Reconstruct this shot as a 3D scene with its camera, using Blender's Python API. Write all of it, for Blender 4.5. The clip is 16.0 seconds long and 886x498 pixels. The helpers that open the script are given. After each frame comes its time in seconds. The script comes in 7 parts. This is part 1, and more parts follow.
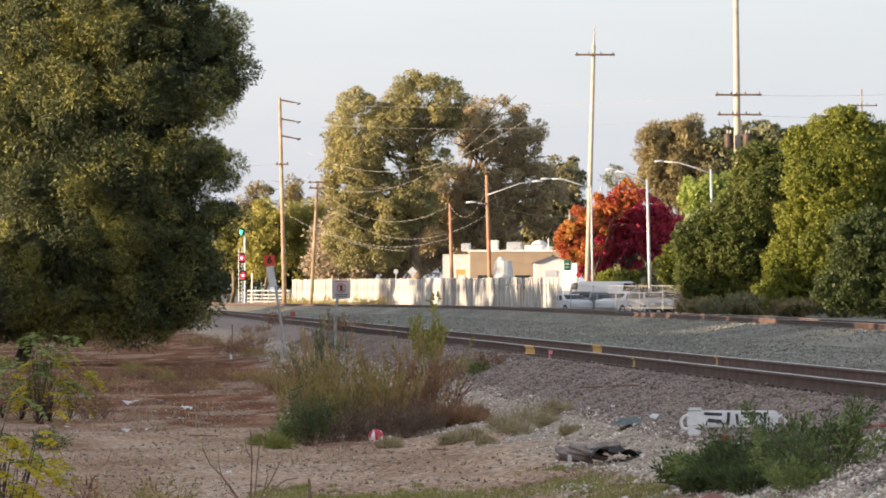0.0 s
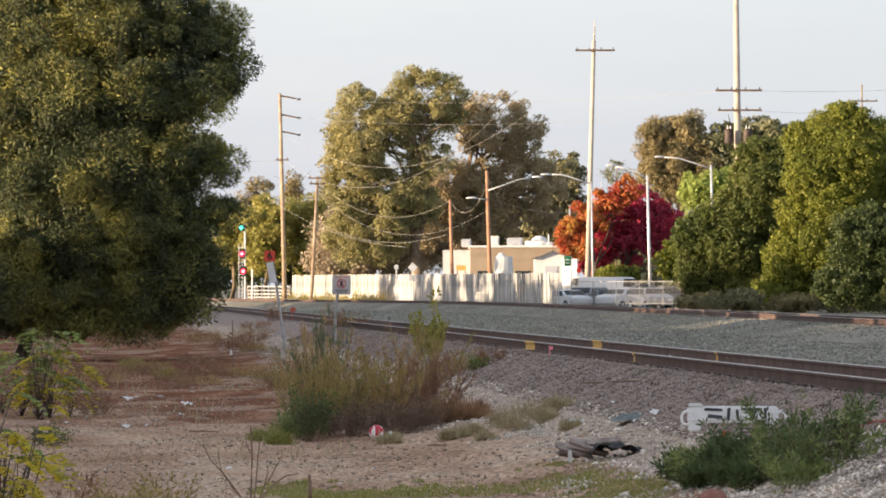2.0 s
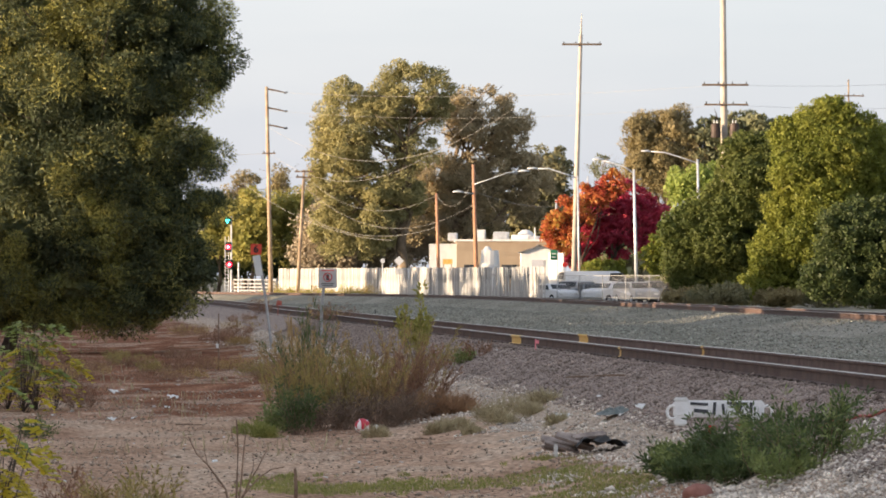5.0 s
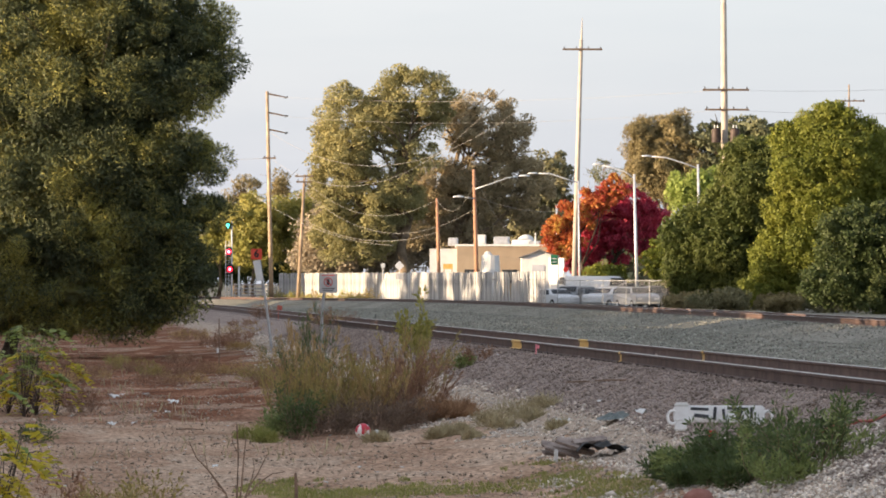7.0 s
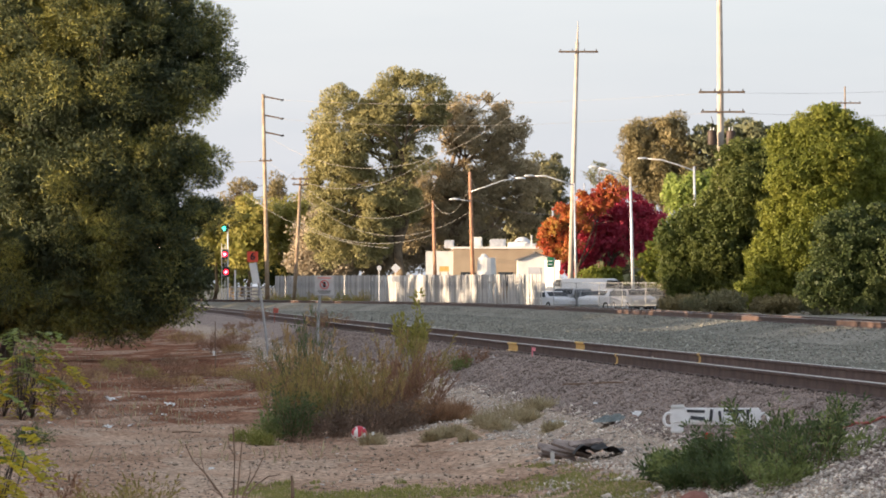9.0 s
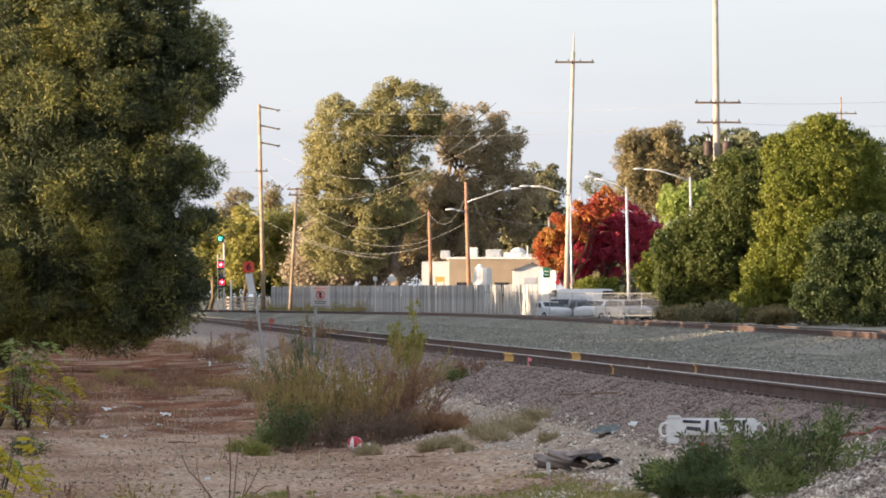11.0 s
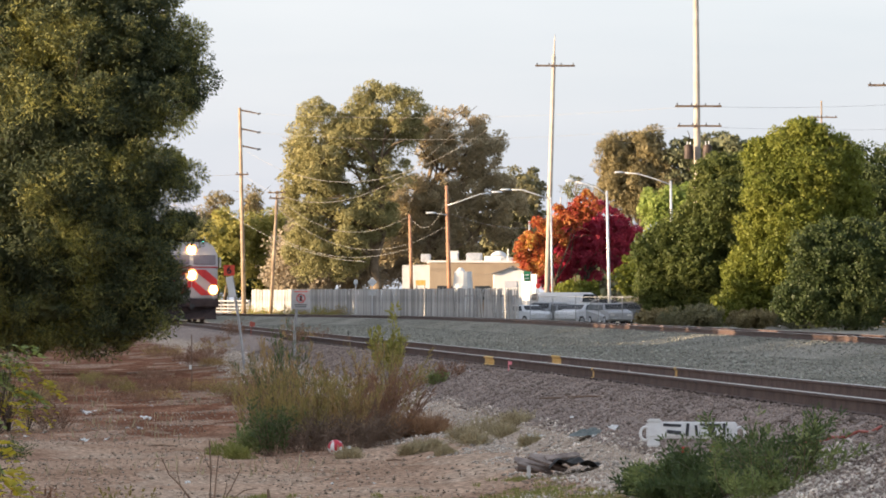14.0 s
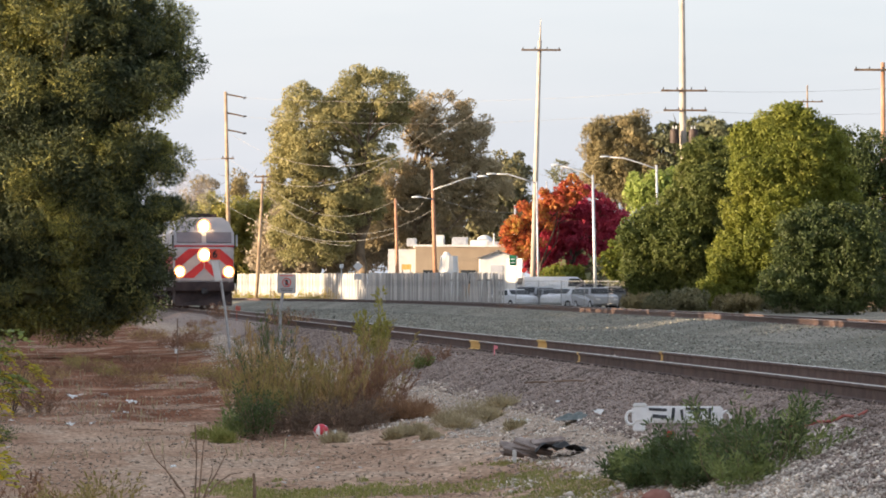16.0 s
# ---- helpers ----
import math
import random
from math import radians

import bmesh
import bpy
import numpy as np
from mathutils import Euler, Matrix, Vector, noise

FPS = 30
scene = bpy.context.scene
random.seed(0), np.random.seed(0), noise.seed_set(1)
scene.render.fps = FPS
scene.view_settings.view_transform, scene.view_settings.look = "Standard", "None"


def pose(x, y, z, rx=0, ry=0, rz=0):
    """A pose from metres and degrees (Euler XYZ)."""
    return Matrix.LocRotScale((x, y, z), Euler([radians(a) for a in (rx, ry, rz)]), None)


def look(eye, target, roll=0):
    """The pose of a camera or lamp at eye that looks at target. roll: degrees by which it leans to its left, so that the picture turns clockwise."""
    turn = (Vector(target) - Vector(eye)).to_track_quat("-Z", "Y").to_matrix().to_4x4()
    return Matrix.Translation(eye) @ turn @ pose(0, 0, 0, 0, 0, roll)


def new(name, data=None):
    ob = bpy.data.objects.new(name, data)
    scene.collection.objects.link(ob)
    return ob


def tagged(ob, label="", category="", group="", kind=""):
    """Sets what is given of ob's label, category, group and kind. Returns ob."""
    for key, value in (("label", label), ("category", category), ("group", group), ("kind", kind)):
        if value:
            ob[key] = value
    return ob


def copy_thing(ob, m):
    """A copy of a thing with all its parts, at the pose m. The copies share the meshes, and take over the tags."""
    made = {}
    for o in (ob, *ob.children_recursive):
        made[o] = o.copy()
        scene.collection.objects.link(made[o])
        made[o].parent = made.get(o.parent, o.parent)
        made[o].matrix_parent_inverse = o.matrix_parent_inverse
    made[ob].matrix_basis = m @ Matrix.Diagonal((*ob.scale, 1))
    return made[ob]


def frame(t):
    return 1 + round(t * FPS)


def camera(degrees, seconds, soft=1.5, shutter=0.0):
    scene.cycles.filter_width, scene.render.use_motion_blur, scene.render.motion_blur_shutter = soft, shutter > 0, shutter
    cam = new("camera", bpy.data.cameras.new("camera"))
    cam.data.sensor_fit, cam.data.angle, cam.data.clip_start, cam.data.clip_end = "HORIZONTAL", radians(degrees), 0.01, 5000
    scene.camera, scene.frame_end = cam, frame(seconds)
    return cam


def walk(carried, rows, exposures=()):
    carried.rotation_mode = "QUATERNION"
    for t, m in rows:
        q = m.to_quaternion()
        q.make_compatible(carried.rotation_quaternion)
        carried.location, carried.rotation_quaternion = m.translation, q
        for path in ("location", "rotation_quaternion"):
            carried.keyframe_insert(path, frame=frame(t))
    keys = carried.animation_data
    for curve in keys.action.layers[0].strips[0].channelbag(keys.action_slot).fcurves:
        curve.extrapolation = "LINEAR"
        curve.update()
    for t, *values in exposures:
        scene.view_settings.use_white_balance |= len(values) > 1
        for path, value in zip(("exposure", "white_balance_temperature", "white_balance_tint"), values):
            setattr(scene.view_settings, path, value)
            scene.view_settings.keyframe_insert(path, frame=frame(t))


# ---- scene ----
# ---- camera ----
EYE = 2.4          # metres over the bare dirt
LENS = 8961.0      # bearings below are given in 1/8961 rad
cam = camera(10.0, 16.0, soft=1.8)
PATH = [
    (0.0, 0.0000, 0.4412, 0.0000), (0.5, -0.0073, 0.4631, 0.0433), (1.0, -0.0008, 0.4272, -0.0078),
    (1.5, 0.0066, 0.4302, 0.0249), (2.0, 0.0025, 0.3924, 0.0158), (2.5, -0.0304, 0.3773, -0.0615),
    (3.0, -0.0679, 0.3483, -0.0826), (3.5, -0.0728, 0.3278, -0.0815), (4.0, -0.1536, 0.2916, -0.1021),
    (6.5, -0.1382, 0.3764, -0.1537), (7.0, -0.1481, 0.3764, -0.1533), (7.5, -0.1382, 0.3764, -0.1537),
    (8.0, -0.1578, 0.3678, -0.1336), (8.5, -0.1790, 0.3878, -0.1080), (11.0, -0.2369, 0.5223, -0.1205),
    (11.5, -0.2572, 0.7496, -0.1389), (12.0, -0.2941, 0.6714, -0.1702), (12.5, -0.3863, 0.6267, -0.1197),
    (13.0, -0.4027, 0.5770, -0.1578), (13.5, -0.4230, 0.5430, -0.1438), (14.0, -0.4573, 0.5618, -0.1453),
    (14.5, -0.4786, 0.4852, -0.1757), (15.0, -0.5177, 0.4359, -0.1966), (15.5, -0.6247, 0.3950, -0.2231),
    (16.0, -0.6182, 0.3836, -0.1813)]
walk(cam, [(t, pose(0, 0, EYE, 90 + p, r, y)) for t, y, p, r in PATH],
     exposures=[(0.0, 1.32, 6480, 17.2), (8.5, 1.32, 6480, 17.2), (11.0, 1.38, 6400, 17.2), (16.0, 1.38, 6400, 17.2)])

# ---- light ----
SUN_TO = Vector((-0.93, -0.33, 0.11)).normalized()
world = bpy.data.worlds.new("sky")
scene.world = world
world.use_nodes = True
wn, wl = world.node_tree.nodes, world.node_tree.links
wn.clear()
sky = wn.new("ShaderNodeTexSky")
sky.sky_type, sky.sun_disc = "NISHITA", False
sky.sun_elevation = math.asin(SUN_TO.z)
sky.sun_rotation = math.atan2(SUN_TO.x, SUN_TO.y) % (2 * math.pi)
sky.air_density, sky.dust_density, sky.ozone_density = 1.0, 1.5, 1.0
bg1 = wn.new("ShaderNodeBackground")
bg1.inputs["Strength"].default_value = 0.035
wl.new(sky.outputs[0], bg1.inputs["Color"])
# thin high cloud veil over the clear sky
co = wn.new("ShaderNodeTexCoord")
mp = wn.new("ShaderNodeMapping")
mp.inputs["Scale"].default_value = (6, 6, 34)
wl.new(co.outputs["Generated"], mp.inputs["Vector"])
cl = wn.new("ShaderNodeTexNoise")
cl.inputs["Scale"].default_value, cl.inputs["Detail"].default_value = 1.3, 5
wl.new(mp.outputs[0], cl.inputs["Vector"])
rp = wn.new("ShaderNodeValToRGB")
rp.color_ramp.elements[0].position, rp.color_ramp.elements[0].color = 0.3, (0.65, 0.757, 0.87, 1)
rp.color_ramp.elements[1].position, rp.color_ramp.elements[1].color = 0.75, (0.78, 0.86, 0.94, 1)
wl.new(cl.outputs["Fac"], rp.inputs[0])
bg2 = wn.new("ShaderNodeBackground")
bg2.inputs["Strength"].default_value = 0.326
wl.new(rp.outputs[0], bg2.inputs["Color"])
ad = wn.new("ShaderNodeAddShader")
wl.new(bg1.outputs[0], ad.inputs[0])
wl.new(bg2.outputs[0], ad.inputs[1])
ow = wn.new("ShaderNodeOutputWorld")
wl.new(ad.outputs[0], ow.inputs["Surface"])

sun = new("sun", bpy.data.lights.new("sun", "SUN"))
sun.data.energy, sun.data.angle, sun.data.color = 5.0, radians(0.6), (1.0, 0.79, 0.52)
sun.matrix_world = look((-200, -100, 60), Vector((-200, -100, 60)) - SUN_TO)


# ---- materials ----
def nodes_of(name):
    m = bpy.data.materials.new(name)
    m.use_nodes = True
    n, l = m.node_tree.nodes, m.node_tree.links
    return m, n, l, n["Principled BSDF"]


def surface(name, a, b, scale=8.0, rough=0.8, metal=0.0, bump=0.2, fine=60.0, spec=0.3, c=None, island=False, vary=0.12):
    """Two scales of noise between colours a and b, a fine relief, and a slight shift from piece to piece."""
    m, n, l, p = nodes_of(name)
    tc = n.new("ShaderNodeTexCoord")
    n1 = n.new("ShaderNodeTexNoise")
    n1.inputs["Scale"].default_value, n1.inputs["Detail"].default_value = scale, 6
    n2 = n.new("ShaderNodeTexNoise")
    n2.inputs["Scale"].default_value, n2.inputs["Detail"].default_value = fine, 3
    l.new(tc.outputs["Object"], n1.inputs["Vector"])
    l.new(tc.outputs["Object"], n2.inputs["Vector"])
    r = n.new("ShaderNodeValToRGB")
    r.color_ramp.elements[0].position, r.color_ramp.elements[0].color = 0.32, (*a, 1)
    r.color_ramp.elements[1].position, r.color_ramp.elements[1].color = 0.68, (*b, 1)
    if c:
        e = r.color_ramp.elements.new(0.5)
        e.color = (*c, 1)
    add = n.new("ShaderNodeMath")
    add.operation = "MULTIPLY_ADD"
    l.new(n2.outputs["Fac"], add.inputs[0])
    add.inputs[1].default_value = 0.45
    sub = n.new("ShaderNodeMath")
    sub.operation = "SUBTRACT"
    l.new(n1.outputs["Fac"], sub.inputs[0])
    sub.inputs[1].default_value = 0.225
    l.new(sub.outputs[0], add.inputs[2])
    l.new(add.outputs[0], r.inputs[0])
    if island:
        g = n.new("ShaderNodeNewGeometry")
        src = g.outputs["Random Per Island"]
    else:
        g = n.new("ShaderNodeObjectInfo")
        src = g.outputs["Random"]
    hs = n.new("ShaderNodeHueSaturation")
    mr = n.new("ShaderNodeMapRange")
    mr.inputs["To Min"].default_value, mr.inputs["To Max"].default_value = (0.65, 1.4) if island else (1 - vary, 1 + vary)
    l.new(src, mr.inputs[0])
    l.new(mr.outputs[0], hs.inputs["Value"])
    l.new(r.outputs[0], hs.inputs["Color"])
    l.new(hs.outputs[0], p.inputs["Base Color"])
    p.inputs["Roughness"].default_value, p.inputs["Metallic"].default_value = rough, metal
    p.inputs["Specular IOR Level"].default_value = spec
    if bump:
        bp = n.new("ShaderNodeBump")
        bp.inputs["Strength"].default_value, bp.inputs["Distance"].default_value = bump, 0.01
        l.new(n2.outputs["Fac"], bp.inputs["Height"])
        l.new(bp.outputs[0], p.inputs["Normal"])
    return m


def leafy(name, a, b, c, scale=0.35, through_light=0.35, rough=0.55):
    """Leaves: tone from clump to clump by noise, from leaf to leaf at random, some light passing through."""
    m, n, l, p = nodes_of(name)
    tc = n.new("ShaderNodeTexCoord")
    n1 = n.new("ShaderNodeTexNoise")
    n1.inputs["Scale"].default_value, n1.inputs["Detail"].default_value = scale, 3
    l.new(tc.outputs["Object"], n1.inputs["Vector"])
    g = n.new("ShaderNodeNewGeometry")
    mix = n.new("ShaderNodeMath")
    mix.operation = "MULTIPLY_ADD"
    l.new(g.outputs["Random Per Island"], mix.inputs[0])
    mix.inputs[1].default_value = 0.26
    sb = n.new("ShaderNodeMath")
    sb.operation = "SUBTRACT"
    l.new(n1.outputs["Fac"], sb.inputs[0])
    sb.inputs[1].default_value = 0.13
    l.new(sb.outputs[0], mix.inputs[2])
    r = n.new("ShaderNodeValToRGB")
    r.color_ramp.elements[0].position, r.color_ramp.elements[0].color = 0.2, (*a, 1)
    r.color_ramp.elements[1].position, r.color_ramp.elements[1].color = 0.8, (*c, 1)
    e = r.color_ramp.elements.new(0.5)
    e.color = (*b, 1)
    l.new(mix.outputs[0], r.inputs[0])
    l.new(r.outputs[0], p.inputs["Base Color"])
    p.inputs["Roughness"].default_value, p.inputs["Specular IOR Level"].default_value = rough, 0.25
    t = n.new("ShaderNodeBsdfTranslucent")
    l.new(r.outputs[0], t.inputs["Color"])
    ms = n.new("ShaderNodeMixShader")
    ms.inputs[0].default_value = through_light
    l.new(p.outputs[0], ms.inputs[1])
    l.new(t.outputs[0], ms.inputs[2])
    l.new(ms.outputs[0], n["Material Output"].inputs["Surface"])
    return m


def glow(name, col, strength):
    m, n, l, p = nodes_of(name)
    p.inputs["Base Color"].default_value = (*col, 1)
    p.inputs["Emission Color"].default_value = (*col, 1)
    p.inputs["Emission Strength"].default_value = strength
    return m


M_STEEL = surface("rusty_rail_steel", (0.085, 0.052, 0.042), (0.15, 0.098, 0.08), 3, 0.75, 0.1, 0.2, 40)
M_RAILTOP = surface("worn_rail_head", (0.42, 0.37, 0.33), (0.55, 0.49, 0.44), 2, 0.42, 0.6, 0.05, 30)
M_TIE = surface("creosoted_wood", (0.05, 0.038, 0.03), (0.13, 0.10, 0.08), 4, 0.9, 0, 0.4, 30)
M_STONE = surface("ballast_stone", (0.355, 0.305, 0.257), (0.850, 0.756, 0.650), 1.2, 0.9, 0, 0.3, 25, spec=0.05, island=True)
M_STONE_D = surface("dark_ballast_stone", (0.160, 0.124, 0.104), (0.425, 0.338, 0.288), 1.2, 0.9, 0, 0.3, 25, spec=0.05, island=True)
M_STONE_B = surface("grey_green_ballast_stone", (0.151, 0.149, 0.121), (0.382, 0.371, 0.314), 1.2, 0.9, 0, 0.3, 25, spec=0.05, island=True)
M_POLE = surface("weathered_pole_wood", (0.24, 0.17, 0.11), (0.42, 0.32, 0.22), 1.5, 0.85, 0, 0.3, 18)
M_ARM = surface("dark_weathered_arm", (0.09, 0.062, 0.045), (0.17, 0.125, 0.09), 2, 0.85, 0, 0.3, 18)
M_CAN = surface("dark_brown_can_paint", (0.045, 0.03, 0.024), (0.085, 0.06, 0.05), 3, 0.6, 0.1, 0.1, 20)
M_POLE_P = surface("pale_pole_wood", (0.36, 0.31, 0.255), (0.48, 0.42, 0.35), 1.5, 0.8, 0, 0.3, 18)
M_POLE_R = surface("reddish_pole_wood", (0.30, 0.15, 0.09), (0.46, 0.26, 0.16), 1.5, 0.85, 0, 0.3, 18)
M_GALV = surface("galvanised_steel", (0.48, 0.49, 0.5), (0.64, 0.65, 0.66), 4, 0.5, 0.4, 0.1, 30)
M_POST = surface("grey_sign_post", (0.30, 0.295, 0.29), (0.44, 0.43, 0.42), 4, 0.7, 0.2, 0.1, 30)
# white lowered to put the shade on the warning sign into the colour
M_SIGNW = surface("dull_white_sign", (0.44, 0.43, 0.42), (0.56, 0.55, 0.53), 3, 0.6, 0, 0.1, 20)
M_DARKM = surface("dark_metal", (0.035, 0.035, 0.038), (0.077, 0.077, 0.081), 5, 0.6, 0.3, 0.1, 30)
M_WIRE = surface("aged_wire", (0.26, 0.25, 0.23), (0.42, 0.40, 0.37), 5, 0.6, 0.2, 0.0, 30)
M_WHITE = surface("white_paint", (0.630, 0.621, 0.594), (0.738, 0.729, 0.702), 1.5, 0.6, 0, 0.1, 20)
M_TAN = surface("tan_stucco", (0.340, 0.264, 0.187), (0.408, 0.323, 0.230), 0.8, 0.9, 0, 0.2, 12)
M_FENCE = surface("weathered_white_board", (0.31, 0.305, 0.295), (0.50, 0.48, 0.45), 1.0, 0.85, 0, 0.3, 14, vary=0.3)
M_BARK = surface("bark", (0.045, 0.034, 0.026), (0.13, 0.10, 0.075), 2.5, 0.95, 0, 0.8, 14)
# on far dark trunks the pale tone also stands for haze
M_BARKO = surface("pale_bark", (0.10, 0.075, 0.05), (0.24, 0.18, 0.12), 2.0, 0.95, 0, 0.8, 10)
M_ROOF = surface("grey_shingle", (0.12, 0.11, 0.11), (0.2, 0.19, 0.18), 3, 0.9, 0, 0.4, 22)
M_GLASSD, _n, _l, _p = nodes_of("dark_window_glass")
_p.inputs["Base Color"].default_value = (0.03, 0.035, 0.04, 1)
_p.inputs["Roughness"].default_value = 0.08
M_BLACK = surface("black_rubber", (0.02, 0.02, 0.02), (0.045, 0.045, 0.045), 6, 0.8, 0, 0.1, 40)
M_YELLOW = surface("dull_yellow", (0.615, 0.361, 0.075), (0.697, 0.473, 0.180), 5, 0.6, 0, 0.1, 30)
M_RED = surface("red_paint", (0.55, 0.035, 0.03), (0.68, 0.06, 0.045), 3, 0.5, 0, 0.05, 30)
M_TWIG = surface("dry_twig", (0.15, 0.095, 0.065), (0.30, 0.20, 0.14), 5, 0.9, 0, 0.3, 40)


# ---- building helpers ----
def at(x, y, d):
    """The place d metres ahead on the bearing x, y (784, 510 is level and straight ahead of the first view)."""
    return Vector(((x - 784.0) * d / LENS, d, EYE - (y - 510.0) * d / LENS))


def part(name, bm, material, parent=None, label="", smooth=False):
    me = bpy.data.meshes.new(name)
    bm.to_mesh(me)
    bm.free()
    for mm in (material if isinstance(material, (list, tuple)) else [material]):
        me.materials.append(mm)
    if smooth:
        me.polygons.foreach_set("use_smooth", [True] * len(me.polygons))
    ob = new(name, me)
    if parent:
        ob.parent = parent
    if label:
        ob["label"] = label
    return ob


def mesh_np(name, verts, faces, material, parent=None, label=""):
    """A mesh of equal polygons from arrays."""
    me = bpy.data.meshes.new(name)
    k = faces.shape[1]
    me.vertices.add(len(verts))
    me.vertices.foreach_set("co", np.asarray(verts, np.float32).ravel())
    me.loops.add(faces.size)
    me.loops.foreach_set("vertex_index", faces.astype(np.int32).ravel())
    me.polygons.add(len(faces))
    me.polygons.foreach_set("loop_start", np.arange(0, faces.size, k, dtype=np.int32))
    me.polygons.foreach_set("loop_total", np.full(len(faces), k, np.int32))
    me.materials.append(material)
    me.update(calc_edges=True)
    ob = new(name, me)
    if parent:
        ob.parent = parent
    if label:
        ob["label"] = label
    return ob


def box(bm, c, s, m=None, bevel=0.0):
    g = bmesh.ops.create_cube(bm, size=1.0)
    vs = g["verts"]
    bmesh.ops.scale(bm, vec=s, verts=vs)
    if bevel:
        es = list({e for v in vs for e in v.link_edges})
        r = bmesh.ops.bevel(bm, geom=es, offset=bevel, segments=2, affect="EDGES")
        vs = [v for v in {v for f in r["faces"] for v in f.verts} | {v for v in vs if v.is_valid}]
    bmesh.ops.translate(bm, vec=c, verts=vs)
    if m is not None:
        bmesh.ops.transform(bm, matrix=m, verts=vs)
    return vs


def rod(bm, a, b, r0, r1=None, seg=8):
    a, b = Vector(a), Vector(b)
    d = b - a
    g = bmesh.ops.create_cone(bm, cap_ends=True, segments=seg, radius1=r0, radius2=r0 if r1 is None else r1, depth=d.length)
    bmesh.ops.transform(bm, matrix=Matrix.Translation((a + b) / 2) @ d.to_track_quat("Z", "Y").to_matrix().to_4x4(), verts=g["verts"])
    return g["verts"]


def tube(bm, pts, radii, seg=6):
    """A tapered tube along points."""
    rings = []
    for i, p in enumerate(pts):
        p = Vector(p)
        d = Vector(pts[min(i + 1, len(pts) - 1)]) - Vector(pts[max(i - 1, 0)])
        q = d.to_track_quat("Z", "Y")
        r = radii[i] if isinstance(radii, (list, tuple)) else radii
        rings.append([bm.verts.new(p + q @ Vector((r * math.cos(2 * math.pi * k / seg), r * math.sin(2 * math.pi * k / seg), 0))) for k in range(seg)])
    for a, b in zip(rings, rings[1:]):
        for k in range(seg):
            bm.faces.new((a[k], a[(k + 1) % seg], b[(k + 1) % seg], b[k]))
    bm.faces.new(rings[-1])
    bm.faces.new(rings[0][::-1])


def thing(name, label, category, group="", kind="", place=(0, 0, 0)):
    e = new(name)
    e.location = place
    return tagged(e, label, category, group, kind)


# ---- the lie of the land ----
def track_x(y):
    """Middle of the main track at distance y."""
    return 5.74 - 0.0748 * (y - 57) - 0.00008 * max(0.0, y - 250) ** 2


def track_z(y):
    """Top of its rails."""
    return 1.316 - 0.001384 * (y - 57)


FAR_Y = [0, 100, 142, 215, 290, 345, 425, 520, 700]
FAR_X = [19.0, 14.9, 13.15, 9.95, 4.5, -1.25, -16.75, -37, -80]


def far_x(y):
    i = max(k for k in range(len(FAR_Y) - 1) if FAR_Y[k] <= max(0, y))
    i = min(i, len(FAR_Y) - 2)
    def tan(k):
        a, b = max(k - 1, 0), min(k + 1, len(FAR_Y) - 1)
        return (FAR_X[b] - FAR_X[a]) / (FAR_Y[b] - FAR_Y[a])
    h = FAR_Y[i + 1] - FAR_Y[i]
    u = (y - FAR_Y[i]) / h
    return ((2 * u ** 3 - 3 * u * u + 1) * FAR_X[i] + (u ** 3 - 2 * u * u + u) * h * tan(i)
            + (-2 * u ** 3 + 3 * u * u) * FAR_X[i + 1] + (u ** 3 - u * u) * h * tan(i + 1))


def far_z(y):
    return EYE - float(np.interp(y, [0, 142, 215, 290, 345, 425, 700], [1.0, 1.01, 1.09, 1.10, 1.155, 1.28, 1.5]))


PROF_S = [-400, -60, -26, -16, -8.5, -5, -2.2, -1.5, 0.0, 1.35, 2.0, 3.2, 4.8, 6.8, 9, 400]
PROF_Z = [0.95, 0.95, 1.02, 1.12, 1.03, 1.0, 1.02, 1.16, 1.16, 1.16, 0.88, 0.34, 0.09, 0.0, 0.0, 0.0]


def ground_z(x, y, rough=True):
    s = track_x(y) - x          # metres towards the dirt from the middle of the main track
    z = float(np.interp(s, PROF_S[::1], PROF_Z))
    if s < 4.8:
        z += (track_z(y) - 1.35) * min(1.0, (4.8 - s) / 3.0)
    # raised bed of the second track
    f = abs(x - far_x(y))
    if y < 600:
        bed = far_z(y) - 0.19
        k = max(0.0, min(1.0, (3.4 - f) / 1.6))
        z = z * (1 - k) + bed * k
    if rough and 20 < y < 330 and s > 1.4:
        z += (0.04 * noise.noise(Vector((x * 0.5, y * 0.2, 0))) + 0.012 * noise.noise(Vector((x * 1.9, y * 0.6, 4)))) * min(1, (s - 1.4) / 2)
    return z


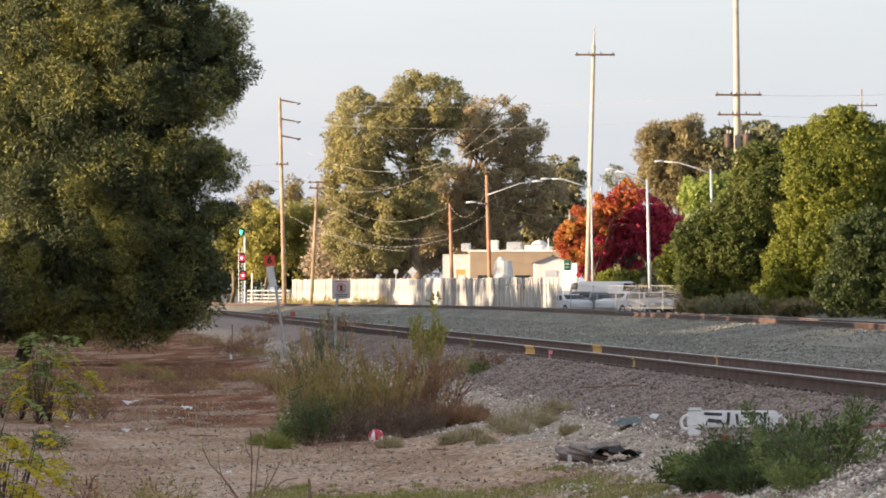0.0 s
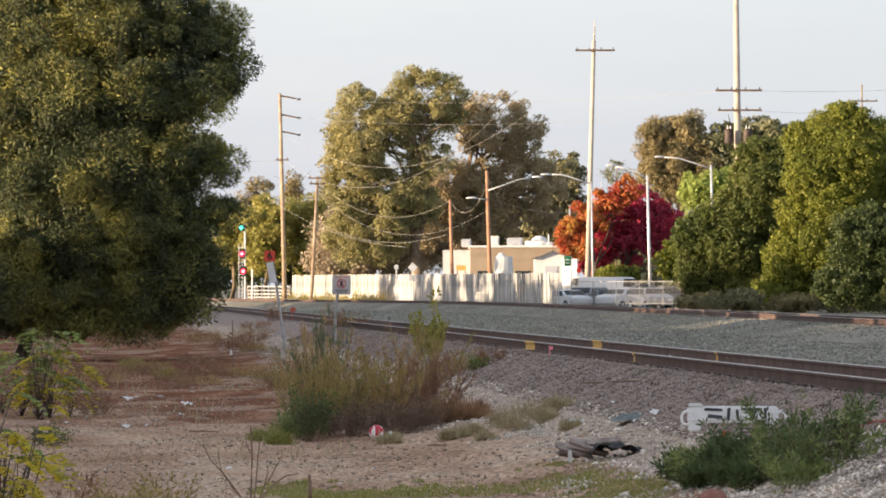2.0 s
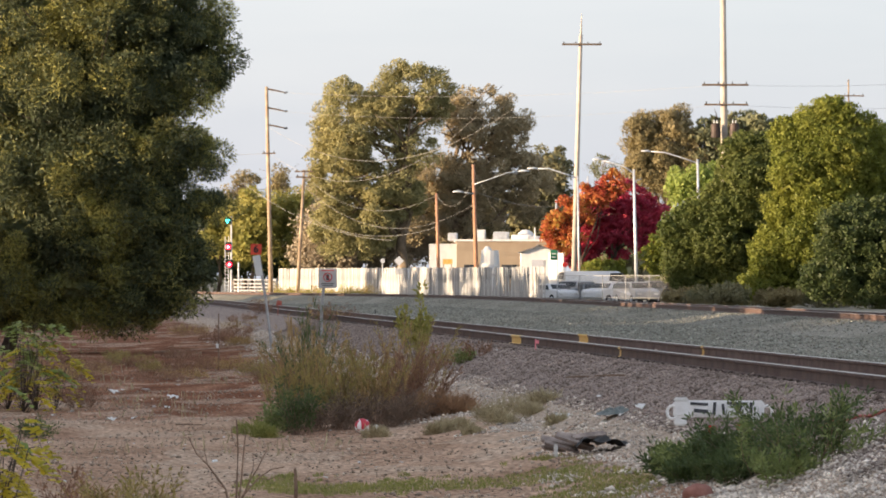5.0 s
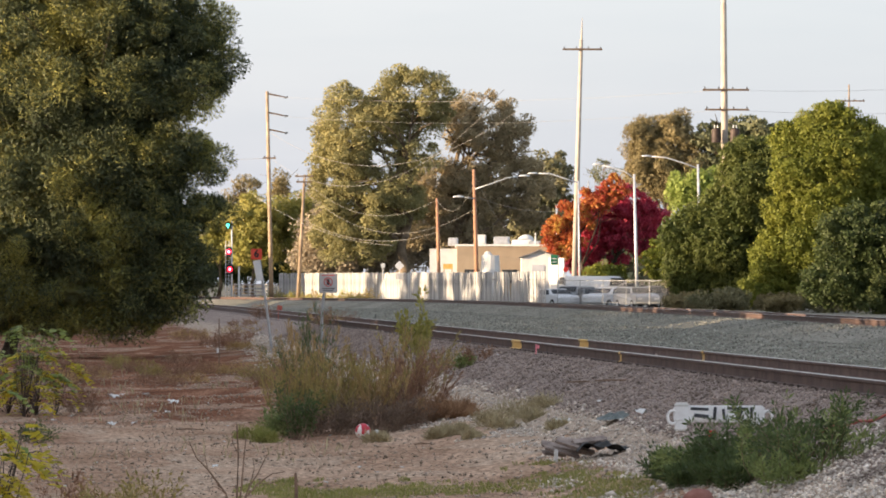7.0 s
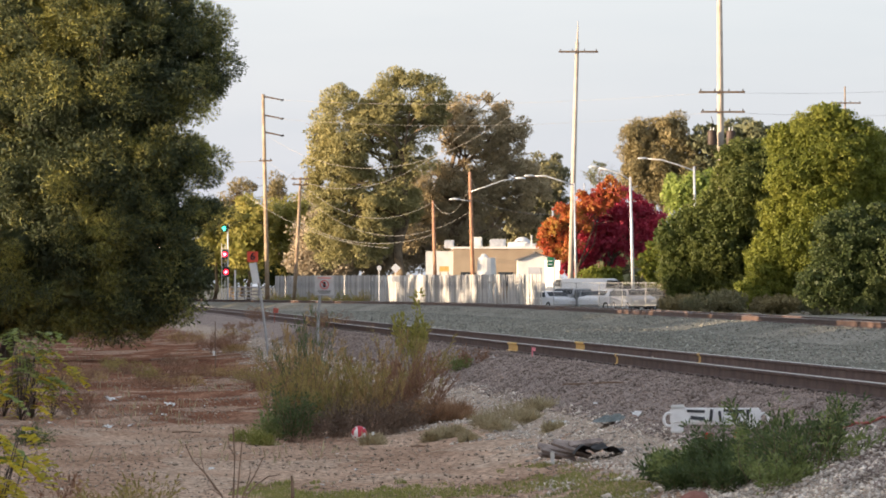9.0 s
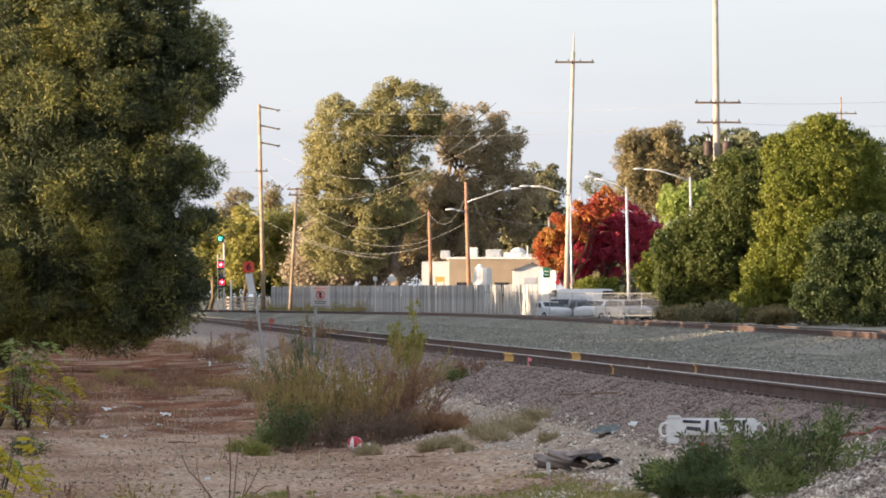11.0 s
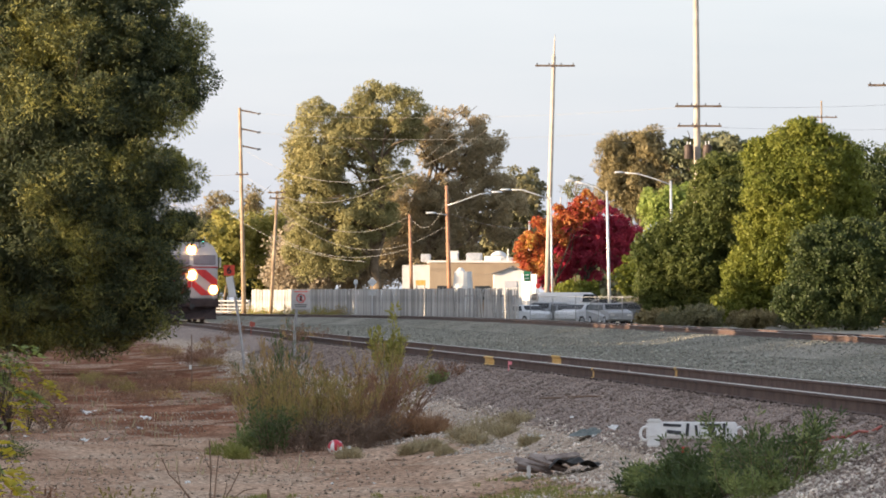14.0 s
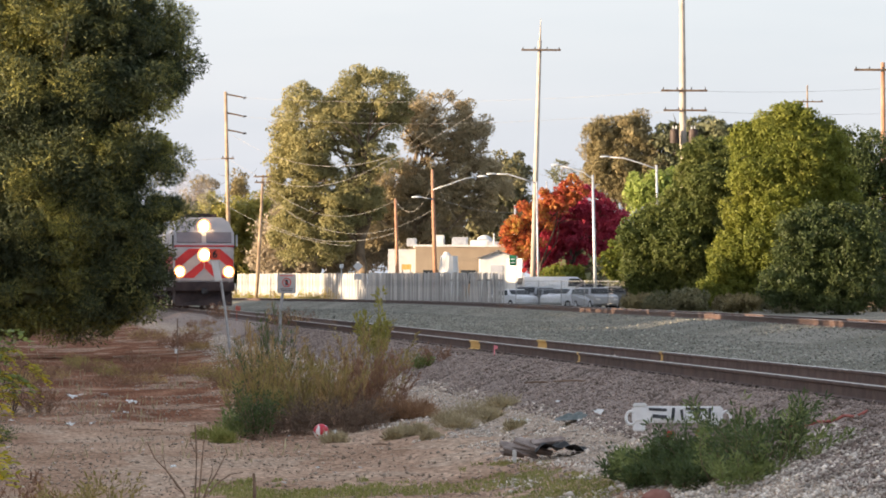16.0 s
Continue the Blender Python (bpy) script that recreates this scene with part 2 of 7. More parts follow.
def ground():
    ys = list(np.concatenate([np.arange(-60, 40, 12), np.arange(40, 100, 0.5), np.arange(100, 220, 1.5),
                              np.arange(220, 460, 4), np.arange(460, 720, 20), [900, 1300, 2000, 3000, 4500]]))
    ss = list(np.concatenate([[-4000, -1500, -500, -200, -110, -60, -40], np.arange(-32, -2, 0.8), np.arange(-2, 9, 0.2), np.arange(9, 24, 0.8),
                              [26, 32, 40, 60, 110, 200, 500, 1500, 4000]]))
    v = []
    for y in ys:
        tx = track_x(min(y, 700)) 
        for s in ss:
            x = tx - s
            v.append((x, y, ground_z(x, min(float(y), 699.0))))
    w = len(ss)
    i, j = np.meshgrid(np.arange(len(ys) - 1), np.arange(w - 1), indexing="ij")
    a = (i * w + j).ravel()
    f = np.stack([a + 1, a, a + w, a + w + 1], 1)
    m, n, l, p = nodes_of("dirt_and_ballast")
    tc = n.new("ShaderNodeTexCoord")

    def noi(scale, detail=5, stretch=None):
        t = n.new("ShaderNodeTexNoise")
        t.inputs["Scale"].default_value, t.inputs["Detail"].default_value = scale, detail
        if stretch:
            mpg = n.new("ShaderNodeMapping")
            mpg.inputs["Scale"].default_value = stretch
            l.new(tc.outputs["Object"], mpg.inputs["Vector"])
            l.new(mpg.outputs[0], t.inputs["Vector"])
        else:
            l.new(tc.outputs["Object"], t.inputs["Vector"])
        return t.outputs["Fac"]

    def ramp(src, stops):
        r = n.new("ShaderNodeValToRGB")
        els = r.color_ramp.elements
        els[0].position, els[0].color = stops[0][0], (*stops[0][1], 1)
        els[1].position, els[1].color = stops[-1][0], (*stops[-1][1], 1)
        for q, col in stops[1:-1]:
            els.new(q).color = (*col, 1)
        l.new(src, r.inputs[0])
        return r.outputs[0]

    def mixc(fac, a, b):
        x = n.new("ShaderNodeMix")
        x.data_type = "RGBA"
        l.new(fac, x.inputs[0])
        l.new(a, x.inputs[6])
        l.new(b, x.inputs[7])
        return x.outputs[2]

    def math2(op, a, b):
        x = n.new("ShaderNodeMath")
        x.operation = op
        for k, q in ((0, a), (1, b)):
            if isinstance(q, (int, float)):
                x.inputs[k].default_value = q
            else:
                l.new(q, x.inputs[k])
        return x.outputs[0]

    # metres from the main track, towards the dirt
    dot = n.new("ShaderNodeVectorMath")
    dot.operation = "DOT_PRODUCT"
    l.new(tc.outputs["Object"], dot.inputs[0])
    dot.inputs[1].default_value = (-1.0, -0.0748, 0)
    s = math2("ADD", dot.outputs["Value"], 10.0)
    wob = math2("MULTIPLY", math2("SUBTRACT", noi(0.55, 6), 0.5), 3.4)
    sw = math2("ADD", s, wob)
    dirt = ramp(noi(0.6, 8, (1.0, 0.35, 1)), [(0.28, (0.272, 0.171, 0.113)), (0.45, (0.376, 0.248, 0.171)), (0.6, (0.453, 0.312, 0.220)), (0.75, (0.525, 0.378, 0.275))])
    # darker reddish ground over the lot from about 80 m on, with a ragged edge
    red_dirt = ramp(noi(1.1, 8, (1.0, 0.3, 1)), [(0.3, (0.125, 0.054, 0.033)), (0.5, (0.198, 0.090, 0.055)), (0.7, (0.324, 0.172, 0.109))])
    sepy = n.new("ShaderNodeSeparateXYZ")
    l.new(tc.outputs["Object"], sepy.inputs[0])
    ragged = math2("MULTIPLY", math2("SUBTRACT", noi(0.35, 7, (1.0, 0.25, 1)), 0.5), 60.0)
    away = math2("ADD", sepy.outputs[1], ragged)
    m1 = n.new("ShaderNodeMapRange")
    m1.inputs["From Min"].default_value, m1.inputs["From Max"].default_value = 78.0, 96.0
    m1.inputs["To Max"].default_value = 0.95
    l.new(away, m1.inputs[0])
    dirt = mixc(m1.outputs[0], dirt, red_dirt)
    pebble = ramp(noi(9, 4), [(0.35, (0.259, 0.189, 0.138)), (0.5, (0.516, 0.395, 0.288)), (0.72, (0.777, 0.713, 0.599))])
    dirt = mixc(math2("MULTIPLY", math2("GREATER_THAN", noi(0.5, 7, (1, 0.4, 1)), 0.55), 0.35), dirt, pebble)
    grit = ramp(noi(12.0, 9, (1, 0.7, 1)), [(0.36, (0.48, 0.46, 0.44)), (0.5, (1.0, 1.0, 1.0)), (0.64, (1.5, 1.48, 1.45))])
    mg = n.new("ShaderNodeMix")
    mg.data_type, mg.blend_type = "RGBA", "MULTIPLY"
    mg.inputs[0].default_value = 1.0
    l.new(dirt, mg.inputs[6])
    l.new(grit, mg.inputs[7])
    dirt = mg.outputs[2]
    grav = ramp(noi(14, 5), [(0.3, (0.209, 0.156, 0.116)), (0.5, (0.418, 0.329, 0.256)), (0.7, (0.683, 0.568, 0.455))])
    dark = ramp(noi(14, 5), [(0.3, (0.135, 0.106, 0.090)), (0.5, (0.300, 0.240, 0.206)), (0.72, (0.520, 0.426, 0.370))])
    blue = ramp(noi(12, 5), [(0.3, (0.100, 0.098, 0.078)), (0.5, (0.203, 0.192, 0.155)), (0.72, (0.350, 0.328, 0.264))])
    # paler and browner strips that lie across the ballast between the tracks
    strip = ramp(noi(0.22, 4, (1, 0.5, 1)), [(0.4, (0.000, 0.000, 0.000)), (0.62, (1, 1, 1))])
    brown = ramp(noi(12, 5), [(0.3, (0.395, 0.333, 0.274)), (0.5, (0.758, 0.653, 0.546)), (0.72, (0.850, 0.850, 0.850))])
    blue = mixc(math2("MULTIPLY", strip, 0.16), blue, brown)
    col = mixc(math2("LESS_THAN", sw, 3.4), dirt, grav)
    col = mixc(math2("LESS_THAN", math2("ADD", s, math2("MULTIPLY", wob, 0.35)), 2.5), col, dark)
    col = mixc(math2("LESS_THAN", math2("ADD", s, math2("MULTIPLY", wob, 0.12)), -1.35), col, blue)
    l.new(col, p.inputs["Base Color"])
    p.inputs["Roughness"].default_value, p.inputs["Specular IOR Level"].default_value = 1.0, 0.0
    bp = n.new("ShaderNodeBump")
    bp.inputs["Strength"].default_value, bp.inputs["Distance"].default_value = 0.9, 0.05
    l.new(noi(9, 6), bp.inputs["Height"])
    l.new(bp.outputs[0], p.inputs["Normal"])
    g = mesh_np("ground", np.array(v), f, m)
    g.data.polygons.foreach_set("use_smooth", [True] * len(g.data.polygons))
    tagged(g, "brown dirt lot and grey ballast beside the railway", "ground", kind="structure")


ground()


# ---- railway ----
RAIL_PROFILE = [(-0.07, -0.18), (0.07, -0.18), (0.07, -0.168), (0.012, -0.150), (0.010, -0.045), (0.037, -0.036), (0.037, -0.004), (0.030, 0.0),
                (-0.030, 0.0), (-0.037, -0.004), (-0.037, -0.036), (-0.010, -0.045), (-0.012, -0.150), (-0.07, -0.168)]


def rail(name, fx, fz, off, y0, y1, step, parent):
    bm = bmesh.new()
    prev = None
    for y in np.arange(y0, y1 + 0.1, step):
        dx = (fx(y + 1) - fx(y - 1)) / 2
        nrm = Vector((1, -dx, 0)).normalized()
        c = Vector((fx(y), y, fz(y))) + nrm * off
        ring = [bm.verts.new(c + nrm * a + Vector((0, 0, b))) for a, b in RAIL_PROFILE]
        if prev:
            for k in range(len(ring)):
                f = bm.faces.new((prev[k], prev[(k + 1) % len(ring)], ring[(k + 1) % len(ring)], ring[k]))
                f.material_index = 1 if k in (6, 7, 8) else 0
        prev = ring
    bmesh.ops.recalc_face_normals(bm, faces=bm.faces)
    return part(name, bm, [M_STEEL, M_RAILTOP], parent)


def tie_mesh():
    bm = bmesh.new()
    box(bm, (0, 0, -0.09), (2.6, 0.23, 0.18), bevel=0.012)
    for s in (-1, 1):
        box(bm, (s * 0.753, 0, 0.006), (0.36, 0.19, 0.014))
        for k in (-0.11, 0.11):
            box(bm, (s * 0.753 + k, 0.05, 0.025), (0.035, 0.03, 0.03))
    me = bpy.data.meshes.new("tie")
    bm.to_mesh(me)
    bm.free()
    me.materials.append(M_TIE)
    return me


def track(name, fx, fz, y0, y1, label, near):
    e = thing(name, label, "railway track", kind="structure")
    for off in (-0.753, 0.753):
        rail("rail", fx, fz, off, y0, y1, 3.0, e)
    me = tie_mesh()
    rest_v, rest_f, y, k = [], [], y0 + 0.3, 0
    vs = np.array([(a, b, c) for a in (-1.3, 1.3) for b in (-0.115, 0.115) for c in (-0.18, 0)])
    polys = [(0, 1, 3, 2), (4, 6, 7, 5), (0, 4, 5, 1), (2, 3, 7, 6), (1, 5, 7, 3)]
    rnd = random.Random(4)
    while y < y1 - 1:
        m = Matrix.Translation((fx(y) + rnd.uniform(-0.04, 0.04), y, fz(y) - 0.195)) @ Matrix.Rotation(math.atan((fx(y - 1) - fx(y + 1)) / 2) + rnd.uniform(-0.015, 0.015), 4, "Z")
        if k < near:
            t = new("tie", me)
            t.matrix_world = m
            t.parent = e
        else:
            base = len(rest_v)
            rest_v += [m @ Vector(v) for v in vs]
            rest_f += [tuple(base + q for q in f) for f in polys]
        k += 1
        y += 0.55
    if rest_v:
        rm = bpy.data.meshes.new("ties")
        rm.from_pydata(rest_v, [], rest_f)
        rm.materials.append(M_TIE)
        o = new("ties", rm)
        o.parent = e
        o["kind"] = "stuff"
    return e


main_track = track("railway_track", track_x, track_z, 20.0, 620.0, "rusty steel main track with creosoted ties on dark ballast", 290)
second_track = track("railway_track", far_x, far_z, 60.0, 560.0, "rusty second track on grey-green ballast, curving away", 0)


def rail_mark(parent, fx, fz, off, y, length, material):
    """A yellow band that follows the rail's section on the side towards the lot."""
    prof = [(-.072, -.162), (-.016, -.146), (-.0145, -.048), (-.041, -.038), (-.041, -.003), (-.031, .003), (.020, .003)]
    bm = bmesh.new()
    prev = None
    for k in range(5):
        q = y + length * (k / 4 - .5)
        nrm = Vector((1, -(fx(q + 1) - fx(q - 1)) / 2, 0)).normalized()
        c = Vector((fx(q), q, fz(q))) + nrm * off
        ring = [bm.verts.new(c + nrm * a + Vector((0, 0, b))) for a, b in prof]
        if prev:
            for j in range(len(ring) - 1):
                bm.faces.new((prev[j], prev[j + 1], ring[j + 1], ring[j]))
        prev = ring
    part("paint_mark", bm, material, parent, "yellow band on the rail")


for off, y, length in ((-.753, 100.4, 2.0), (.753, 102.0, 1.7), (-.753, 82.1, 0.25), (.753, 83.3, 0.3)):
    rail_mark(main_track, track_x, track_z, off, y, length, M_YELLOW)


# ---- trees ----
def leaf_cloud(name, clumps, per, length, width, material, parent, seed, droop=0.2, outward=0.6, label="", fill=0.15):
    """Leaves on the shells of many small clumps; clumps is an array of x, y, z, radius."""
    rng = np.random.default_rng(seed)
    n = len(clumps) * per
    c = np.repeat(clumps, per, axis=0)
    d = rng.normal(size=(n, 3))
    d[:, 2] += 0.25
    d /= np.linalg.norm(d, axis=1)[:, None]
    rad = c[:, 3] * (1.0 - fill - 0.45 * rng.random(n) ** 2 + 2 * fill * rng.random(n))
    pos = c[:, :3] + d * rad[:, None] * np.array([1.0, 1.0, 0.82])
    ax = d * outward * 0.5 + rng.normal(size=(n, 3)) * 0.55
    ax[:, 2] -= droop
    ax /= np.linalg.norm(ax, axis=1)[:, None]
    sd = np.cross(ax, d + rng.normal(size=(n, 3)) * 0.4)
    sd /= np.linalg.norm(sd, axis=1)[:, None] + 1e-9
    L = (length * (0.65 + 0.7 * rng.random(n)))[:, None]
    W = (width * (0.7 + 0.6 * rng.random(n)))[:, None]
    v = np.empty((n, 4, 3))
    v[:, 0] = pos - ax * L * 0.5
    v[:, 1] = pos + sd * W * 0.5 + ax * L * 0.05
    v[:, 2] = pos + ax * L * 0.5
    v[:, 3] = pos - sd * W * 0.5 + ax * L * 0.05
    f = np.arange(n * 4).reshape(n, 4)
    return mesh_np(name, v.reshape(-1, 3), f, material, parent, label)


def clumps_in(blobs, count, size, seed, inner=0.62):
    """Clump centres near the surface of ellipsoids (x, y, z, rx, ry, rz), shared out by their area."""
    rng = np.random.default_rng(seed)
    b = np.array(blobs, float)
    area = (b[:, 3] * b[:, 5]) + 0.2 * b[:, 3] * b[:, 4]
    out = []
    for q, a in zip(b, area / area.sum()):
        k = max(3, int(round(count * a)))
        d = rng.normal(size=(k, 3))
        d /= np.linalg.norm(d, axis=1)[:, None]
        r = (inner + (1 - inner) * rng.random(k) ** 0.6)
        p = q[:3] + d * r[:, None] * q[3:6]
        out.append(np.column_stack([p, size * (0.6 + 0.8 * rng.random(k))]))
    return np.concatenate(out)


def spaced_clumps(blobs, gap, size, seed, tries=9000):
    """Clump centres over the outside of the joined ellipsoids, no two nearer than gap."""
    rng = np.random.default_rng(seed)
    b = np.array(blobs, float)
    out = np.empty((0, 3))
    for _ in range(tries):
        q = b[rng.integers(len(b))]
        d = rng.normal(size=3)
        d /= np.linalg.norm(d)
        p = q[:3] + d * q[3:6] * rng.uniform(.84, 1.05)
        if (((p - b[:, :3]) / b[:, 3:6]) ** 2).sum(1).min() < 0.72:
            continue
        if len(out) and ((out - p) ** 2).sum(1).min() < (gap * rng.uniform(.8, 1.25)) ** 2:
            continue
        out = np.vstack([out, p])
    return np.column_stack([out, size * rng.uniform(.5, 1.45, len(out))])


def blob(x, y, d, w, h, depth=None, push=0.0):
    """An ellipsoid on a bearing, w and h across and up in the same units as the bearing."""
    p = at(x, y, d + push)
    k = d / LENS
    return (p.x, p.y, p.z, w * k, (depth if depth else max(w, h) * 0.8 * k), h * k)


def limbs(bm, base, top, r, blobs, seed, n=10):
    """A trunk that tapers, with limbs to the blobs and forks on them."""
    rnd = random.Random(seed)
    base, top = Vector(base), Vector(top)
    pts = [base.lerp(top, k / 5) + Vector((rnd.uniform(-1, 1), rnd.uniform(-1, 1), 0)) * r * (0.9 if 0 < k < 5 else 0) for k in range(6)]
    tube(bm, pts, [r * (1.25, 0.95, 0.85, 0.72, 0.6, 0.42)[k] for k in range(6)], 9)
    for k in range(n):
        b = blobs[k % len(blobs)]
        s = pts[rnd.randint(2, 5)]
        e = Vector((b[0], b[1], b[2])) + Vector((rnd.uniform(-.6, .6) * b[3], rnd.uniform(-.6, .6) * b[4], rnd.uniform(-.5, .7) * b[5]))
        mid = s.lerp(e, 0.5) + Vector((rnd.uniform(-.1, .1), rnd.uniform(-.1, .1), rnd.uniform(-.12, .1))) * (e - s).length
        tube(bm, [s, s.lerp(mid, .5) + Vector((0, 0, r * 0.3)), mid, mid.lerp(e, .5), e], [r * .42, r * .36, r * .28, r * .2, r * .08], 6)
        for j in range(3):
            q = mid.lerp(e, rnd.random())
            w = (e - s).length * 0.35
            tip = q + Vector((rnd.uniform(-w, w), rnd.uniform(-w, w), rnd.uniform(-w * .3, w)))
            tube(bm, [q, q.lerp(tip, .5) + Vector((0, 0, w * .08)), tip], [r * .17, r * .11, r * .04], 5)


def tree(name, label, blobs, base, r, leaf, bark, count, size, per, length, width, seed, droop=0.2, core=True, outward=0.6, inner=0.62, n_limbs=10, top=None, gap=0.0):
    """blobs: ellipsoids of the crown; base: foot of the trunk."""
    e = thing(name, label, "tree", place=base)
    b = np.array(blobs, float)
    b[:, :3] -= np.array(base)
    bm = bmesh.new()
    t = Vector(top) - Vector(base) if top else Vector((b[:, 0].mean(), b[:, 1].mean(), b[:, 2].mean()))
    limbs(bm, (0, 0, -0.1), t, r, b.tolist(), seed, n_limbs)
    part("trunk", bm, bark, e, smooth=True)
    cl = spaced_clumps(b, gap, size, seed) if gap else clumps_in(b, count, size, seed, inner)
    leaf_cloud("crown", cl, per, length, width, leaf, e, seed + 1, droop, outward)
    if core and gap:
        # the dense dark heart of the crown
        bm = bmesh.new()
        for q in b:
            g = bmesh.ops.create_icosphere(bm, subdivisions=4, radius=1.0)
            for v in g["verts"]:
                k = 0.60 + 0.16 * noise.noise(v.co * 3.0 + Vector(q[:3])) + 0.10 * noise.noise(v.co * 9.0 + Vector(q[:3]))
                v.co = Vector((q[0] + v.co.x * q[3] * k, q[1] + v.co.y * q[4] * k, q[2] + v.co.z * q[5] * k))
        part("inner_mass", bm, leaf, e)
        q = b.copy()
        q[:, 3:6] *= 0.84
        leaf_cloud("inner_foliage", spaced_clumps(q, gap * 1.15, size * 1.15, seed + 2), int(per * 0.5), length * 1.25, width * 1.6, leaf, e, seed + 3, droop, 0.5)
    elif core:
        q = b.copy()
        q[:, 3:6] *= 0.7
        cl = clumps_in(q, max(12, count // 2), size * 1.2, seed + 2, 0.2)
        leaf_cloud("inner_foliage", cl, max(24, per // 3), length * 1.6, width * 2.2, leaf, e, seed + 3, droop, 0.2)
    return e


# bright yellow tone, spread by noise, stands in for sunlit clumps
L_ASH = leafy("olive_leaves_lit_tone", (0.038, 0.054, 0.033), (0.090, 0.106, 0.048), (0.50, 0.455, 0.11), 0.5, 0.30)
# oak green lightened to put distance haze into it
L_OAK = leafy("grey_green_oak_leaves", (0.199, 0.189, 0.084), (0.316, 0.290, 0.129), (0.443, 0.395, 0.174), 0.2, 0.38)
# browner leaves: shade on the great oak's right part put into colour, haze too
L_OAKD = leafy("shade_brown_oak_leaves", (0.247, 0.204, 0.130), (0.388, 0.318, 0.190), (0.517, 0.427, 0.258), 0.2, 0.38)
# understorey leaves made lighter and browner to carry distance haze
L_UNDER = leafy("hazed_brown_green_leaves", (0.275, 0.230, 0.167), (0.406, 0.338, 0.240), (0.536, 0.440, 0.310), 0.3, 0.38)
L_DARK = leafy("dark_green_leaves", (0.036, 0.055, 0.019), (0.070, 0.093, 0.029), (0.115, 0.135, 0.043), 0.3, 0.28)
L_MID = leafy("mid_green_leaves", (0.058, 0.080, 0.021), (0.106, 0.127, 0.032), (0.174, 0.186, 0.048), 0.3, 0.34)
L_GREEN = leafy("green_leaves", (0.098, 0.123, 0.022), (0.186, 0.206, 0.033), (0.299, 0.296, 0.055), 0.3, 0.36)
L_YEL = leafy("yellow_green_leaves", (0.202, 0.210, 0.056), (0.341, 0.315, 0.085), (0.496, 0.420, 0.119), 0.25, 0.35)
L_LIME = leafy("lime_green_leaves", (0.18, 0.24, 0.05), (0.28, 0.34, 0.08), (0.38, 0.42, 0.12), 0.4, 0.4)
# lighter copy of the dark green, distance haze put into the colour
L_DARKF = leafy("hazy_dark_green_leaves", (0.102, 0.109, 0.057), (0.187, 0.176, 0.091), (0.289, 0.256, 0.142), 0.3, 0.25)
L_RED = leafy("crimson_leaves", (0.216, 0.030, 0.051), (0.432, 0.041, 0.084), (0.720, 0.101, 0.128), 0.4, 0.35)
L_ORANGE = leafy("orange_and_red_leaves", (0.368, 0.037, 0.039), (0.534, 0.158, 0.055), (0.570, 0.420, 0.088), 0.5, 0.4)
L_EUC = leafy("tawny_olive_leaves", (0.161, 0.132, 0.063), (0.253, 0.207, 0.098), (0.345, 0.276, 0.138), 0.25, 0.25)
# far green lightened, with distance haze put into it
L_FAR = leafy("hazed_far_leaves", (0.117, 0.126, 0.066), (0.182, 0.186, 0.096), (0.260, 0.252, 0.132), 0.2, 0.2)


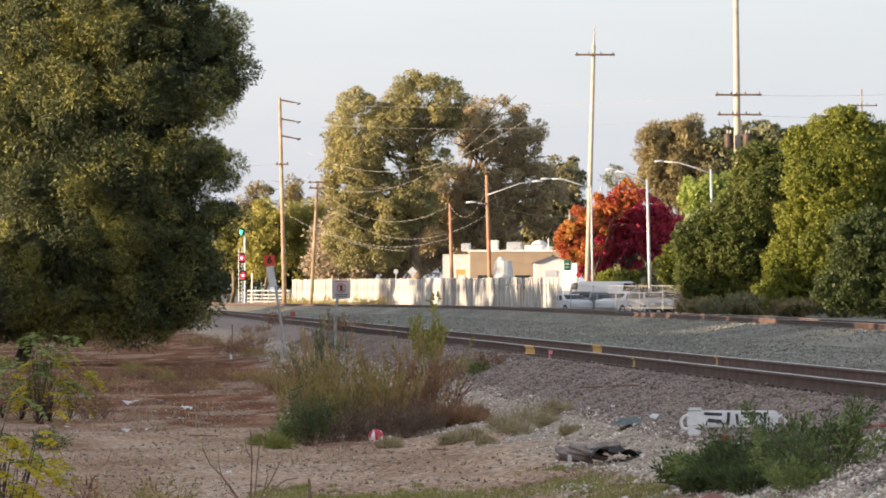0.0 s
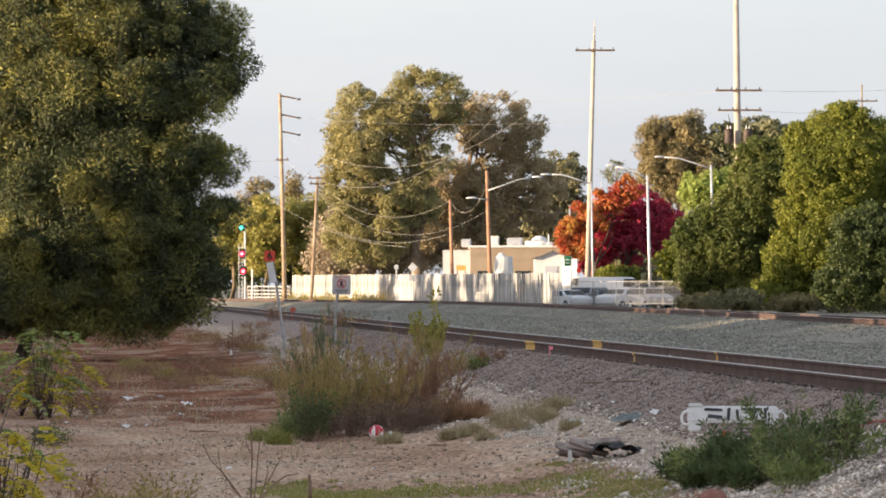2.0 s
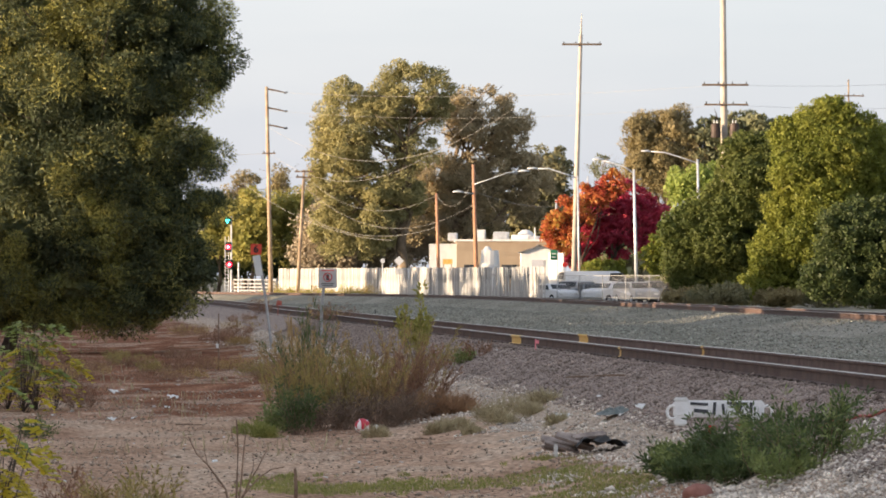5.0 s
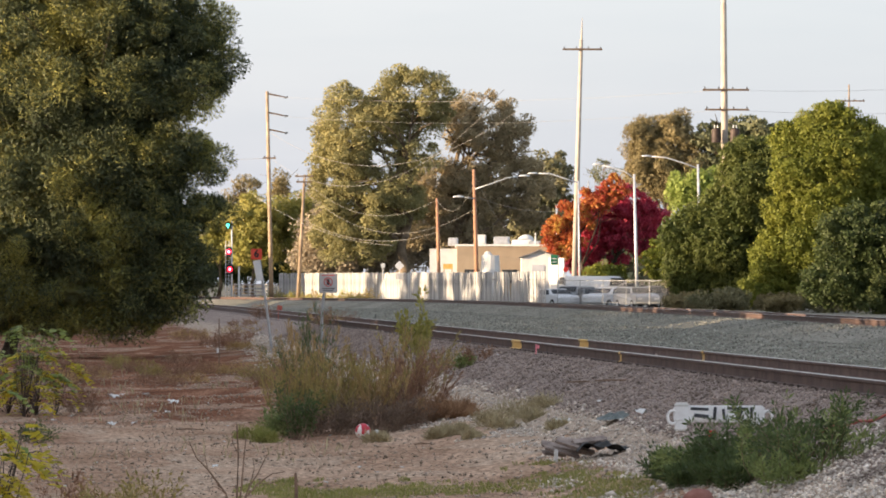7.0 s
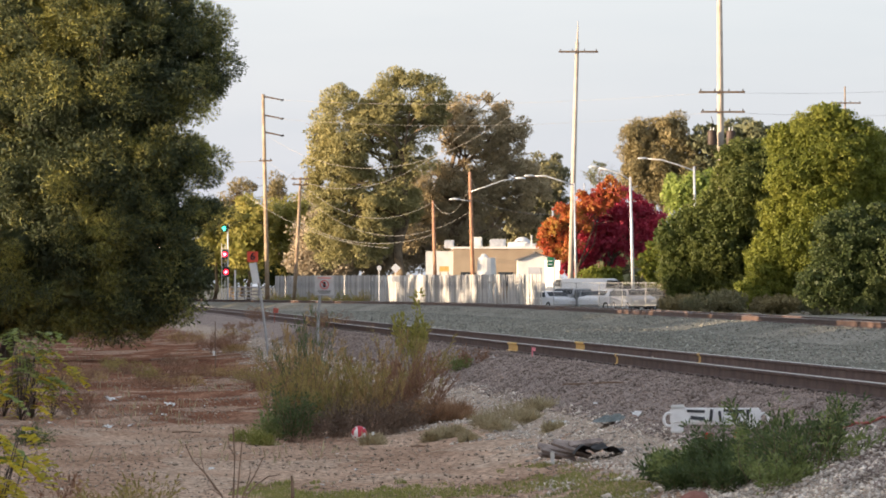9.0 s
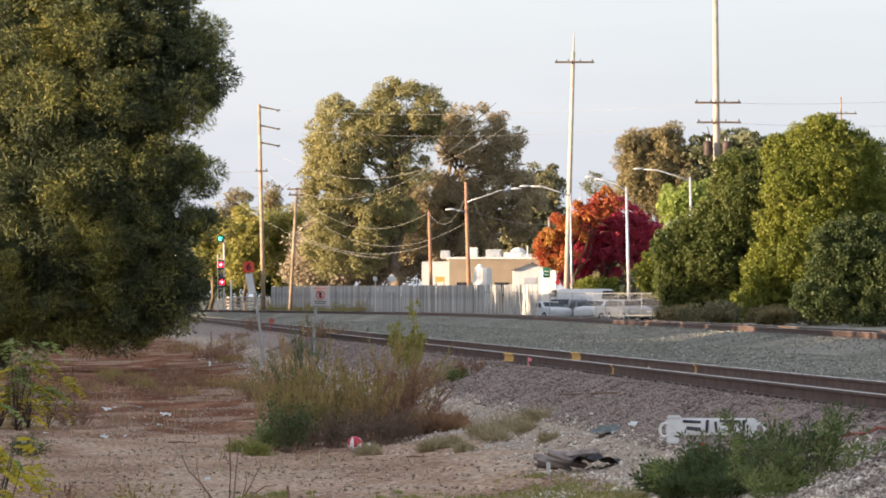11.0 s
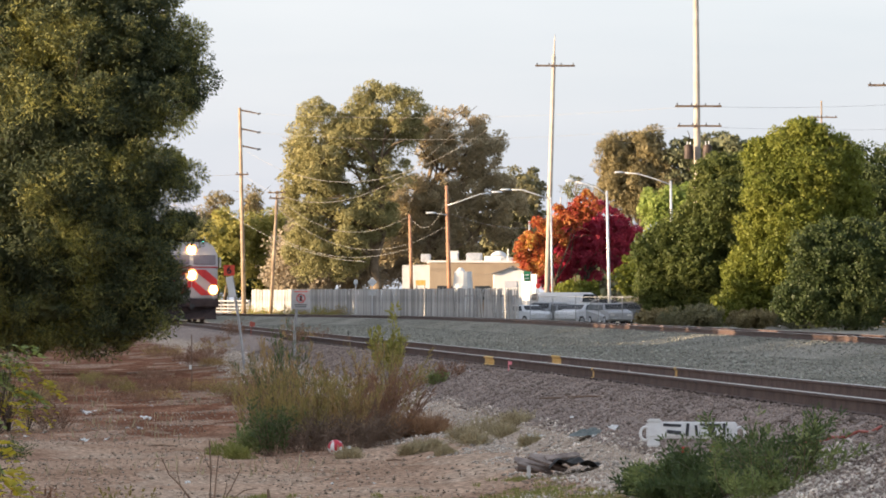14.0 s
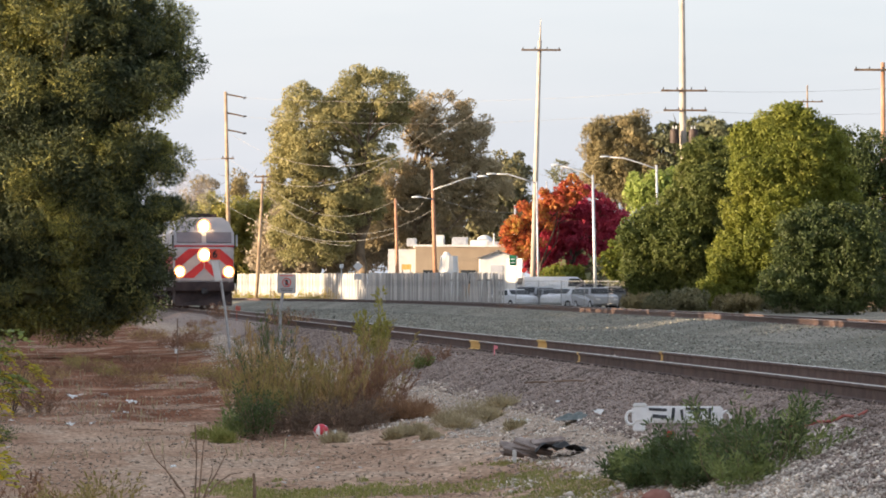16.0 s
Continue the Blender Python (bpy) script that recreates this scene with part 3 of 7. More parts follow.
def trees():
    # the big dark tree over the dirt lot
    d = 159
    bl = []
    for x, y, w, h in ((70, 60, 90, 75), (190, 50, 80, 70), (290, 55, 80, 66), (372, 75, 50, 50), (392, 138, 42, 44), (325, 165, 72, 60), (230, 175, 78, 66), (125, 185, 82, 70), (30, 195, 80, 80),
                       (370, 296, 44, 34), (318, 285, 62, 50), (238, 298, 76, 64), (145, 318, 80, 68), (50, 318, 80, 76), (382, 386, 34, 28), (342, 400, 52, 46), (272, 408, 66, 58), (180, 418, 76, 64), (80, 428, 80, 68),
                       (354, 478, 36, 48), (305, 490, 58, 50), (235, 510, 70, 56), (150, 520, 76, 56), (60, 525, 80, 54), (318, 540, 50, 26), (265, 570, 46, 30), (205, 565, 50, 32), (120, 566, 66, 32), (30, 560, 60, 34),
                       (60, -60, 110, 90), (200, -60, 100, 90), (310, -35, 70, 56), (130, -150, 120, 90)):
        u = max(0.0, 1 - ((x - 190) / 260) ** 2 - ((y - 260) / 420) ** 2)
        bl.append(blob(x, y, d, w, h, push=-3.0 * u ** 0.5))
    for x, y, w, h in ((150, 80, 160, 150), (230, 130, 130, 120), (110, 280, 160, 150), (210, 330, 140, 130), (130, 450, 150, 110), (215, 480, 110, 80)):
        bl.append(blob(x, y, d, w, h, push=1.2))
    tree("tree", "large dense dark olive broadleaf tree with a low crown over dirt", bl, (-13.3, 159, 0.0), 0.2, L_ASH, M_BARK, 420, 0.50, 760, 0.15, 0.032, 11, 0.12, outward=1.5, top=at(90, 330, d), n_limbs=16, gap=0.7)
    # the great oak behind the fence
    d = 480
    bl = [blob(640, 250, d, 58, 90), blob(755, 190, d, 72, 62), blob(700, 215, d, 60, 60), blob(620, 320, d, 45, 80), blob(660, 390, d, 75, 85), blob(720, 370, d, 60, 50), blob(620, 420, d, 45, 60), blob(750, 285, d, 46, 34)]
    tree("oak_tree", "huge spreading grey-green oak with bare inner limbs showing", bl, (at(730, 500, d).x, d, 0.95), 0.55, L_OAK, M_BARKO, 560, 0.78, 190, 0.28, 0.14, 21, 0.25, top=at(750, 300, d), n_limbs=20, core=False, inner=0.45)
    # right part of the great oak as its own tree, shaded by browner leaves
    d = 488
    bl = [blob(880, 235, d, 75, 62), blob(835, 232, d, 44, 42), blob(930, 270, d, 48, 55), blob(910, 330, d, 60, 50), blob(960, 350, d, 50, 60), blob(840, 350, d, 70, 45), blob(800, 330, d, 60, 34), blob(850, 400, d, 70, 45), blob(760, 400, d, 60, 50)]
    tree("oak_tree", "broad right part of the great oak, its shade put into brown-green leaves, with twisted dark limbs", bl, (at(830, 500, d).x, d, 0.95), 0.5, L_OAKD, M_BARKO, 470, 0.74, 150, 0.28, 0.14, 23, 0.25, top=at(825, 320, d), n_limbs=22, core=False, inner=0.4)
    d = 500
    bl = [blob(1000, 330, d, 38, 55), blob(990, 400, d, 60, 60), blob(940, 420, d, 60, 60)]
    tree("oak_tree", "dark rounded oak beside the great oak", bl, (at(985, 500, d).x, d, 0.95), 0.4, L_DARKF, M_BARKO, 120, 0.9, 110, 0.4, 0.2, 31)
    # dark understorey behind the fence and the building
    for i, (x, y, w, h) in enumerate(((610, 440, 60, 62), (700, 430, 70, 70), (790, 400, 75, 95), (870, 410, 70, 90), (590, 405, 45, 60))):
        d = 495 + 4 * i
        tree("tree", "dark shrubby tree in shade behind the fence", [blob(x, y, d, w, h), blob(x - 25, y + 30, d, w * .7, h * .6)], (at(x, 500, d).x, d, 0.95), 0.25, L_UNDER, M_BARKO, 90, 1.0, 100, 0.42, 0.22, 40 + i, n_limbs=6)
    # yellow-green trees by the crossing
    for i, (x, y, w, h, m) in enumerate(((470, 425, 50, 68, L_YEL), (540, 420, 48, 70, L_YEL), (410, 430, 40, 55, L_YEL), (575, 460, 30, 40, L_GREEN), (445, 480, 60, 28, L_DARK), (525, 485, 50, 25, L_DARK))):
        d = 505 + 3 * i
        tree("tree", "yellow-green roadside tree beyond the crossing", [blob(x, y, d, w, h), blob(x + 14, y - 18, d, w * .6, h * .6)], (at(x, 500, d).x, d, 0.95), 0.2, m, M_BARKO, 80, 0.8, 110, 0.38, 0.17, 60 + i, n_limbs=6)
    d = 650
    for i, (x, y, w, h) in enumerate(((458, 350, 26, 24), (440, 380, 30, 40), (520, 345, 18, 30), (580, 345, 14, 36))):
        tree("tree", "sparse hazy tree in the distance", [blob(x, y, d, w, h)], (at(x, 500, d).x, d, 0.95), 0.25, L_EUC, M_BARKO, 34, 0.7, 50, 0.4, 0.16, 70 + i, core=False, inner=0.3)
    # autumn trees by the parked cars
    d = 396
    bl = [blob(990, 425, d, 12, 9), blob(1003, 402, d, 14, 9), blob(1030, 376, d, 16, 9), blob(1062, 356, d, 14, 9), blob(1088, 342, d, 13, 8), blob(1108, 330, d, 10, 9), blob(1015, 420, d, 26, 26), blob(1048, 396, d, 28, 22), blob(1090, 366, d, 22, 18), blob(1020, 452, d, 22, 14), blob(1000, 445, d, 16, 16), blob(1070, 378, d, 18, 16), blob(1118, 348, d, 16, 12), blob(1035, 432, d, 24, 18)]
    tree("maple_tree", "orange and scarlet autumn maple by the car park", bl, (at(1050, 500, d).x, d, 0.95), 0.17, L_ORANGE, M_BARK, 170, 0.40, 90, 0.24, 0.15, 81, n_limbs=14, inner=0.75, core=False)
    d = 399
    bl = [blob(1110, 430, d, 56, 54), blob(1048, 470, d, 44, 26), blob(1140, 395, d, 40, 48), blob(1178, 425, d, 24, 32), blob(1100, 390, d, 46, 30), blob(1135, 350, d, 12, 11), blob(1160, 372, d, 13, 12), blob(1190, 392, d, 13, 10), blob(1172, 385, d, 18, 18), blob(1012, 475, d, 18, 16), blob(1080, 420, d, 40, 34)]
    tree("maple_tree", "deep crimson autumn maple by the car park", bl, (at(1100, 500, d).x, d, 0.95), 0.18, L_RED, M_BARK, 210, 0.42, 100, 0.24, 0.15, 85, n_limbs=14, inner=0.6)
    d = 395
    tree("shrub", "green shrub under the crimson maple", [blob(1190, 470, d, 34, 36), blob(1095, 495, d, 40, 14)], (at(1180, 530, d).x, d, 0.95), 0.1, L_GREEN, M_BARK, 60, 0.4, 110, 0.2, 0.12, 88, n_limbs=5)
    # far trees at the back
    d = 620
    bl = [blob(1160, 260, d, 36, 40), blob(1215, 245, d, 40, 36), blob(1190, 320, d, 60, 50), blob(1250, 320, d, 60, 50)]
    tree("eucalyptus_tree", "tall tawny eucalyptus in the distance", bl, (at(1200, 500, d).x, d, 0.95), 0.5, L_EUC, M_BARKO, 230, 1.0, 190, 0.42, 0.13, 91, n_limbs=12)
    bl = [blob(1290, 260, d, 45, 40), blob(1350, 255, d, 55, 38), blob(1420, 270, d, 60, 45), blob(1330, 330, d, 100, 60)]
    tree("tree", "broad green tree in the distance", bl, (at(1340, 500, d).x, d + 6, 0.95), 0.5, L_FAR, M_BARK, 170, 1.1, 110, 0.5, 0.25, 93, n_limbs=10)
    d = 640
    tree("tree", "bare hazy tree in the distance", [blob(1090, 310, d, 30, 24)], (at(1090, 500, d).x, d, 0.95), 0.12, L_FAR, M_BARKO, 14, 0.6, 40, 0.4, 0.14, 97, core=False, n_limbs=14)
    d = 425
    bl = [blob(1235, 345, d, 40, 28), blob(1285, 335, d, 45, 28), blob(1260, 380, d, 55, 40)]
    tree("tree", "light lime-green tree behind the dark ones", bl, (at(1260, 500, d).x, d, 0.95), 0.2, L_LIME, M_BARKO, 90, 0.6, 110, 0.3, 0.15, 99, n_limbs=6)
    # green trees beside the second track
    d = 305
    bl = [blob(1500, 228, d, 42, 34), blob(1462, 255, d, 46, 40), blob(1425, 262, d, 34, 34), blob(1545, 268, d, 46, 44), blob(1505, 290, d, 60, 50, push=-1), blob(1440, 318, d, 48, 42, push=-1),
          blob(1565, 340, d, 50, 52), blob(1490, 365, d, 62, 48, push=-1.2), blob(1425, 392, d, 44, 42), blob(1470, 440, d, 66, 50, push=-0.6), blob(1410, 470, d, 56, 46), blob(1480, 505, d, 70, 40), blob(1400, 520, d, 60, 30)]
    tree("tree", "tall full green tree catching low sun", bl, (at(1450, 550, d).x, d, 1.0), 0.24, L_GREEN, M_BARK, 300, 0.46, 210, 0.19, 0.09, 101, n_limbs=12, gap=0.6)
    d = 312
    bl = [blob(1385, 282, d, 38, 26), blob(1345, 292, d, 42, 34), blob(1328, 322, d, 30, 28), blob(1362, 335, d, 46, 40, push=-1), blob(1302, 374, d, 36, 32), blob(1335, 392, d, 48, 42, push=-0.8), blob(1262, 415, d, 42, 40), blob(1240, 452, d, 36, 36), blob(1300, 450, d, 52, 42, push=-0.8),
          blob(1365, 455, d, 50, 46), blob(1330, 510, d, 62, 36), blob(1265, 500, d, 40, 34), blob(1222, 425, d, 28, 30), blob(1228, 490, d, 26, 38)]
    tree("tree", "dark green tree with a leaning bare trunk", bl, (at(1203, 552, 312).x, 312, 1.0), 0.2, L_MID, M_BARK, 330, 0.46, 200, 0.19, 0.09, 103, n_limbs=0, top=at(1228, 425, 312.5), gap=0.6)
    d = 288
    bl = [blob(1530, 440, d, 62, 65), blob(1500, 510, d, 65, 50), blob(1600, 440, d, 80, 80), blob(1590, 520, d, 90, 45)]
    tree("tree", "low dark green bushy tree beside the track", bl, (at(1550, 555, d).x, d, 1.0), 0.15, L_DARK, M_BARK, 260, 0.5, 160, 0.18, 0.09, 105, n_limbs=8)
    d = 330
    bl = [blob(1610, 300, d, 75, 62), blob(1660, 340, d, 80, 100), blob(1580, 360, d, 60, 90), blob(1700, 420, d, 90, 100)]
    tree("tree", "darker green tree behind the wooden pole", bl, (at(1640, 550, d).x, d, 1.0), 0.25, L_DARK, M_BARK, 260, 0.6, 140, 0.2, 0.1, 107, n_limbs=10)
    for i, (x, y, w, h) in enumerate(((1300, 540, 60, 18), (1400, 545, 50, 14), (1500, 545, 60, 16), (1230, 545, 30, 10))):
        d = 300 + i
        tree("shrub", "low scrub at the foot of the trees", [blob(x, y, d, w, h)], (at(x, 553, d).x, d, 1.0), 0.05, L_EUC if i % 2 else L_DARKF, M_BARK, 40, 0.35, 110, 0.16, 0.07, 110 + i, n_limbs=4)
    # unseen row added along the lot's far edge, to shade lot and track
    rnd = random.Random(77)
    y = -22.0
    i = 0
    while y < 340:
        x = -46 - 0.05 * y + rnd.uniform(-2, 2)
        h = rnd.uniform(10.0, 10.6) + (-1.6 if 138 < y < 158 else -0.6 if 116 < y < 172 else 0.8 if y < 116 else 2.0 if 212 < y < 305 else 0.0)
        bl = [(x, y, h * .55, 4.5, 6.5, h * .45), (x + 2, y + 3, h * .4, 4, 5, h * .38), (x - 1, y - 3, h * .36, 4, 5, h * .36)]
        tree("tree", "unseen broadleaf tree added left of the view to cast shade", bl, (x, y, 0.0), 0.28, L_ASH, M_BARK, 80, 1.4, 22, 1.2, 1.0, 200 + i, n_limbs=6)
        i += 1
        y += 9.5
    # unseen tall tree, added to shade the right side of the big tree
    tree("tree", "unseen tall broadleaf tree added to shade the big dark tree", [(-51, 135.0, 9.5, 5, 4.6, 7.6), (-50, 134.0, 5, 4.5, 5, 4.5), (-52, 130.5, 9.0, 4.5, 4.5, 7.0)], (-51, 134, 0.0), 0.4, L_ASH, M_BARK, 170, 1.1, 70, 0.8, 0.6, 640, n_limbs=8)
    # more unseen trees, added by the crossing road to shade the board fence
    for k, (x, y) in enumerate(((-64, 328), (-60, 338), (-62, 347), (-64, 355), (-60, 366), (-66, 378))):
        tree("tree", "unseen broadleaf tree added left of the view to cast shade", [(x, y, 7.0, 3.6, 4.2, 5.5), (x + 1, y + 2, 4.5, 3.4, 3.6, 4.0)], (x, y, 0.5), 0.25, L_ASH, M_BARK, 90, 0.9, 70, 0.5, 0.3, 600 + k, n_limbs=6)
    # hedge of distant trees that closes the view behind the lot and the car park
    for k in range(34):
        x = -500 + k * 75 + rnd.uniform(-20, 20)
        if 380 < x < 1010:
            continue
        d = rnd.uniform(690, 730)
        h = rnd.uniform(45, 80)
        tree("tree", "far hazy tree on the skyline", [blob(x, 500 - h * .5, d, 60, h), blob(x + 30, 505, d, 55, 40)], (at(x, 500, d).x, d, 0.9), 0.3, L_FAR, M_BARK, 44, 1.5, 50, 0.9, 0.6, 500 + k, n_limbs=5)
    # hedge low down behind the car park trees
    for k in range(9):
        x = 1262 + k * 56 + rnd.uniform(-12, 12)
        d = 336 + 4 * (k % 3)
        tree("shrub", "dark overgrown hedge behind the green trees", [blob(x, 500, d, 52, 56), blob(x + 20, 470, d, 45, 45)], (at(x, 550, d).x, d, 0.95), 0.1, L_DARKF, M_BARK, 70, 0.8, 70, 0.35, 0.2, 560 + k, n_limbs=5)


trees()


# ---- poles and wires ----
def pole(label, x0, y0, x1, y1, d, r, mat, arms=(), kind_name="utility_pole", cat="utility pole"):
    """Stands from the ground to its top; arms: (bearing height, left, right, thickness)."""
    top, low = at(x0, y0, d), at(x1, y1, d)
    k = (1.0 - top.z) / (low.z - top.z) if abs(low.z - top.z) > 0.1 else 1
    foot = top.lerp(low, k)
    foot.z = ground_z(foot.x, min(foot.y, 600), False) - 0.2
    e = thing(kind_name, label, cat, place=foot)
    bm = bmesh.new()
    tube(bm, [Vector((0, 0, 0)), (top - foot) * 0.5, top - foot], [r * 1.15, r, r * 0.75], 12)
    part("shaft", bm, mat, e, smooth=True)
    for ya, xl, xr, th in arms:
        a, b = at(xl, ya, d - r - 0.08), at(xr, ya, d - r - 0.08)
        bm = bmesh.new()
        box(bm, (a + b) / 2 - foot, ((b - a).length, th, th * 1.2), bevel=0.01)
        part("crossarm", bm, M_ARM, e)
        n = max(2, int((b - a).length / 0.8) + 1)
        for q in range(n):
            p = a.lerp(b, (q + 0.15) / (n - 0.7)) - foot
            bm = bmesh.new()
            rod(bm, p + Vector((0, 0, th * .5)), p + Vector((0, 0, th * .5 + 0.16)), 0.05, 0.035)
            part("insulator", bm, M_DARKM, e)
    return e, foot


def lamp_arm(e, foot, pts, d, r=0.05, head=True):
    """A curved bracket with a cobra-head luminaire at its end."""
    w = [at(x, y, d) - foot for x, y in pts]
    bm = bmesh.new()
    tube(bm, w, r, 7)
    a = part("bracket", bm, M_GALV, e, smooth=True)
    if head:
        bm = bmesh.new()
        dr = (w[-1] - w[-2]).normalized()
        g = bmesh.ops.create_uvsphere(bm, u_segments=12, v_segments=8, radius=1)
        bmesh.ops.scale(bm, vec=(0.42, 0.16, 0.10), verts=g["verts"])
        for v in bm.verts:
            if v.co.z < -0.03:
                v.co.z = -0.05
        bmesh.ops.translate(bm, vec=w[-1] + dr * 0.25, verts=bm.verts)
        part("luminaire", bm, M_GALV, e, smooth=True)


def wire(label, a, b, sag, r=0.018, n=18):
    bm = bmesh.new()
    a, b = Vector(a), Vector(b)
    tube(bm, [a.lerp(b, k / n) - Vector((0, 0, sag * 4 * (k / n) * (1 - k / n))) for k in range(n + 1)], r, 4)
    tagged(part("wire", bm, M_WIRE), label, "wire", "overhead wires")


def poles():
    e, f = pole("tall weathered wooden pole with short side arms", 495, 173, 503, 500, 430, 0.17, M_POLE, [(291, 488, 511, 0.1)])
    for y in (180, 213, 243):
        bm = bmesh.new()
        tube(bm, [at(495, y - 3, 430) - f, at(512, y, 430) - f, at(526, y + 3, 430) - f], [0.085, 0.075, 0.06], 6)
        part("side_arm", bm, M_ARM, e)
        bm = bmesh.new()
        rod(bm, at(526, y + 4, 430) - f, at(532, y + 3, 430) - f, 0.09, 0.07)
        part("insulator", bm, M_DARKM, e)
    pole("leaning wooden utility pole with two crossarms", 562, 320, 553, 480, 425, 0.14, M_POLE, [(323, 545, 577, 0.11), (333, 547, 575, 0.11)])
    pole("short reddish wooden pole by the fence", 796, 361, 800, 490, 380, 0.13, M_POLE_R)
    e, f = pole("wooden pole carrying two street lamps", 861, 310, 867, 492, 376, 0.15, M_POLE_R)
    lamp_arm(e, f, [(862, 362), (850, 360), (840, 359)], 375.6, 0.04)
    lamp_arm(e, f, [(863, 345), (890, 336), (920, 325), (945, 322)], 375.6, 0.045)
    e, f = pole("very tall pale pole with a spike and one crossarm", 1051, 80, 1042, 400, 392, 0.19, M_POLE_P, [(97, 1018, 1088, 0.12)])
    bm = bmesh.new()
    rod(bm, at(1051, 84, 392) - f, at(1052.5, 42, 392) - f, 0.09, 0.018)
    part("spike", bm, M_POLE_P, e)
    e, f = pole("galvanised street lamp pole before the maples", 1046, 330, 1049, 500, 385, 0.07, M_GALV, (), "street_lamp", "street lamp")
    lamp_arm(e, f, [(1045, 333), (1020, 325), (995, 317), (972, 317)], 385, 0.05)
    e, f = pole("white galvanised street lamp by the car park", 1145, 318, 1151, 527, 362, 0.11, M_GALV, (), "street_lamp", "street lamp")
    lamp_arm(e, f, [(1145, 325), (1128, 313), (1105, 306), (1088, 302)], 362, 0.05)
    e, f = pole("galvanised street lamp behind the green trees", 1258, 300, 1262, 480, 420, 0.12, M_GALV, (), "street_lamp", "street lamp")
    lamp_arm(e, f, [(1258, 307), (1230, 297), (1200, 288), (1172, 286)], 420, 0.055)
    pole("slim white post behind the maples", 1064, 330, 1063, 480, 432, 0.09, M_GALV, (), "post", "post")
    pole("slim grey vent pipe", 1008, 372, 1008, 480, 430, 0.1, M_GALV, (), "vent_pipe", "pipe")
    e, f = pole("thick pale wooden pole with two crossarms and transformers", 1302, -60, 1306, 320, 340, 0.23, M_POLE_P, [(168, 1266, 1348, 0.11), (203, 1270, 1348, 0.10)])
    for x in (1290, 1323):
        bm = bmesh.new()
        p = at(x, 248, 339.4) - f
        rod(bm, p - Vector((0, 0, .5)), p + Vector((0, 0, .4)), 0.31, 0.31, 14)
        rod(bm, p + Vector((0, 0, .4)), p + Vector((0, 0, .47)), 0.2, 0.12, 14)
        t = part("transformer", bm, M_CAN, e, "dark brown transformer can")
        for q in (-0.1, 0.1):
            bm = bmesh.new()
            rod(bm, p + Vector((q, 0, .44)), p + Vector((q, 0, .68)), 0.05, 0.03)
            part("bushing", bm, M_GALV, t)
    pole("slender pole top with one crossarm far behind the trees", 1525, 158, 1526, 300, 500, 0.1, M_POLE, [(187, 1500, 1553, 0.1)])
    e, f = pole("brown wooden utility pole with one long crossarm", 1659, 117, 1661, 300, 350, 0.19, M_POLE_R, [(130, 1608, 1710, 0.13)])
    # catenaries
    w = "thin overhead wire hanging between the poles"
    wire(w, at(562, 330, 424), at(796, 364, 379.8), 2.0, 0.013)
    wire(w, at(796, 364, 379.8), at(862, 335, 375.8), 1.4, 0.013)
    wire(w, at(562, 350, 424), at(863, 380, 375.8), 2.6, 0.013)
    wire(w, at(400, 300, 432), at(720, 445, 400), 1.6, 0.013)
    wire(w, at(560, 400, 424), at(800, 420, 379.8), 1.2, 0.013)
    wire(w, at(500, 291, 430), at(900, 190, 360), 4.0, 0.013)
    wire(w, at(500, 245, 430), at(940, 205, 360), 3.4, 0.013)
    wire(w, at(500, 215, 430), at(1303, 203, 340), 0.8, 0.008)
    wire(w, at(500, 182, 430), at(1303, 168, 340), 0.6, 0.008)
    wire(w, at(862, 318, 375), at(930, 430, 405), 0.5, 0.013)
    wire(w, at(1303, 168, 339.5), at(1900, 140, 380), 0.5, 0.008)
    wire(w, at(1303, 203, 339.5), at(1900, 190, 380), 0.5, 0.008)
    wire(w, at(-200, 250, 435), at(500, 291, 430), 1.0, 0.012)
    wire(w, at(870, 360, 376), at(1100, 365, 430), 1.0, 0.013)


poles()


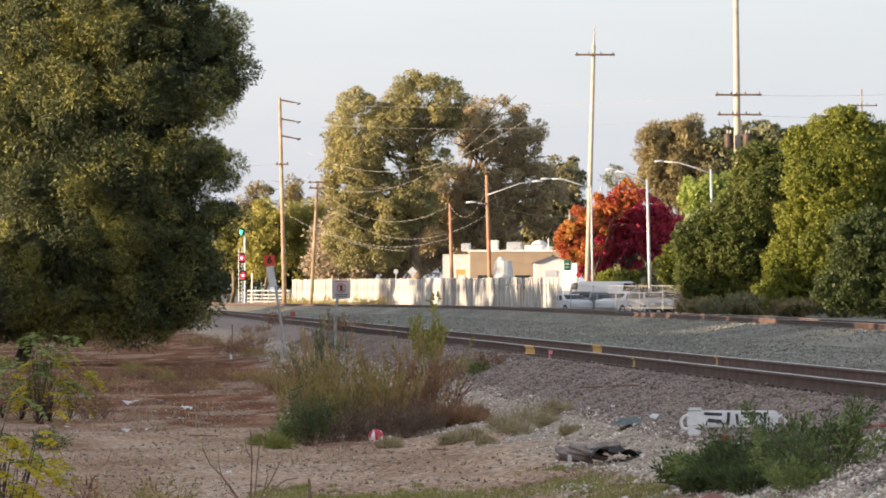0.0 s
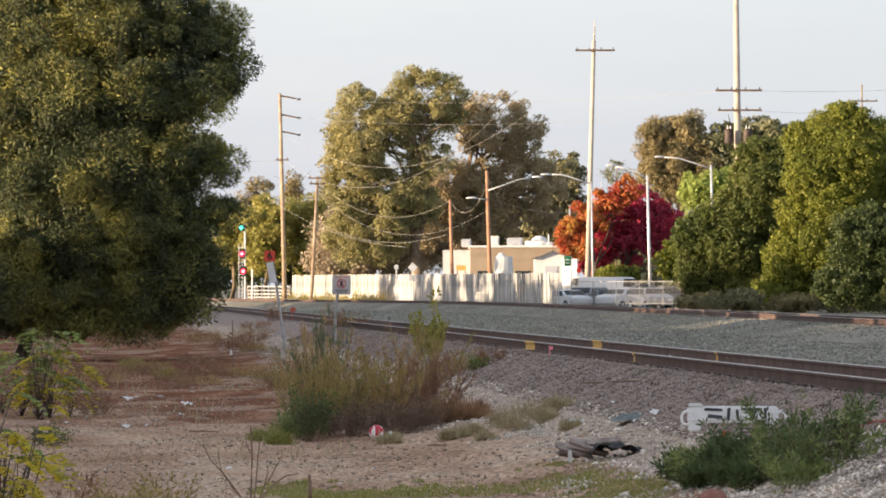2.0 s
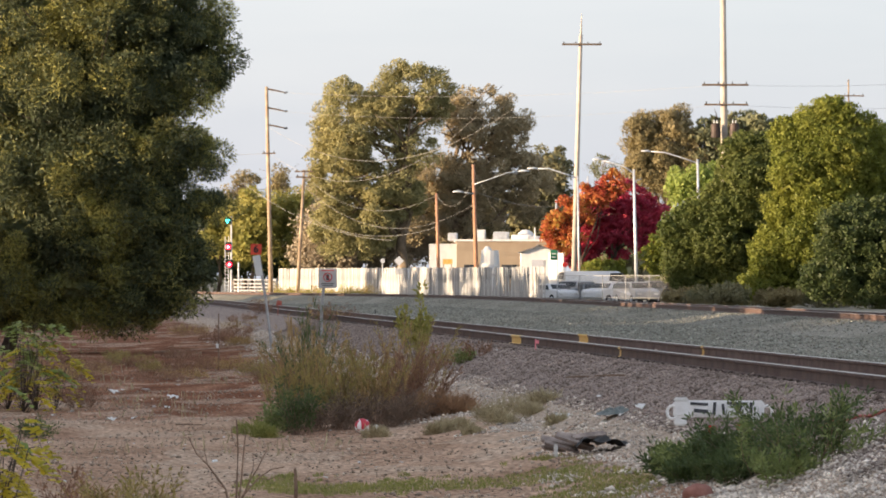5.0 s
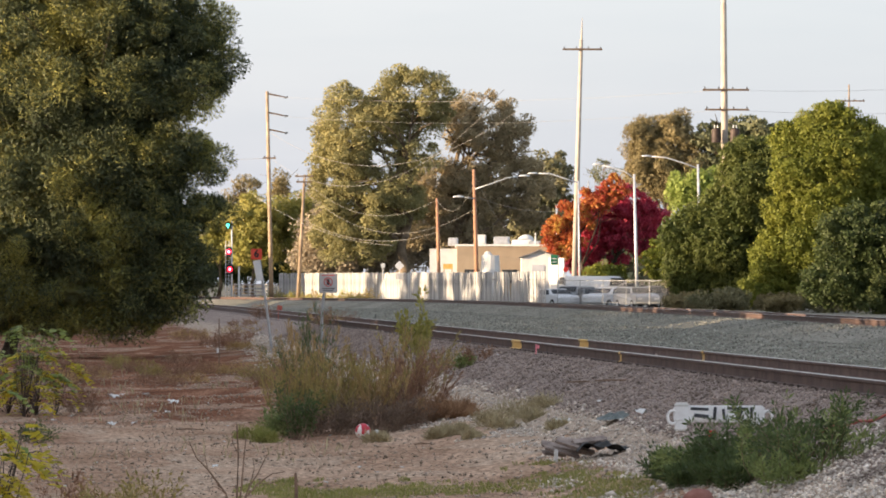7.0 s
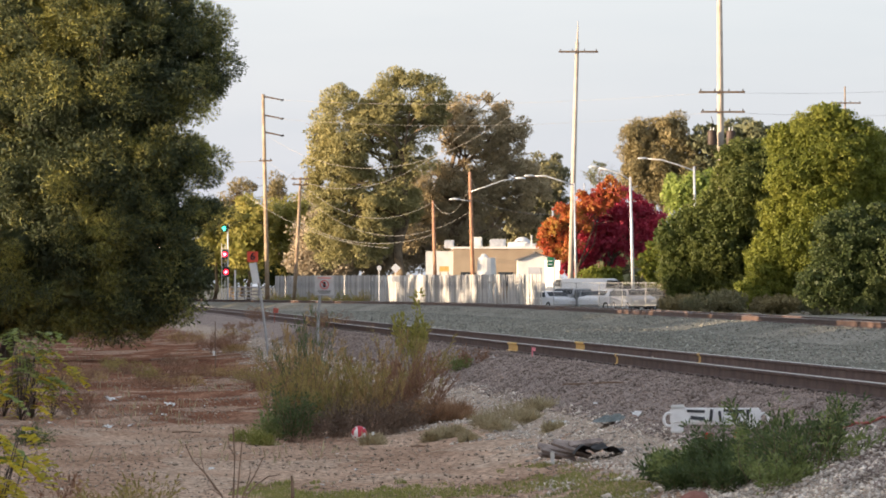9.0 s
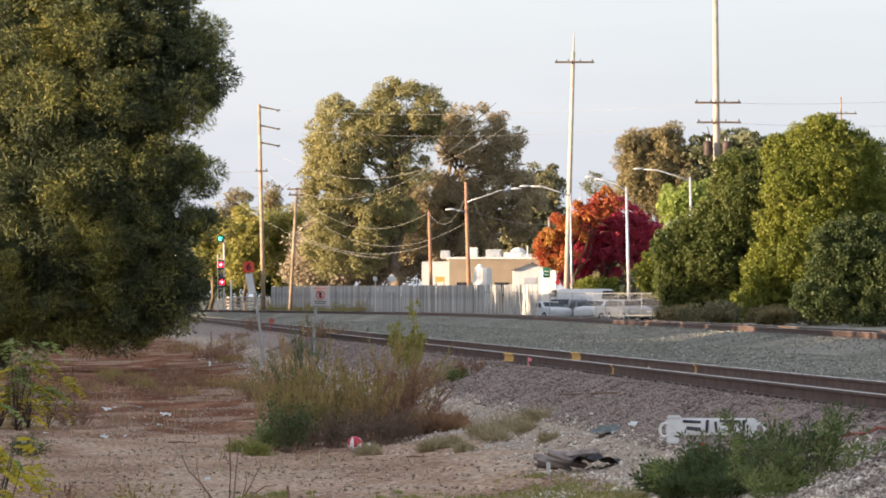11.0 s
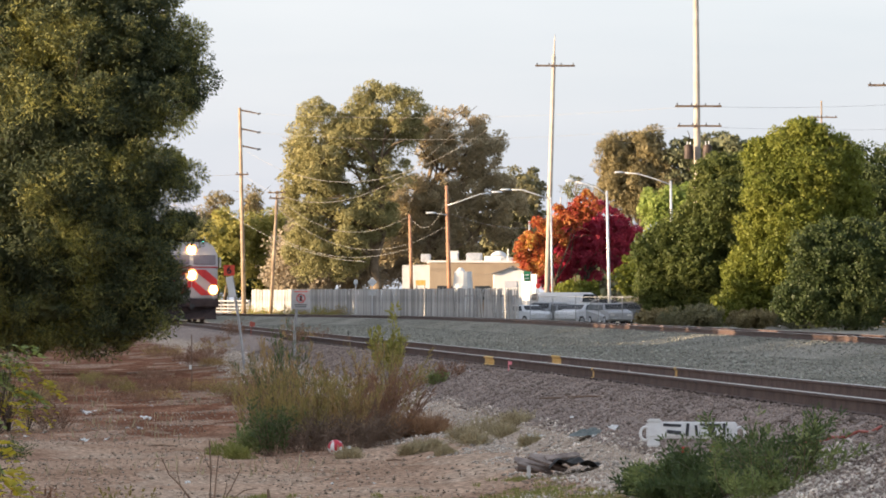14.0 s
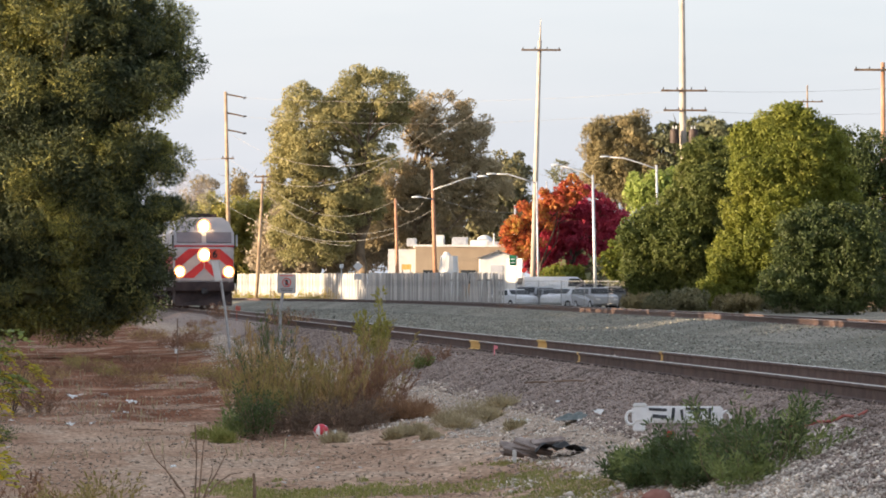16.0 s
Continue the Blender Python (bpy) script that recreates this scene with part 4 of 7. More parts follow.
# ---- buildings, fence, cars beyond the tracks ----
def commercial_building():
    # tan flat-roofed building with a white end wall towards the sun
    o = at(832, 500, 405)
    z0, z1 = 0.9, EYE + (510 - 446) * 405 / LENS
    e = thing("commercial_building", "low tan stucco building with a white end and rooftop units", "building", place=(o.x, o.y, z0))
    w, dp, h = 8.2, 16.0, z1 - z0
    bm = bmesh.new()
    box(bm, (w / 2, dp / 2, h / 2), (w, dp, h))
    part("wall", bm, M_TAN, e)
    bm = bmesh.new()
    box(bm, (w / 2, -0.05, h + 0.08), (w + 0.3, 0.12, 0.16))
    box(bm, (-0.06, dp / 2, h + 0.08), (0.12, dp + 0.2, 0.16))
    box(bm, (w / 2, dp / 2, h + 0.02), (w, dp, 0.05))
    part("roof", bm, M_WHITE, e, "white roof edge")
    bm = bmesh.new()
    box(bm, (-1.1, 8.2, h / 2 - 0.1), (2.2, 15, h - 0.2))
    part("side_wing", bm, M_WHITE, e, "white painted side wing")
    for x, s, hh, m in ((-0.3, 0.8, 0.65, M_GALV), (1.9, 0.9, 0.9, M_WHITE), (3.6, 1.3, 0.75, M_GALV), (5.2, 1.6, 0.5, M_WHITE), (6.2, 1.1, 0.4, M_GALV)):
        bm = bmesh.new()
        box(bm, (x, 3.0, h + hh / 2 + 0.05), (s, 1.2, hh), bevel=0.05)
        box(bm, (x, 2.37, h + hh / 2 + 0.1), (s * .7, 0.06, hh * .6))
        part("rooftop_unit", bm, m, e)
    bm = bmesh.new()
    g = bmesh.ops.create_uvsphere(bm, u_segments=14, v_segments=8, radius=0.8)
    bmesh.ops.delete(bm, geom=[v for v in bm.verts if v.co.z < -0.01], context="VERTS")
    bmesh.ops.translate(bm, vec=(5.6, 4.5, h + 0.2), verts=bm.verts)
    part("roof_ventilator", bm, M_WHITE, e, smooth=True)
    bm = bmesh.new()
    rod(bm, (6.3, 1.5, h), (6.3, 1.5, h + 1.1), 0.06)
    part("vent_pipe", bm, M_WHITE, e)
    for x in (1.2, 4.2, 6.6):
        bm = bmesh.new()
        box(bm, (x, -0.02, h * .45), (1.2, 0.06, 1.1))
        part("window", bm, M_GLASSD, e)


def white_shed():
    o = at(946, 530, 376)
    z0 = 0.95
    e = thing("shed", "small white gabled shed beside the fence", "shed", place=(o.x, o.y, z0))
    w, dp, h, rz = 2.75, 4.0, EYE + (510 - 454) * 376 / LENS - z0, 0.75
    bm = bmesh.new()
    # gable end towards the viewer, one long wall towards the sun
    a = [bm.verts.new(p) for p in ((0, 0, 0), (w, 0, 0), (w, 0, h - 0.5), (w / 2, 0, h), (0, 0, h - 0.5))]
    b = [bm.verts.new((v.co.x, dp, v.co.z)) for v in a]
    bm.faces.new(a)
    bm.faces.new(b[::-1])
    for k in range(5):
        bm.faces.new((a[k], b[k], b[(k + 1) % 5], a[(k + 1) % 5]))
    bmesh.ops.recalc_face_normals(bm, faces=bm.faces)
    part("wall", bm, M_WHITE, e)
    for s in (-1, 1):
        bm = bmesh.new()
        m = Matrix.Translation((w / 2 + s * w / 4, dp / 2, h - 0.2)) @ Matrix.Rotation(s * math.atan2(0.5, w / 2), 4, "Y")
        box(bm, (0, 0, 0), (w / 2 + 0.35, dp + 0.5, 0.08), m)
        part("roof_panel", bm, M_ROOF, e)
    bm = bmesh.new()
    box(bm, (w * .45, -0.03, h * .42), (0.9, 0.06, h * .62), bevel=0.02)
    part("door", bm, surface("grey_blue_door", (0.42, 0.43, 0.47), (0.5, 0.51, 0.55), 2, 0.6), e, "pale grey-blue panel door")
    bm = bmesh.new()
    box(bm, (w * .62, -0.07, h * .4), (0.05, 0.06, 0.12), bevel=0.01)
    part("door_handle", bm, M_DARKM, e)
    # white panel added at an angle to the low sun, as a bright side
    bm = bmesh.new()
    m = Matrix.Translation((w - 0.15, -0.75, h * .42)) @ Matrix.Rotation(radians(-52), 4, "Z")
    box(bm, (0, 0, 0), (1.7, 0.12, h * .84), m, bevel=0.02)
    box(bm, (0, 0, h * .43), (1.8, 0.2, 0.08), m, bevel=0.02)
    part("wing_wall", bm, M_WHITE, e)


def roadside_bits():
    # white tapered tank house beyond the fence
    p = at(891, 500, 388)
    e = thing("water_tank", "white tapered tank house with a small cap", "tank", place=(p.x, p.y, 0.95))
    bm = bmesh.new()
    h = EYE + (510 - 462) * 388 / LENS - 0.95
    bmesh.ops.create_cone(bm, cap_ends=True, segments=14, radius1=0.95, radius2=0.68, depth=h, matrix=Matrix.Translation((0, 0, h / 2)))
    part("drum", bm, M_WHITE, e)
    bm = bmesh.new()
    bmesh.ops.create_cone(bm, cap_ends=True, segments=14, radius1=0.4, radius2=0.15, depth=0.3, matrix=Matrix.Translation((-0.2, 0, h + 0.15)))
    part("cap", bm, M_WHITE, e)
    bm = bmesh.new()
    bmesh.ops.create_cone(bm, segments=14, radius1=0.8, radius2=0.78, depth=0.06, matrix=Matrix.Translation((0, 0, h * .62)))
    part("hoop", bm, M_GALV, e)
    # the back of a diamond sign, and a smaller board
    for x, y, sz, rot, lab in ((730, 481, 0.52, 45, "bare metal back of a diamond road sign on a post"), (701, 481, 0.3, 0, "small white board on a post above the fence")):
        p = at(x, y, 372)
        e = thing("road_sign", lab, "sign", place=(p.x, p.y, 0.9))
        bm = bmesh.new()
        rod(bm, (0, 0.04, 0), (0, 0.04, p.z - 0.9 + 0.2), 0.035)
        part("post", bm, M_GALV, e)
        bm = bmesh.new()
        box(bm, (0, 0, 0), (sz, 0.02, sz), Matrix.Translation((0, 0, p.z - 0.9)) @ Matrix.Rotation(radians(rot), 4, "Y"), bevel=0.008)
        part("plate", bm, M_GALV, e)
        if rot:
            for s in (-.17, .17):
                bm = bmesh.new()
                box(bm, (s, -0.01, p.z - 0.9 - .78), (.24, .02, .44), bevel=.006)
                part("small_plate", bm, M_SIGNW, e)
    p = at(816, 482, 386)
    e = thing("notice_board", "yellow notice board beyond the fence", "sign", place=(p.x, p.y, 0.95))
    bm = bmesh.new()
    box(bm, (0, 0, p.z - 0.95), (0.75, 0.05, 0.4), bevel=0.01)
    part("panel", bm, M_YELLOW, e)
    for s in (-0.3, 0.3):
        bm = bmesh.new()
        rod(bm, (s, 0.05, 0), (s, 0.05, p.z - 0.95), 0.04)
        part("post", bm, M_POLE, e)
    # green street sign on its post, red sign below
    p = at(1004, 470, 372)
    e = thing("street_sign", "small green street sign on a thin post", "sign", place=(p.x, p.y, 0.95))
    bm = bmesh.new()
    rod(bm, (0.3, 0.05, 0), (0.3, 0.05, p.z - 0.6), 0.04)
    part("post", bm, M_GALV, e)
    bm = bmesh.new()
    box(bm, (0, 0, p.z - 0.95), (0.5, 0.03, 0.75), bevel=0.01)
    part("plate", bm, surface("green_sign_paint", (0.02, 0.16, 0.08), (0.03, 0.2, 0.10), 2, 0.5), e)
    for k in (-0.15, 0.1):
        bm = bmesh.new()
        box(bm, (0, -0.02, p.z - 0.95 + k), (0.3, 0.012, 0.07))
        part("lettering_bar", bm, M_WHITE, e)
    p = at(1024, 487, 370)
    e = thing("stop_sign", "small red sign on a white post by the cars", "sign", place=(p.x, p.y, 0.95))
    bm = bmesh.new()
    bmesh.ops.create_cone(bm, cap_ends=True, segments=8, radius1=0.2, radius2=0.2, depth=0.03, matrix=Matrix.Translation((0, 0, p.z - 0.95)) @ Matrix.Rotation(radians(90), 4, "X") @ Matrix.Rotation(radians(22.5), 4, "Z"))
    part("plate", bm, M_RED, e)
    bm = bmesh.new()
    rod(bm, (0, 0.05, 0), (0, 0.05, p.z - 0.95), 0.04)
    part("post", bm, M_WHITE, e)


def board_fence():
    a, b = Vector((at(985, 540, 345).x, 345, 0)), Vector((at(517, 530, 440).x, 440, 0))
    e = thing("board_fence", "tall weathered white board fence along the track", "fence", kind="structure")
    L = (b - a).length
    n = 270
    dr = (b - a).normalized()
    ang = math.atan2(dr.y, dr.x)
    nrm = Vector((dr.y, -dr.x, 0))
    if nrm.x > 0:
        nrm = -nrm
    meshes = []
    for h in (2.19, 2.21, 2.24):
        bm = bmesh.new()
        box(bm, (0, 0, h / 2), (L / n - 0.05, 0.028, h), bevel=0.004)
        me = bpy.data.meshes.new("board")
        bm.to_mesh(me)
        bm.free()
        me.materials.append(M_FENCE)
        meshes.append(me)
    rnd = random.Random(9)
    for k in range(n):
        p = a.lerp(b, (k + 0.5) / n)
        near = max(0.0, 1 - k / 70)
        o = new("board", rnd.choice(meshes))
        o.matrix_world = Matrix.Translation((p.x, p.y, 0.92 + rnd.uniform(-0.015, 0.015))) @ Matrix.Rotation(ang, 4, "Z") @ Matrix.Rotation(rnd.gauss(0, 0.004 + 0.02 * near), 4, "Y") @ Matrix.Rotation(rnd.gauss(0, 0.008 + 0.05 * near), 4, "X")
        o.parent = e
    for z in (1.35, 2.6):
        bm = bmesh.new()
        m = Matrix.Translation((a + b) / 2 - nrm * 0.06 + Vector((0, 0, z))) @ Matrix.Rotation(ang, 4, "Z")
        box(bm, (0, 0, 0), (L, 0.05, 0.1), m)
        part("fence_rail", bm, M_FENCE, e)
    for k in range(0, 41):
        p = a.lerp(b, k / 40) - nrm * 0.13
        bm = bmesh.new()
        box(bm, (p.x, p.y, 2.0), (0.1, 0.1, 2.3), bevel=0.01)
        part("post", bm, M_FENCE, e)


M_CARGLASS = surface("tinted_car_glass", (0.018, 0.020, 0.022), (0.035, 0.038, 0.04), 2, 0.35, 0, 0.0, 20, spec=0.15)


def car(label, x, d, yaw, paint, kind_="car", tall=1.45, long=4.5):
    z0 = ground_z(at(x, 550, d).x, d, False)
    e = thing("parked_car", label, "car", "cars in the car park", place=(at(x, 550, d).x, d, z0))
    w = 0.9
    prof = {"car": [(-.5, .35), (-.5, .62), (-.47, .66), (-.34, .70), (-.2, .98), (.14, 1.0), (.3, .72), (.47, .66), (.5, .58), (.5, .3), (.42, .18), (-.42, .18)],
            "suv": [(-.5, .3), (-.5, .6), (-.48, .68), (-.44, .96), (-.38, 1.0), (.16, 1.0), (.28, .70), (.46, .64), (.5, .56), (.5, .28), (.42, .2), (-.42, .2)],
            "van": [(-.5, .2), (-.5, .96), (-.48, 1.0), (.22, 1.0), (.25, .97), (.34, .56), (.47, .46), (.5, .42), (.5, .2), (.42, .14), (-.42, .14), (-.45, .16)],
            "pickup": [(-.5, .34), (-.5, .60), (-.16, .62), (-.13, .96), (-.1, 1.0), (.12, 1.0), (.24, .68), (.46, .64), (.5, .56), (.5, .28), (.42, .2), (-.42, .2)]}[kind_]
    bm = bmesh.new()
    sides = []
    for s in (-1, 1):
        sides.append([bm.verts.new((px * long, s * w * (1 - 0.22 * max(0, (pz - .66)) / .34), pz * tall)) for px, pz in prof])
    bm.faces.new(sides[0])
    bm.faces.new(sides[1][::-1])
    n = len(prof)
    for k in range(n):
        bm.faces.new((sides[0][k], sides[1][k], sides[1][(k + 1) % n], sides[0][(k + 1) % n]))
    bmesh.ops.recalc_face_normals(bm, faces=bm.faces)
    bmesh.ops.bevel(bm, geom=list(bm.edges), offset=0.05, segments=2, affect="EDGES")
    body = part("body", bm, paint, e, smooth=False)
    top = [p for p in prof if p[1] > .9]
    x0, x1 = min(p[0] for p in top) * long, max(p[0] for p in top) * long
    glass0 = x1 - 0.8 if kind_ == "van" else x0
    for s in (-1, 1):
        bm = bmesh.new()
        vs = [bm.verts.new(v) for v in ((glass0 - .1, s * w * .99, tall * .70), (x1 + .35, s * w * .99, tall * .70), (x1, s * w * .83, tall * .94), (glass0 + .05, s * w * .83, tall * .94))]
        bm.faces.new(vs)
        r = bmesh.ops.extrude_face_region(bm, geom=bm.faces[:])
        bmesh.ops.translate(bm, vec=(0, s * 0.02, 0), verts=[v for v in r["geom"] if isinstance(v, bmesh.types.BMVert)])
        part("side_window", bm, M_CARGLASS, e)
    front, rear = {"car": (.16, .14), "suv": (.12, .06), "van": (.1, .02), "pickup": (.12, .03)}[kind_]
    for xe, run in ((x1, front * long), (x0, -rear * long)):
        xa, xb = xe + run * .18, xe + run * .9
        bm = bmesh.new()
        sg = 1 if xb > xa else -1
        vs = [bm.verts.new(v) for v in ((xa + sg * .04, -w * .74, tall * .95), (xa + sg * .04, w * .74, tall * .95), (xb + sg * .05, w * .86, tall * .75), (xb + sg * .05, -w * .86, tall * .75))]
        bm.faces.new(vs)
        r = bmesh.ops.extrude_face_region(bm, geom=bm.faces[:])
        bmesh.ops.translate(bm, vec=(sg * 0.03, 0, 0.02), verts=[v for v in r["geom"] if isinstance(v, bmesh.types.BMVert)])
        part("windscreen", bm, M_CARGLASS, e)
    for sx in (-.31, .32):
        for s in (-1, 1):
            bm = bmesh.new()
            bmesh.ops.create_cone(bm, cap_ends=True, segments=16, radius1=.33, radius2=.33, depth=.2, matrix=Matrix.Translation((sx * long, s * (w - .08), .33)) @ Matrix.Rotation(radians(90), 4, "X"))
            wh = part("wheel", bm, M_BLACK, e)
            bm = bmesh.new()
            bmesh.ops.create_cone(bm, cap_ends=True, segments=12, radius1=.19, radius2=.17, depth=.03, matrix=Matrix.Translation((sx * long, s * (w + .035), .33)) @ Matrix.Rotation(radians(90), 4, "X"))
            part("rim", bm, M_GALV, wh)
    for s in (-.62, .62):
        bm = bmesh.new()
        box(bm, (long * .5, s, tall * .47), (.06, .34, .14), bevel=.02)
        part("headlight", bm, M_WHITE, e)
        bm = bmesh.new()
        box(bm, (-long * .5, s, tall * .5), (.05, .26, .16), bevel=.02)
        part("tail_light", bm, M_RED, e)
    e.rotation_euler = (0, 0, radians(yaw))
    return e


def fence_papers():
    a, b = Vector((at(985, 540, 345).x, 345, 0)), Vector((at(517, 530, 440).x, 440, 0))
    dr = (b - a).normalized()
    for x, y, w, h in ((690, 500, .34, .32), (685, 517, .3, .36), (707, 499, .3, .3)):
        g = (x - 784.0) / LENS
        k = (a.x - g * a.y) / (g * (b.y - a.y) - (b.x - a.x))
        p = a.lerp(b, k)
        bm = bmesh.new()
        box(bm, (0, 0, 0), (w, .012, h), bevel=.003)
        o = part("paper_notice", bm, M_WHITE)
        o.location = (p.x - dr.y * .05, p.y + dr.x * .05 - .06, EYE - (y - 510) * p.y / LENS)
        o.rotation_euler = (0, 0, math.atan2(dr.y, dr.x))
        tagged(o, "small white paper notice pinned to the board fence", "notice")


def chain_fence():
    e = thing("chain_link_fence", "galvanised chain-link fence before the parked cars", "fence", kind="structure")
    a, b = at(1010, 545, 350), at(1215, 548, 338)
    n = 6
    for k in range(n):
        p = a.lerp(b, k / (n - 1))
        bm = bmesh.new()
        rod(bm, (p.x, p.y, 0.9), (p.x, p.y, 2.6), 0.026)
        part("post", bm, M_POST, e)
    for z in (2.55, 1.05):
        bm = bmesh.new()
        rod(bm, (a.x, a.y, z), (b.x, b.y, z), 0.018)
        part("rail", bm, M_POST, e)
    bm = bmesh.new()
    L = (b - a).length
    m = int(L / 0.24)
    for k in range(-7, m + 1):
        for sg in (1, -1):
            q0, q1 = k * 0.24, k * 0.24 + 1.5
            u0, u1 = max(0, q0) / L, min(L, q1) / L
            if u1 <= u0:
                continue
            z0 = 1.05 + (max(0, q0) - q0)
            z1 = 1.05 + (min(L, q1) - q0)
            if sg < 0:
                z0, z1 = 3.6 - z0, 3.6 - z1
            p0, p1 = a.lerp(b, u0), a.lerp(b, u1)
            tube(bm, [(p0.x, p0.y, z0), (p1.x, p1.y, z1)], 0.004, 3)
    part("mesh", bm, M_POST, e)


commercial_building()
white_shed()
roadside_bits()
board_fence()
fence_papers()
P_SILVER = surface("silver_car_paint", (0.396, 0.403, 0.418), (0.432, 0.439, 0.454), 1, 0.3, 0.15, 0.0)
P_WHITE = surface("white_car_paint", (0.72, 0.72, 0.72), (0.76, 0.76, 0.76), 1, 0.3, 0.0, 0.0)
P_GREY = surface("grey_car_paint", (0.16, 0.165, 0.17), (0.19, 0.195, 0.2), 1, 0.3, 0.3, 0.0)
P_BLACK = surface("black_car_paint", (0.03, 0.03, 0.033), (0.045, 0.045, 0.05), 1, 0.3, 0.1, 0.0)
car("tall white delivery van behind the chain-link fence", 1085, 374, 12, P_WHITE, "van", 2.35, 5.6)
car("white sedan parked beside the shed", 1003, 357, -62, P_WHITE, "car", 1.4, 4.3)
car("silver hatchback parked nose to the fence", 1038, 358, -118, P_SILVER, "suv", 1.6, 4.3)
car("dark grey sedan parked nose to the fence", 1072, 356, -82, P_GREY, "car", 1.42, 4.5)
car("white sedan parked at a slant to the fence", 1104, 354, -128, P_WHITE, "car", 1.5, 4.5)
car("silver wagon parked at the end of the row", 1150, 350, -72, P_SILVER, "suv", 1.55, 4.6)
car("black pickup behind the row of cars", 1140, 368, 8, P_BLACK, "pickup", 1.85, 5.2)
car("dark grey car in the tree shade", 1215, 356, 10, P_GREY, "suv", 1.65, 4.5)
chain_fence()


# ---- signals and signs by the crossing ----
G_RED = glow("red_signal_lens", (1.0, 0.012, 0.03), 1.5)
G_CORE = glow("red_signal_core", (1.0, 0.16, 0.2), 6.0)
G_GREEN = glow("green_signal_lens", (0.04, 0.9, 0.6), 2.5)
G_HEAD = glow("warm_headlamp_lens", (1.0, 0.66, 0.30), 60.0)


def signal_mast():
    d = 447
    p = at(433, 530, d)
    z0 = 1.0
    e = thing("railway_signal", "signal mast with one green and two red lit lamps", "railway signal", place=(p.x, d, z0))
    bm = bmesh.new()
    rod(bm, (0, 0.2, 0), (0, 0.2, at(433, 402, d).z - z0), 0.09, 0.07)
    part("mast", bm, M_GALV, e)
    for x, y, m, lab in ((427, 411, G_GREEN, "lit green lamp"), (428, 457, G_RED, "lit red lamp"), (430, 488, G_RED, "lit red lamp")):
        c = at(x, y, d) - Vector((p.x, d, z0))
        bm = bmesh.new()
        box(bm, c + Vector((0, 0.16, 0)), (0.5, 0.3, 0.9 if m is G_RED else 0.6), bevel=0.05)
        h = part("lamp_housing", bm, M_DARKM, e)
        bm = bmesh.new()
        bmesh.ops.create_uvsphere(bm, u_segments=14, v_segments=8, radius=0.24 if m is G_RED else 0.19, matrix=Matrix.Translation(c))
        part("lens", bm, m, h, lab, smooth=True)
        if m is G_RED:
            bm = bmesh.new()
            bmesh.ops.create_uvsphere(bm, u_segments=10, v_segments=6, radius=0.12, matrix=Matrix.Translation(c - Vector((0, 0.17, 0))))
            part("bulb", bm, G_CORE, h, "bright lamp core", smooth=True)
        bm = bmesh.new()
        r = bmesh.ops.create_cone(bm, segments=14, radius1=0.27, radius2=0.27, depth=0.32, matrix=Matrix.Translation(c - Vector((0, 0.08, 0))) @ Matrix.Rotation(radians(90), 4, "X"))
        bmesh.ops.delete(bm, geom=[v for v in bm.verts if v.co.z < c.z - 0.05], context="VERTS")
        part("visor", bm, M_DARKM, h)
    bm = bmesh.new()
    for z in (2.2, 4.2):
        box(bm, (-0.35, 0.25, z), (0.5, 0.5, 0.05))
    part("platform", bm, M_GALV, e)
    bm = bmesh.new()
    for s in (-0.55, -0.25):
        rod(bm, (s, 0.45, 0), (s, 0.45, 5.0), 0.025)
    for k in range(14):
        rod(bm, (-0.55, 0.45, 0.3 + k * 0.33), (-0.25, 0.45, 0.3 + k * 0.33), 0.017)
    part("ladder", bm, M_GALV, e)


def crossing_gate_fence():
    # darker post grey puts the shade on these rails into the colour
    e = thing("guard_rail_fence", "grey metal guard rails beside the crossing", "fence", kind="structure")
    a, b = at(438, 530, 450), at(512, 530, 444)
    for k in range(7):
        p = a.lerp(b, k / 6)
        bm = bmesh.new()
        box(bm, (p.x, p.y, 1.5), (0.09, 0.09, 1.5), bevel=0.01)
        part("post", bm, M_POST, e)
    for z in (1.2, 1.5, 1.8, 2.15):
        bm = bmesh.new()
        m = Matrix.Translation(((a.x + b.x) / 2, (a.y + b.y) / 2 - 0.07, z)) @ Matrix.Rotation(math.atan2(b.y - a.y, b.x - a.x), 4, "Z")
        box(bm, (0, 0, 0), ((b - a).length, 0.05, 0.11), m, bevel=0.01)
        part("rail", bm, M_POST, e)
    p = at(446, 505, 446)
    q = thing("post", "slim white marker post by the crossing", "post", place=(p.x, p.y, 1.0))
    bm = bmesh.new()
    rod(bm, (0, 0, 0), (0, 0, at(446, 484, 446).z - 1.0), 0.07)
    part("shaft", bm, M_WHITE, q)


def text_part(name, body, size, material, parent, m):
    cu = bpy.data.curves.new(name, "FONT")
    cu.body, cu.size, cu.align_x, cu.align_y, cu.extrude, cu.offset = body, size, "CENTER", "CENTER", 0.004, 0.008
    tmp = bpy.data.objects.new(name, cu)
    scene.collection.objects.link(tmp)
    bpy.context.view_layer.update()
    me = bpy.data.meshes.new_from_object(tmp.evaluated_get(bpy.context.evaluated_depsgraph_get()))
    bpy.data.objects.remove(tmp)
    me.materials.clear()
    me.materials.append(material)
    o = new(name, me)
    o.parent = parent
    o.matrix_basis = m
    return o


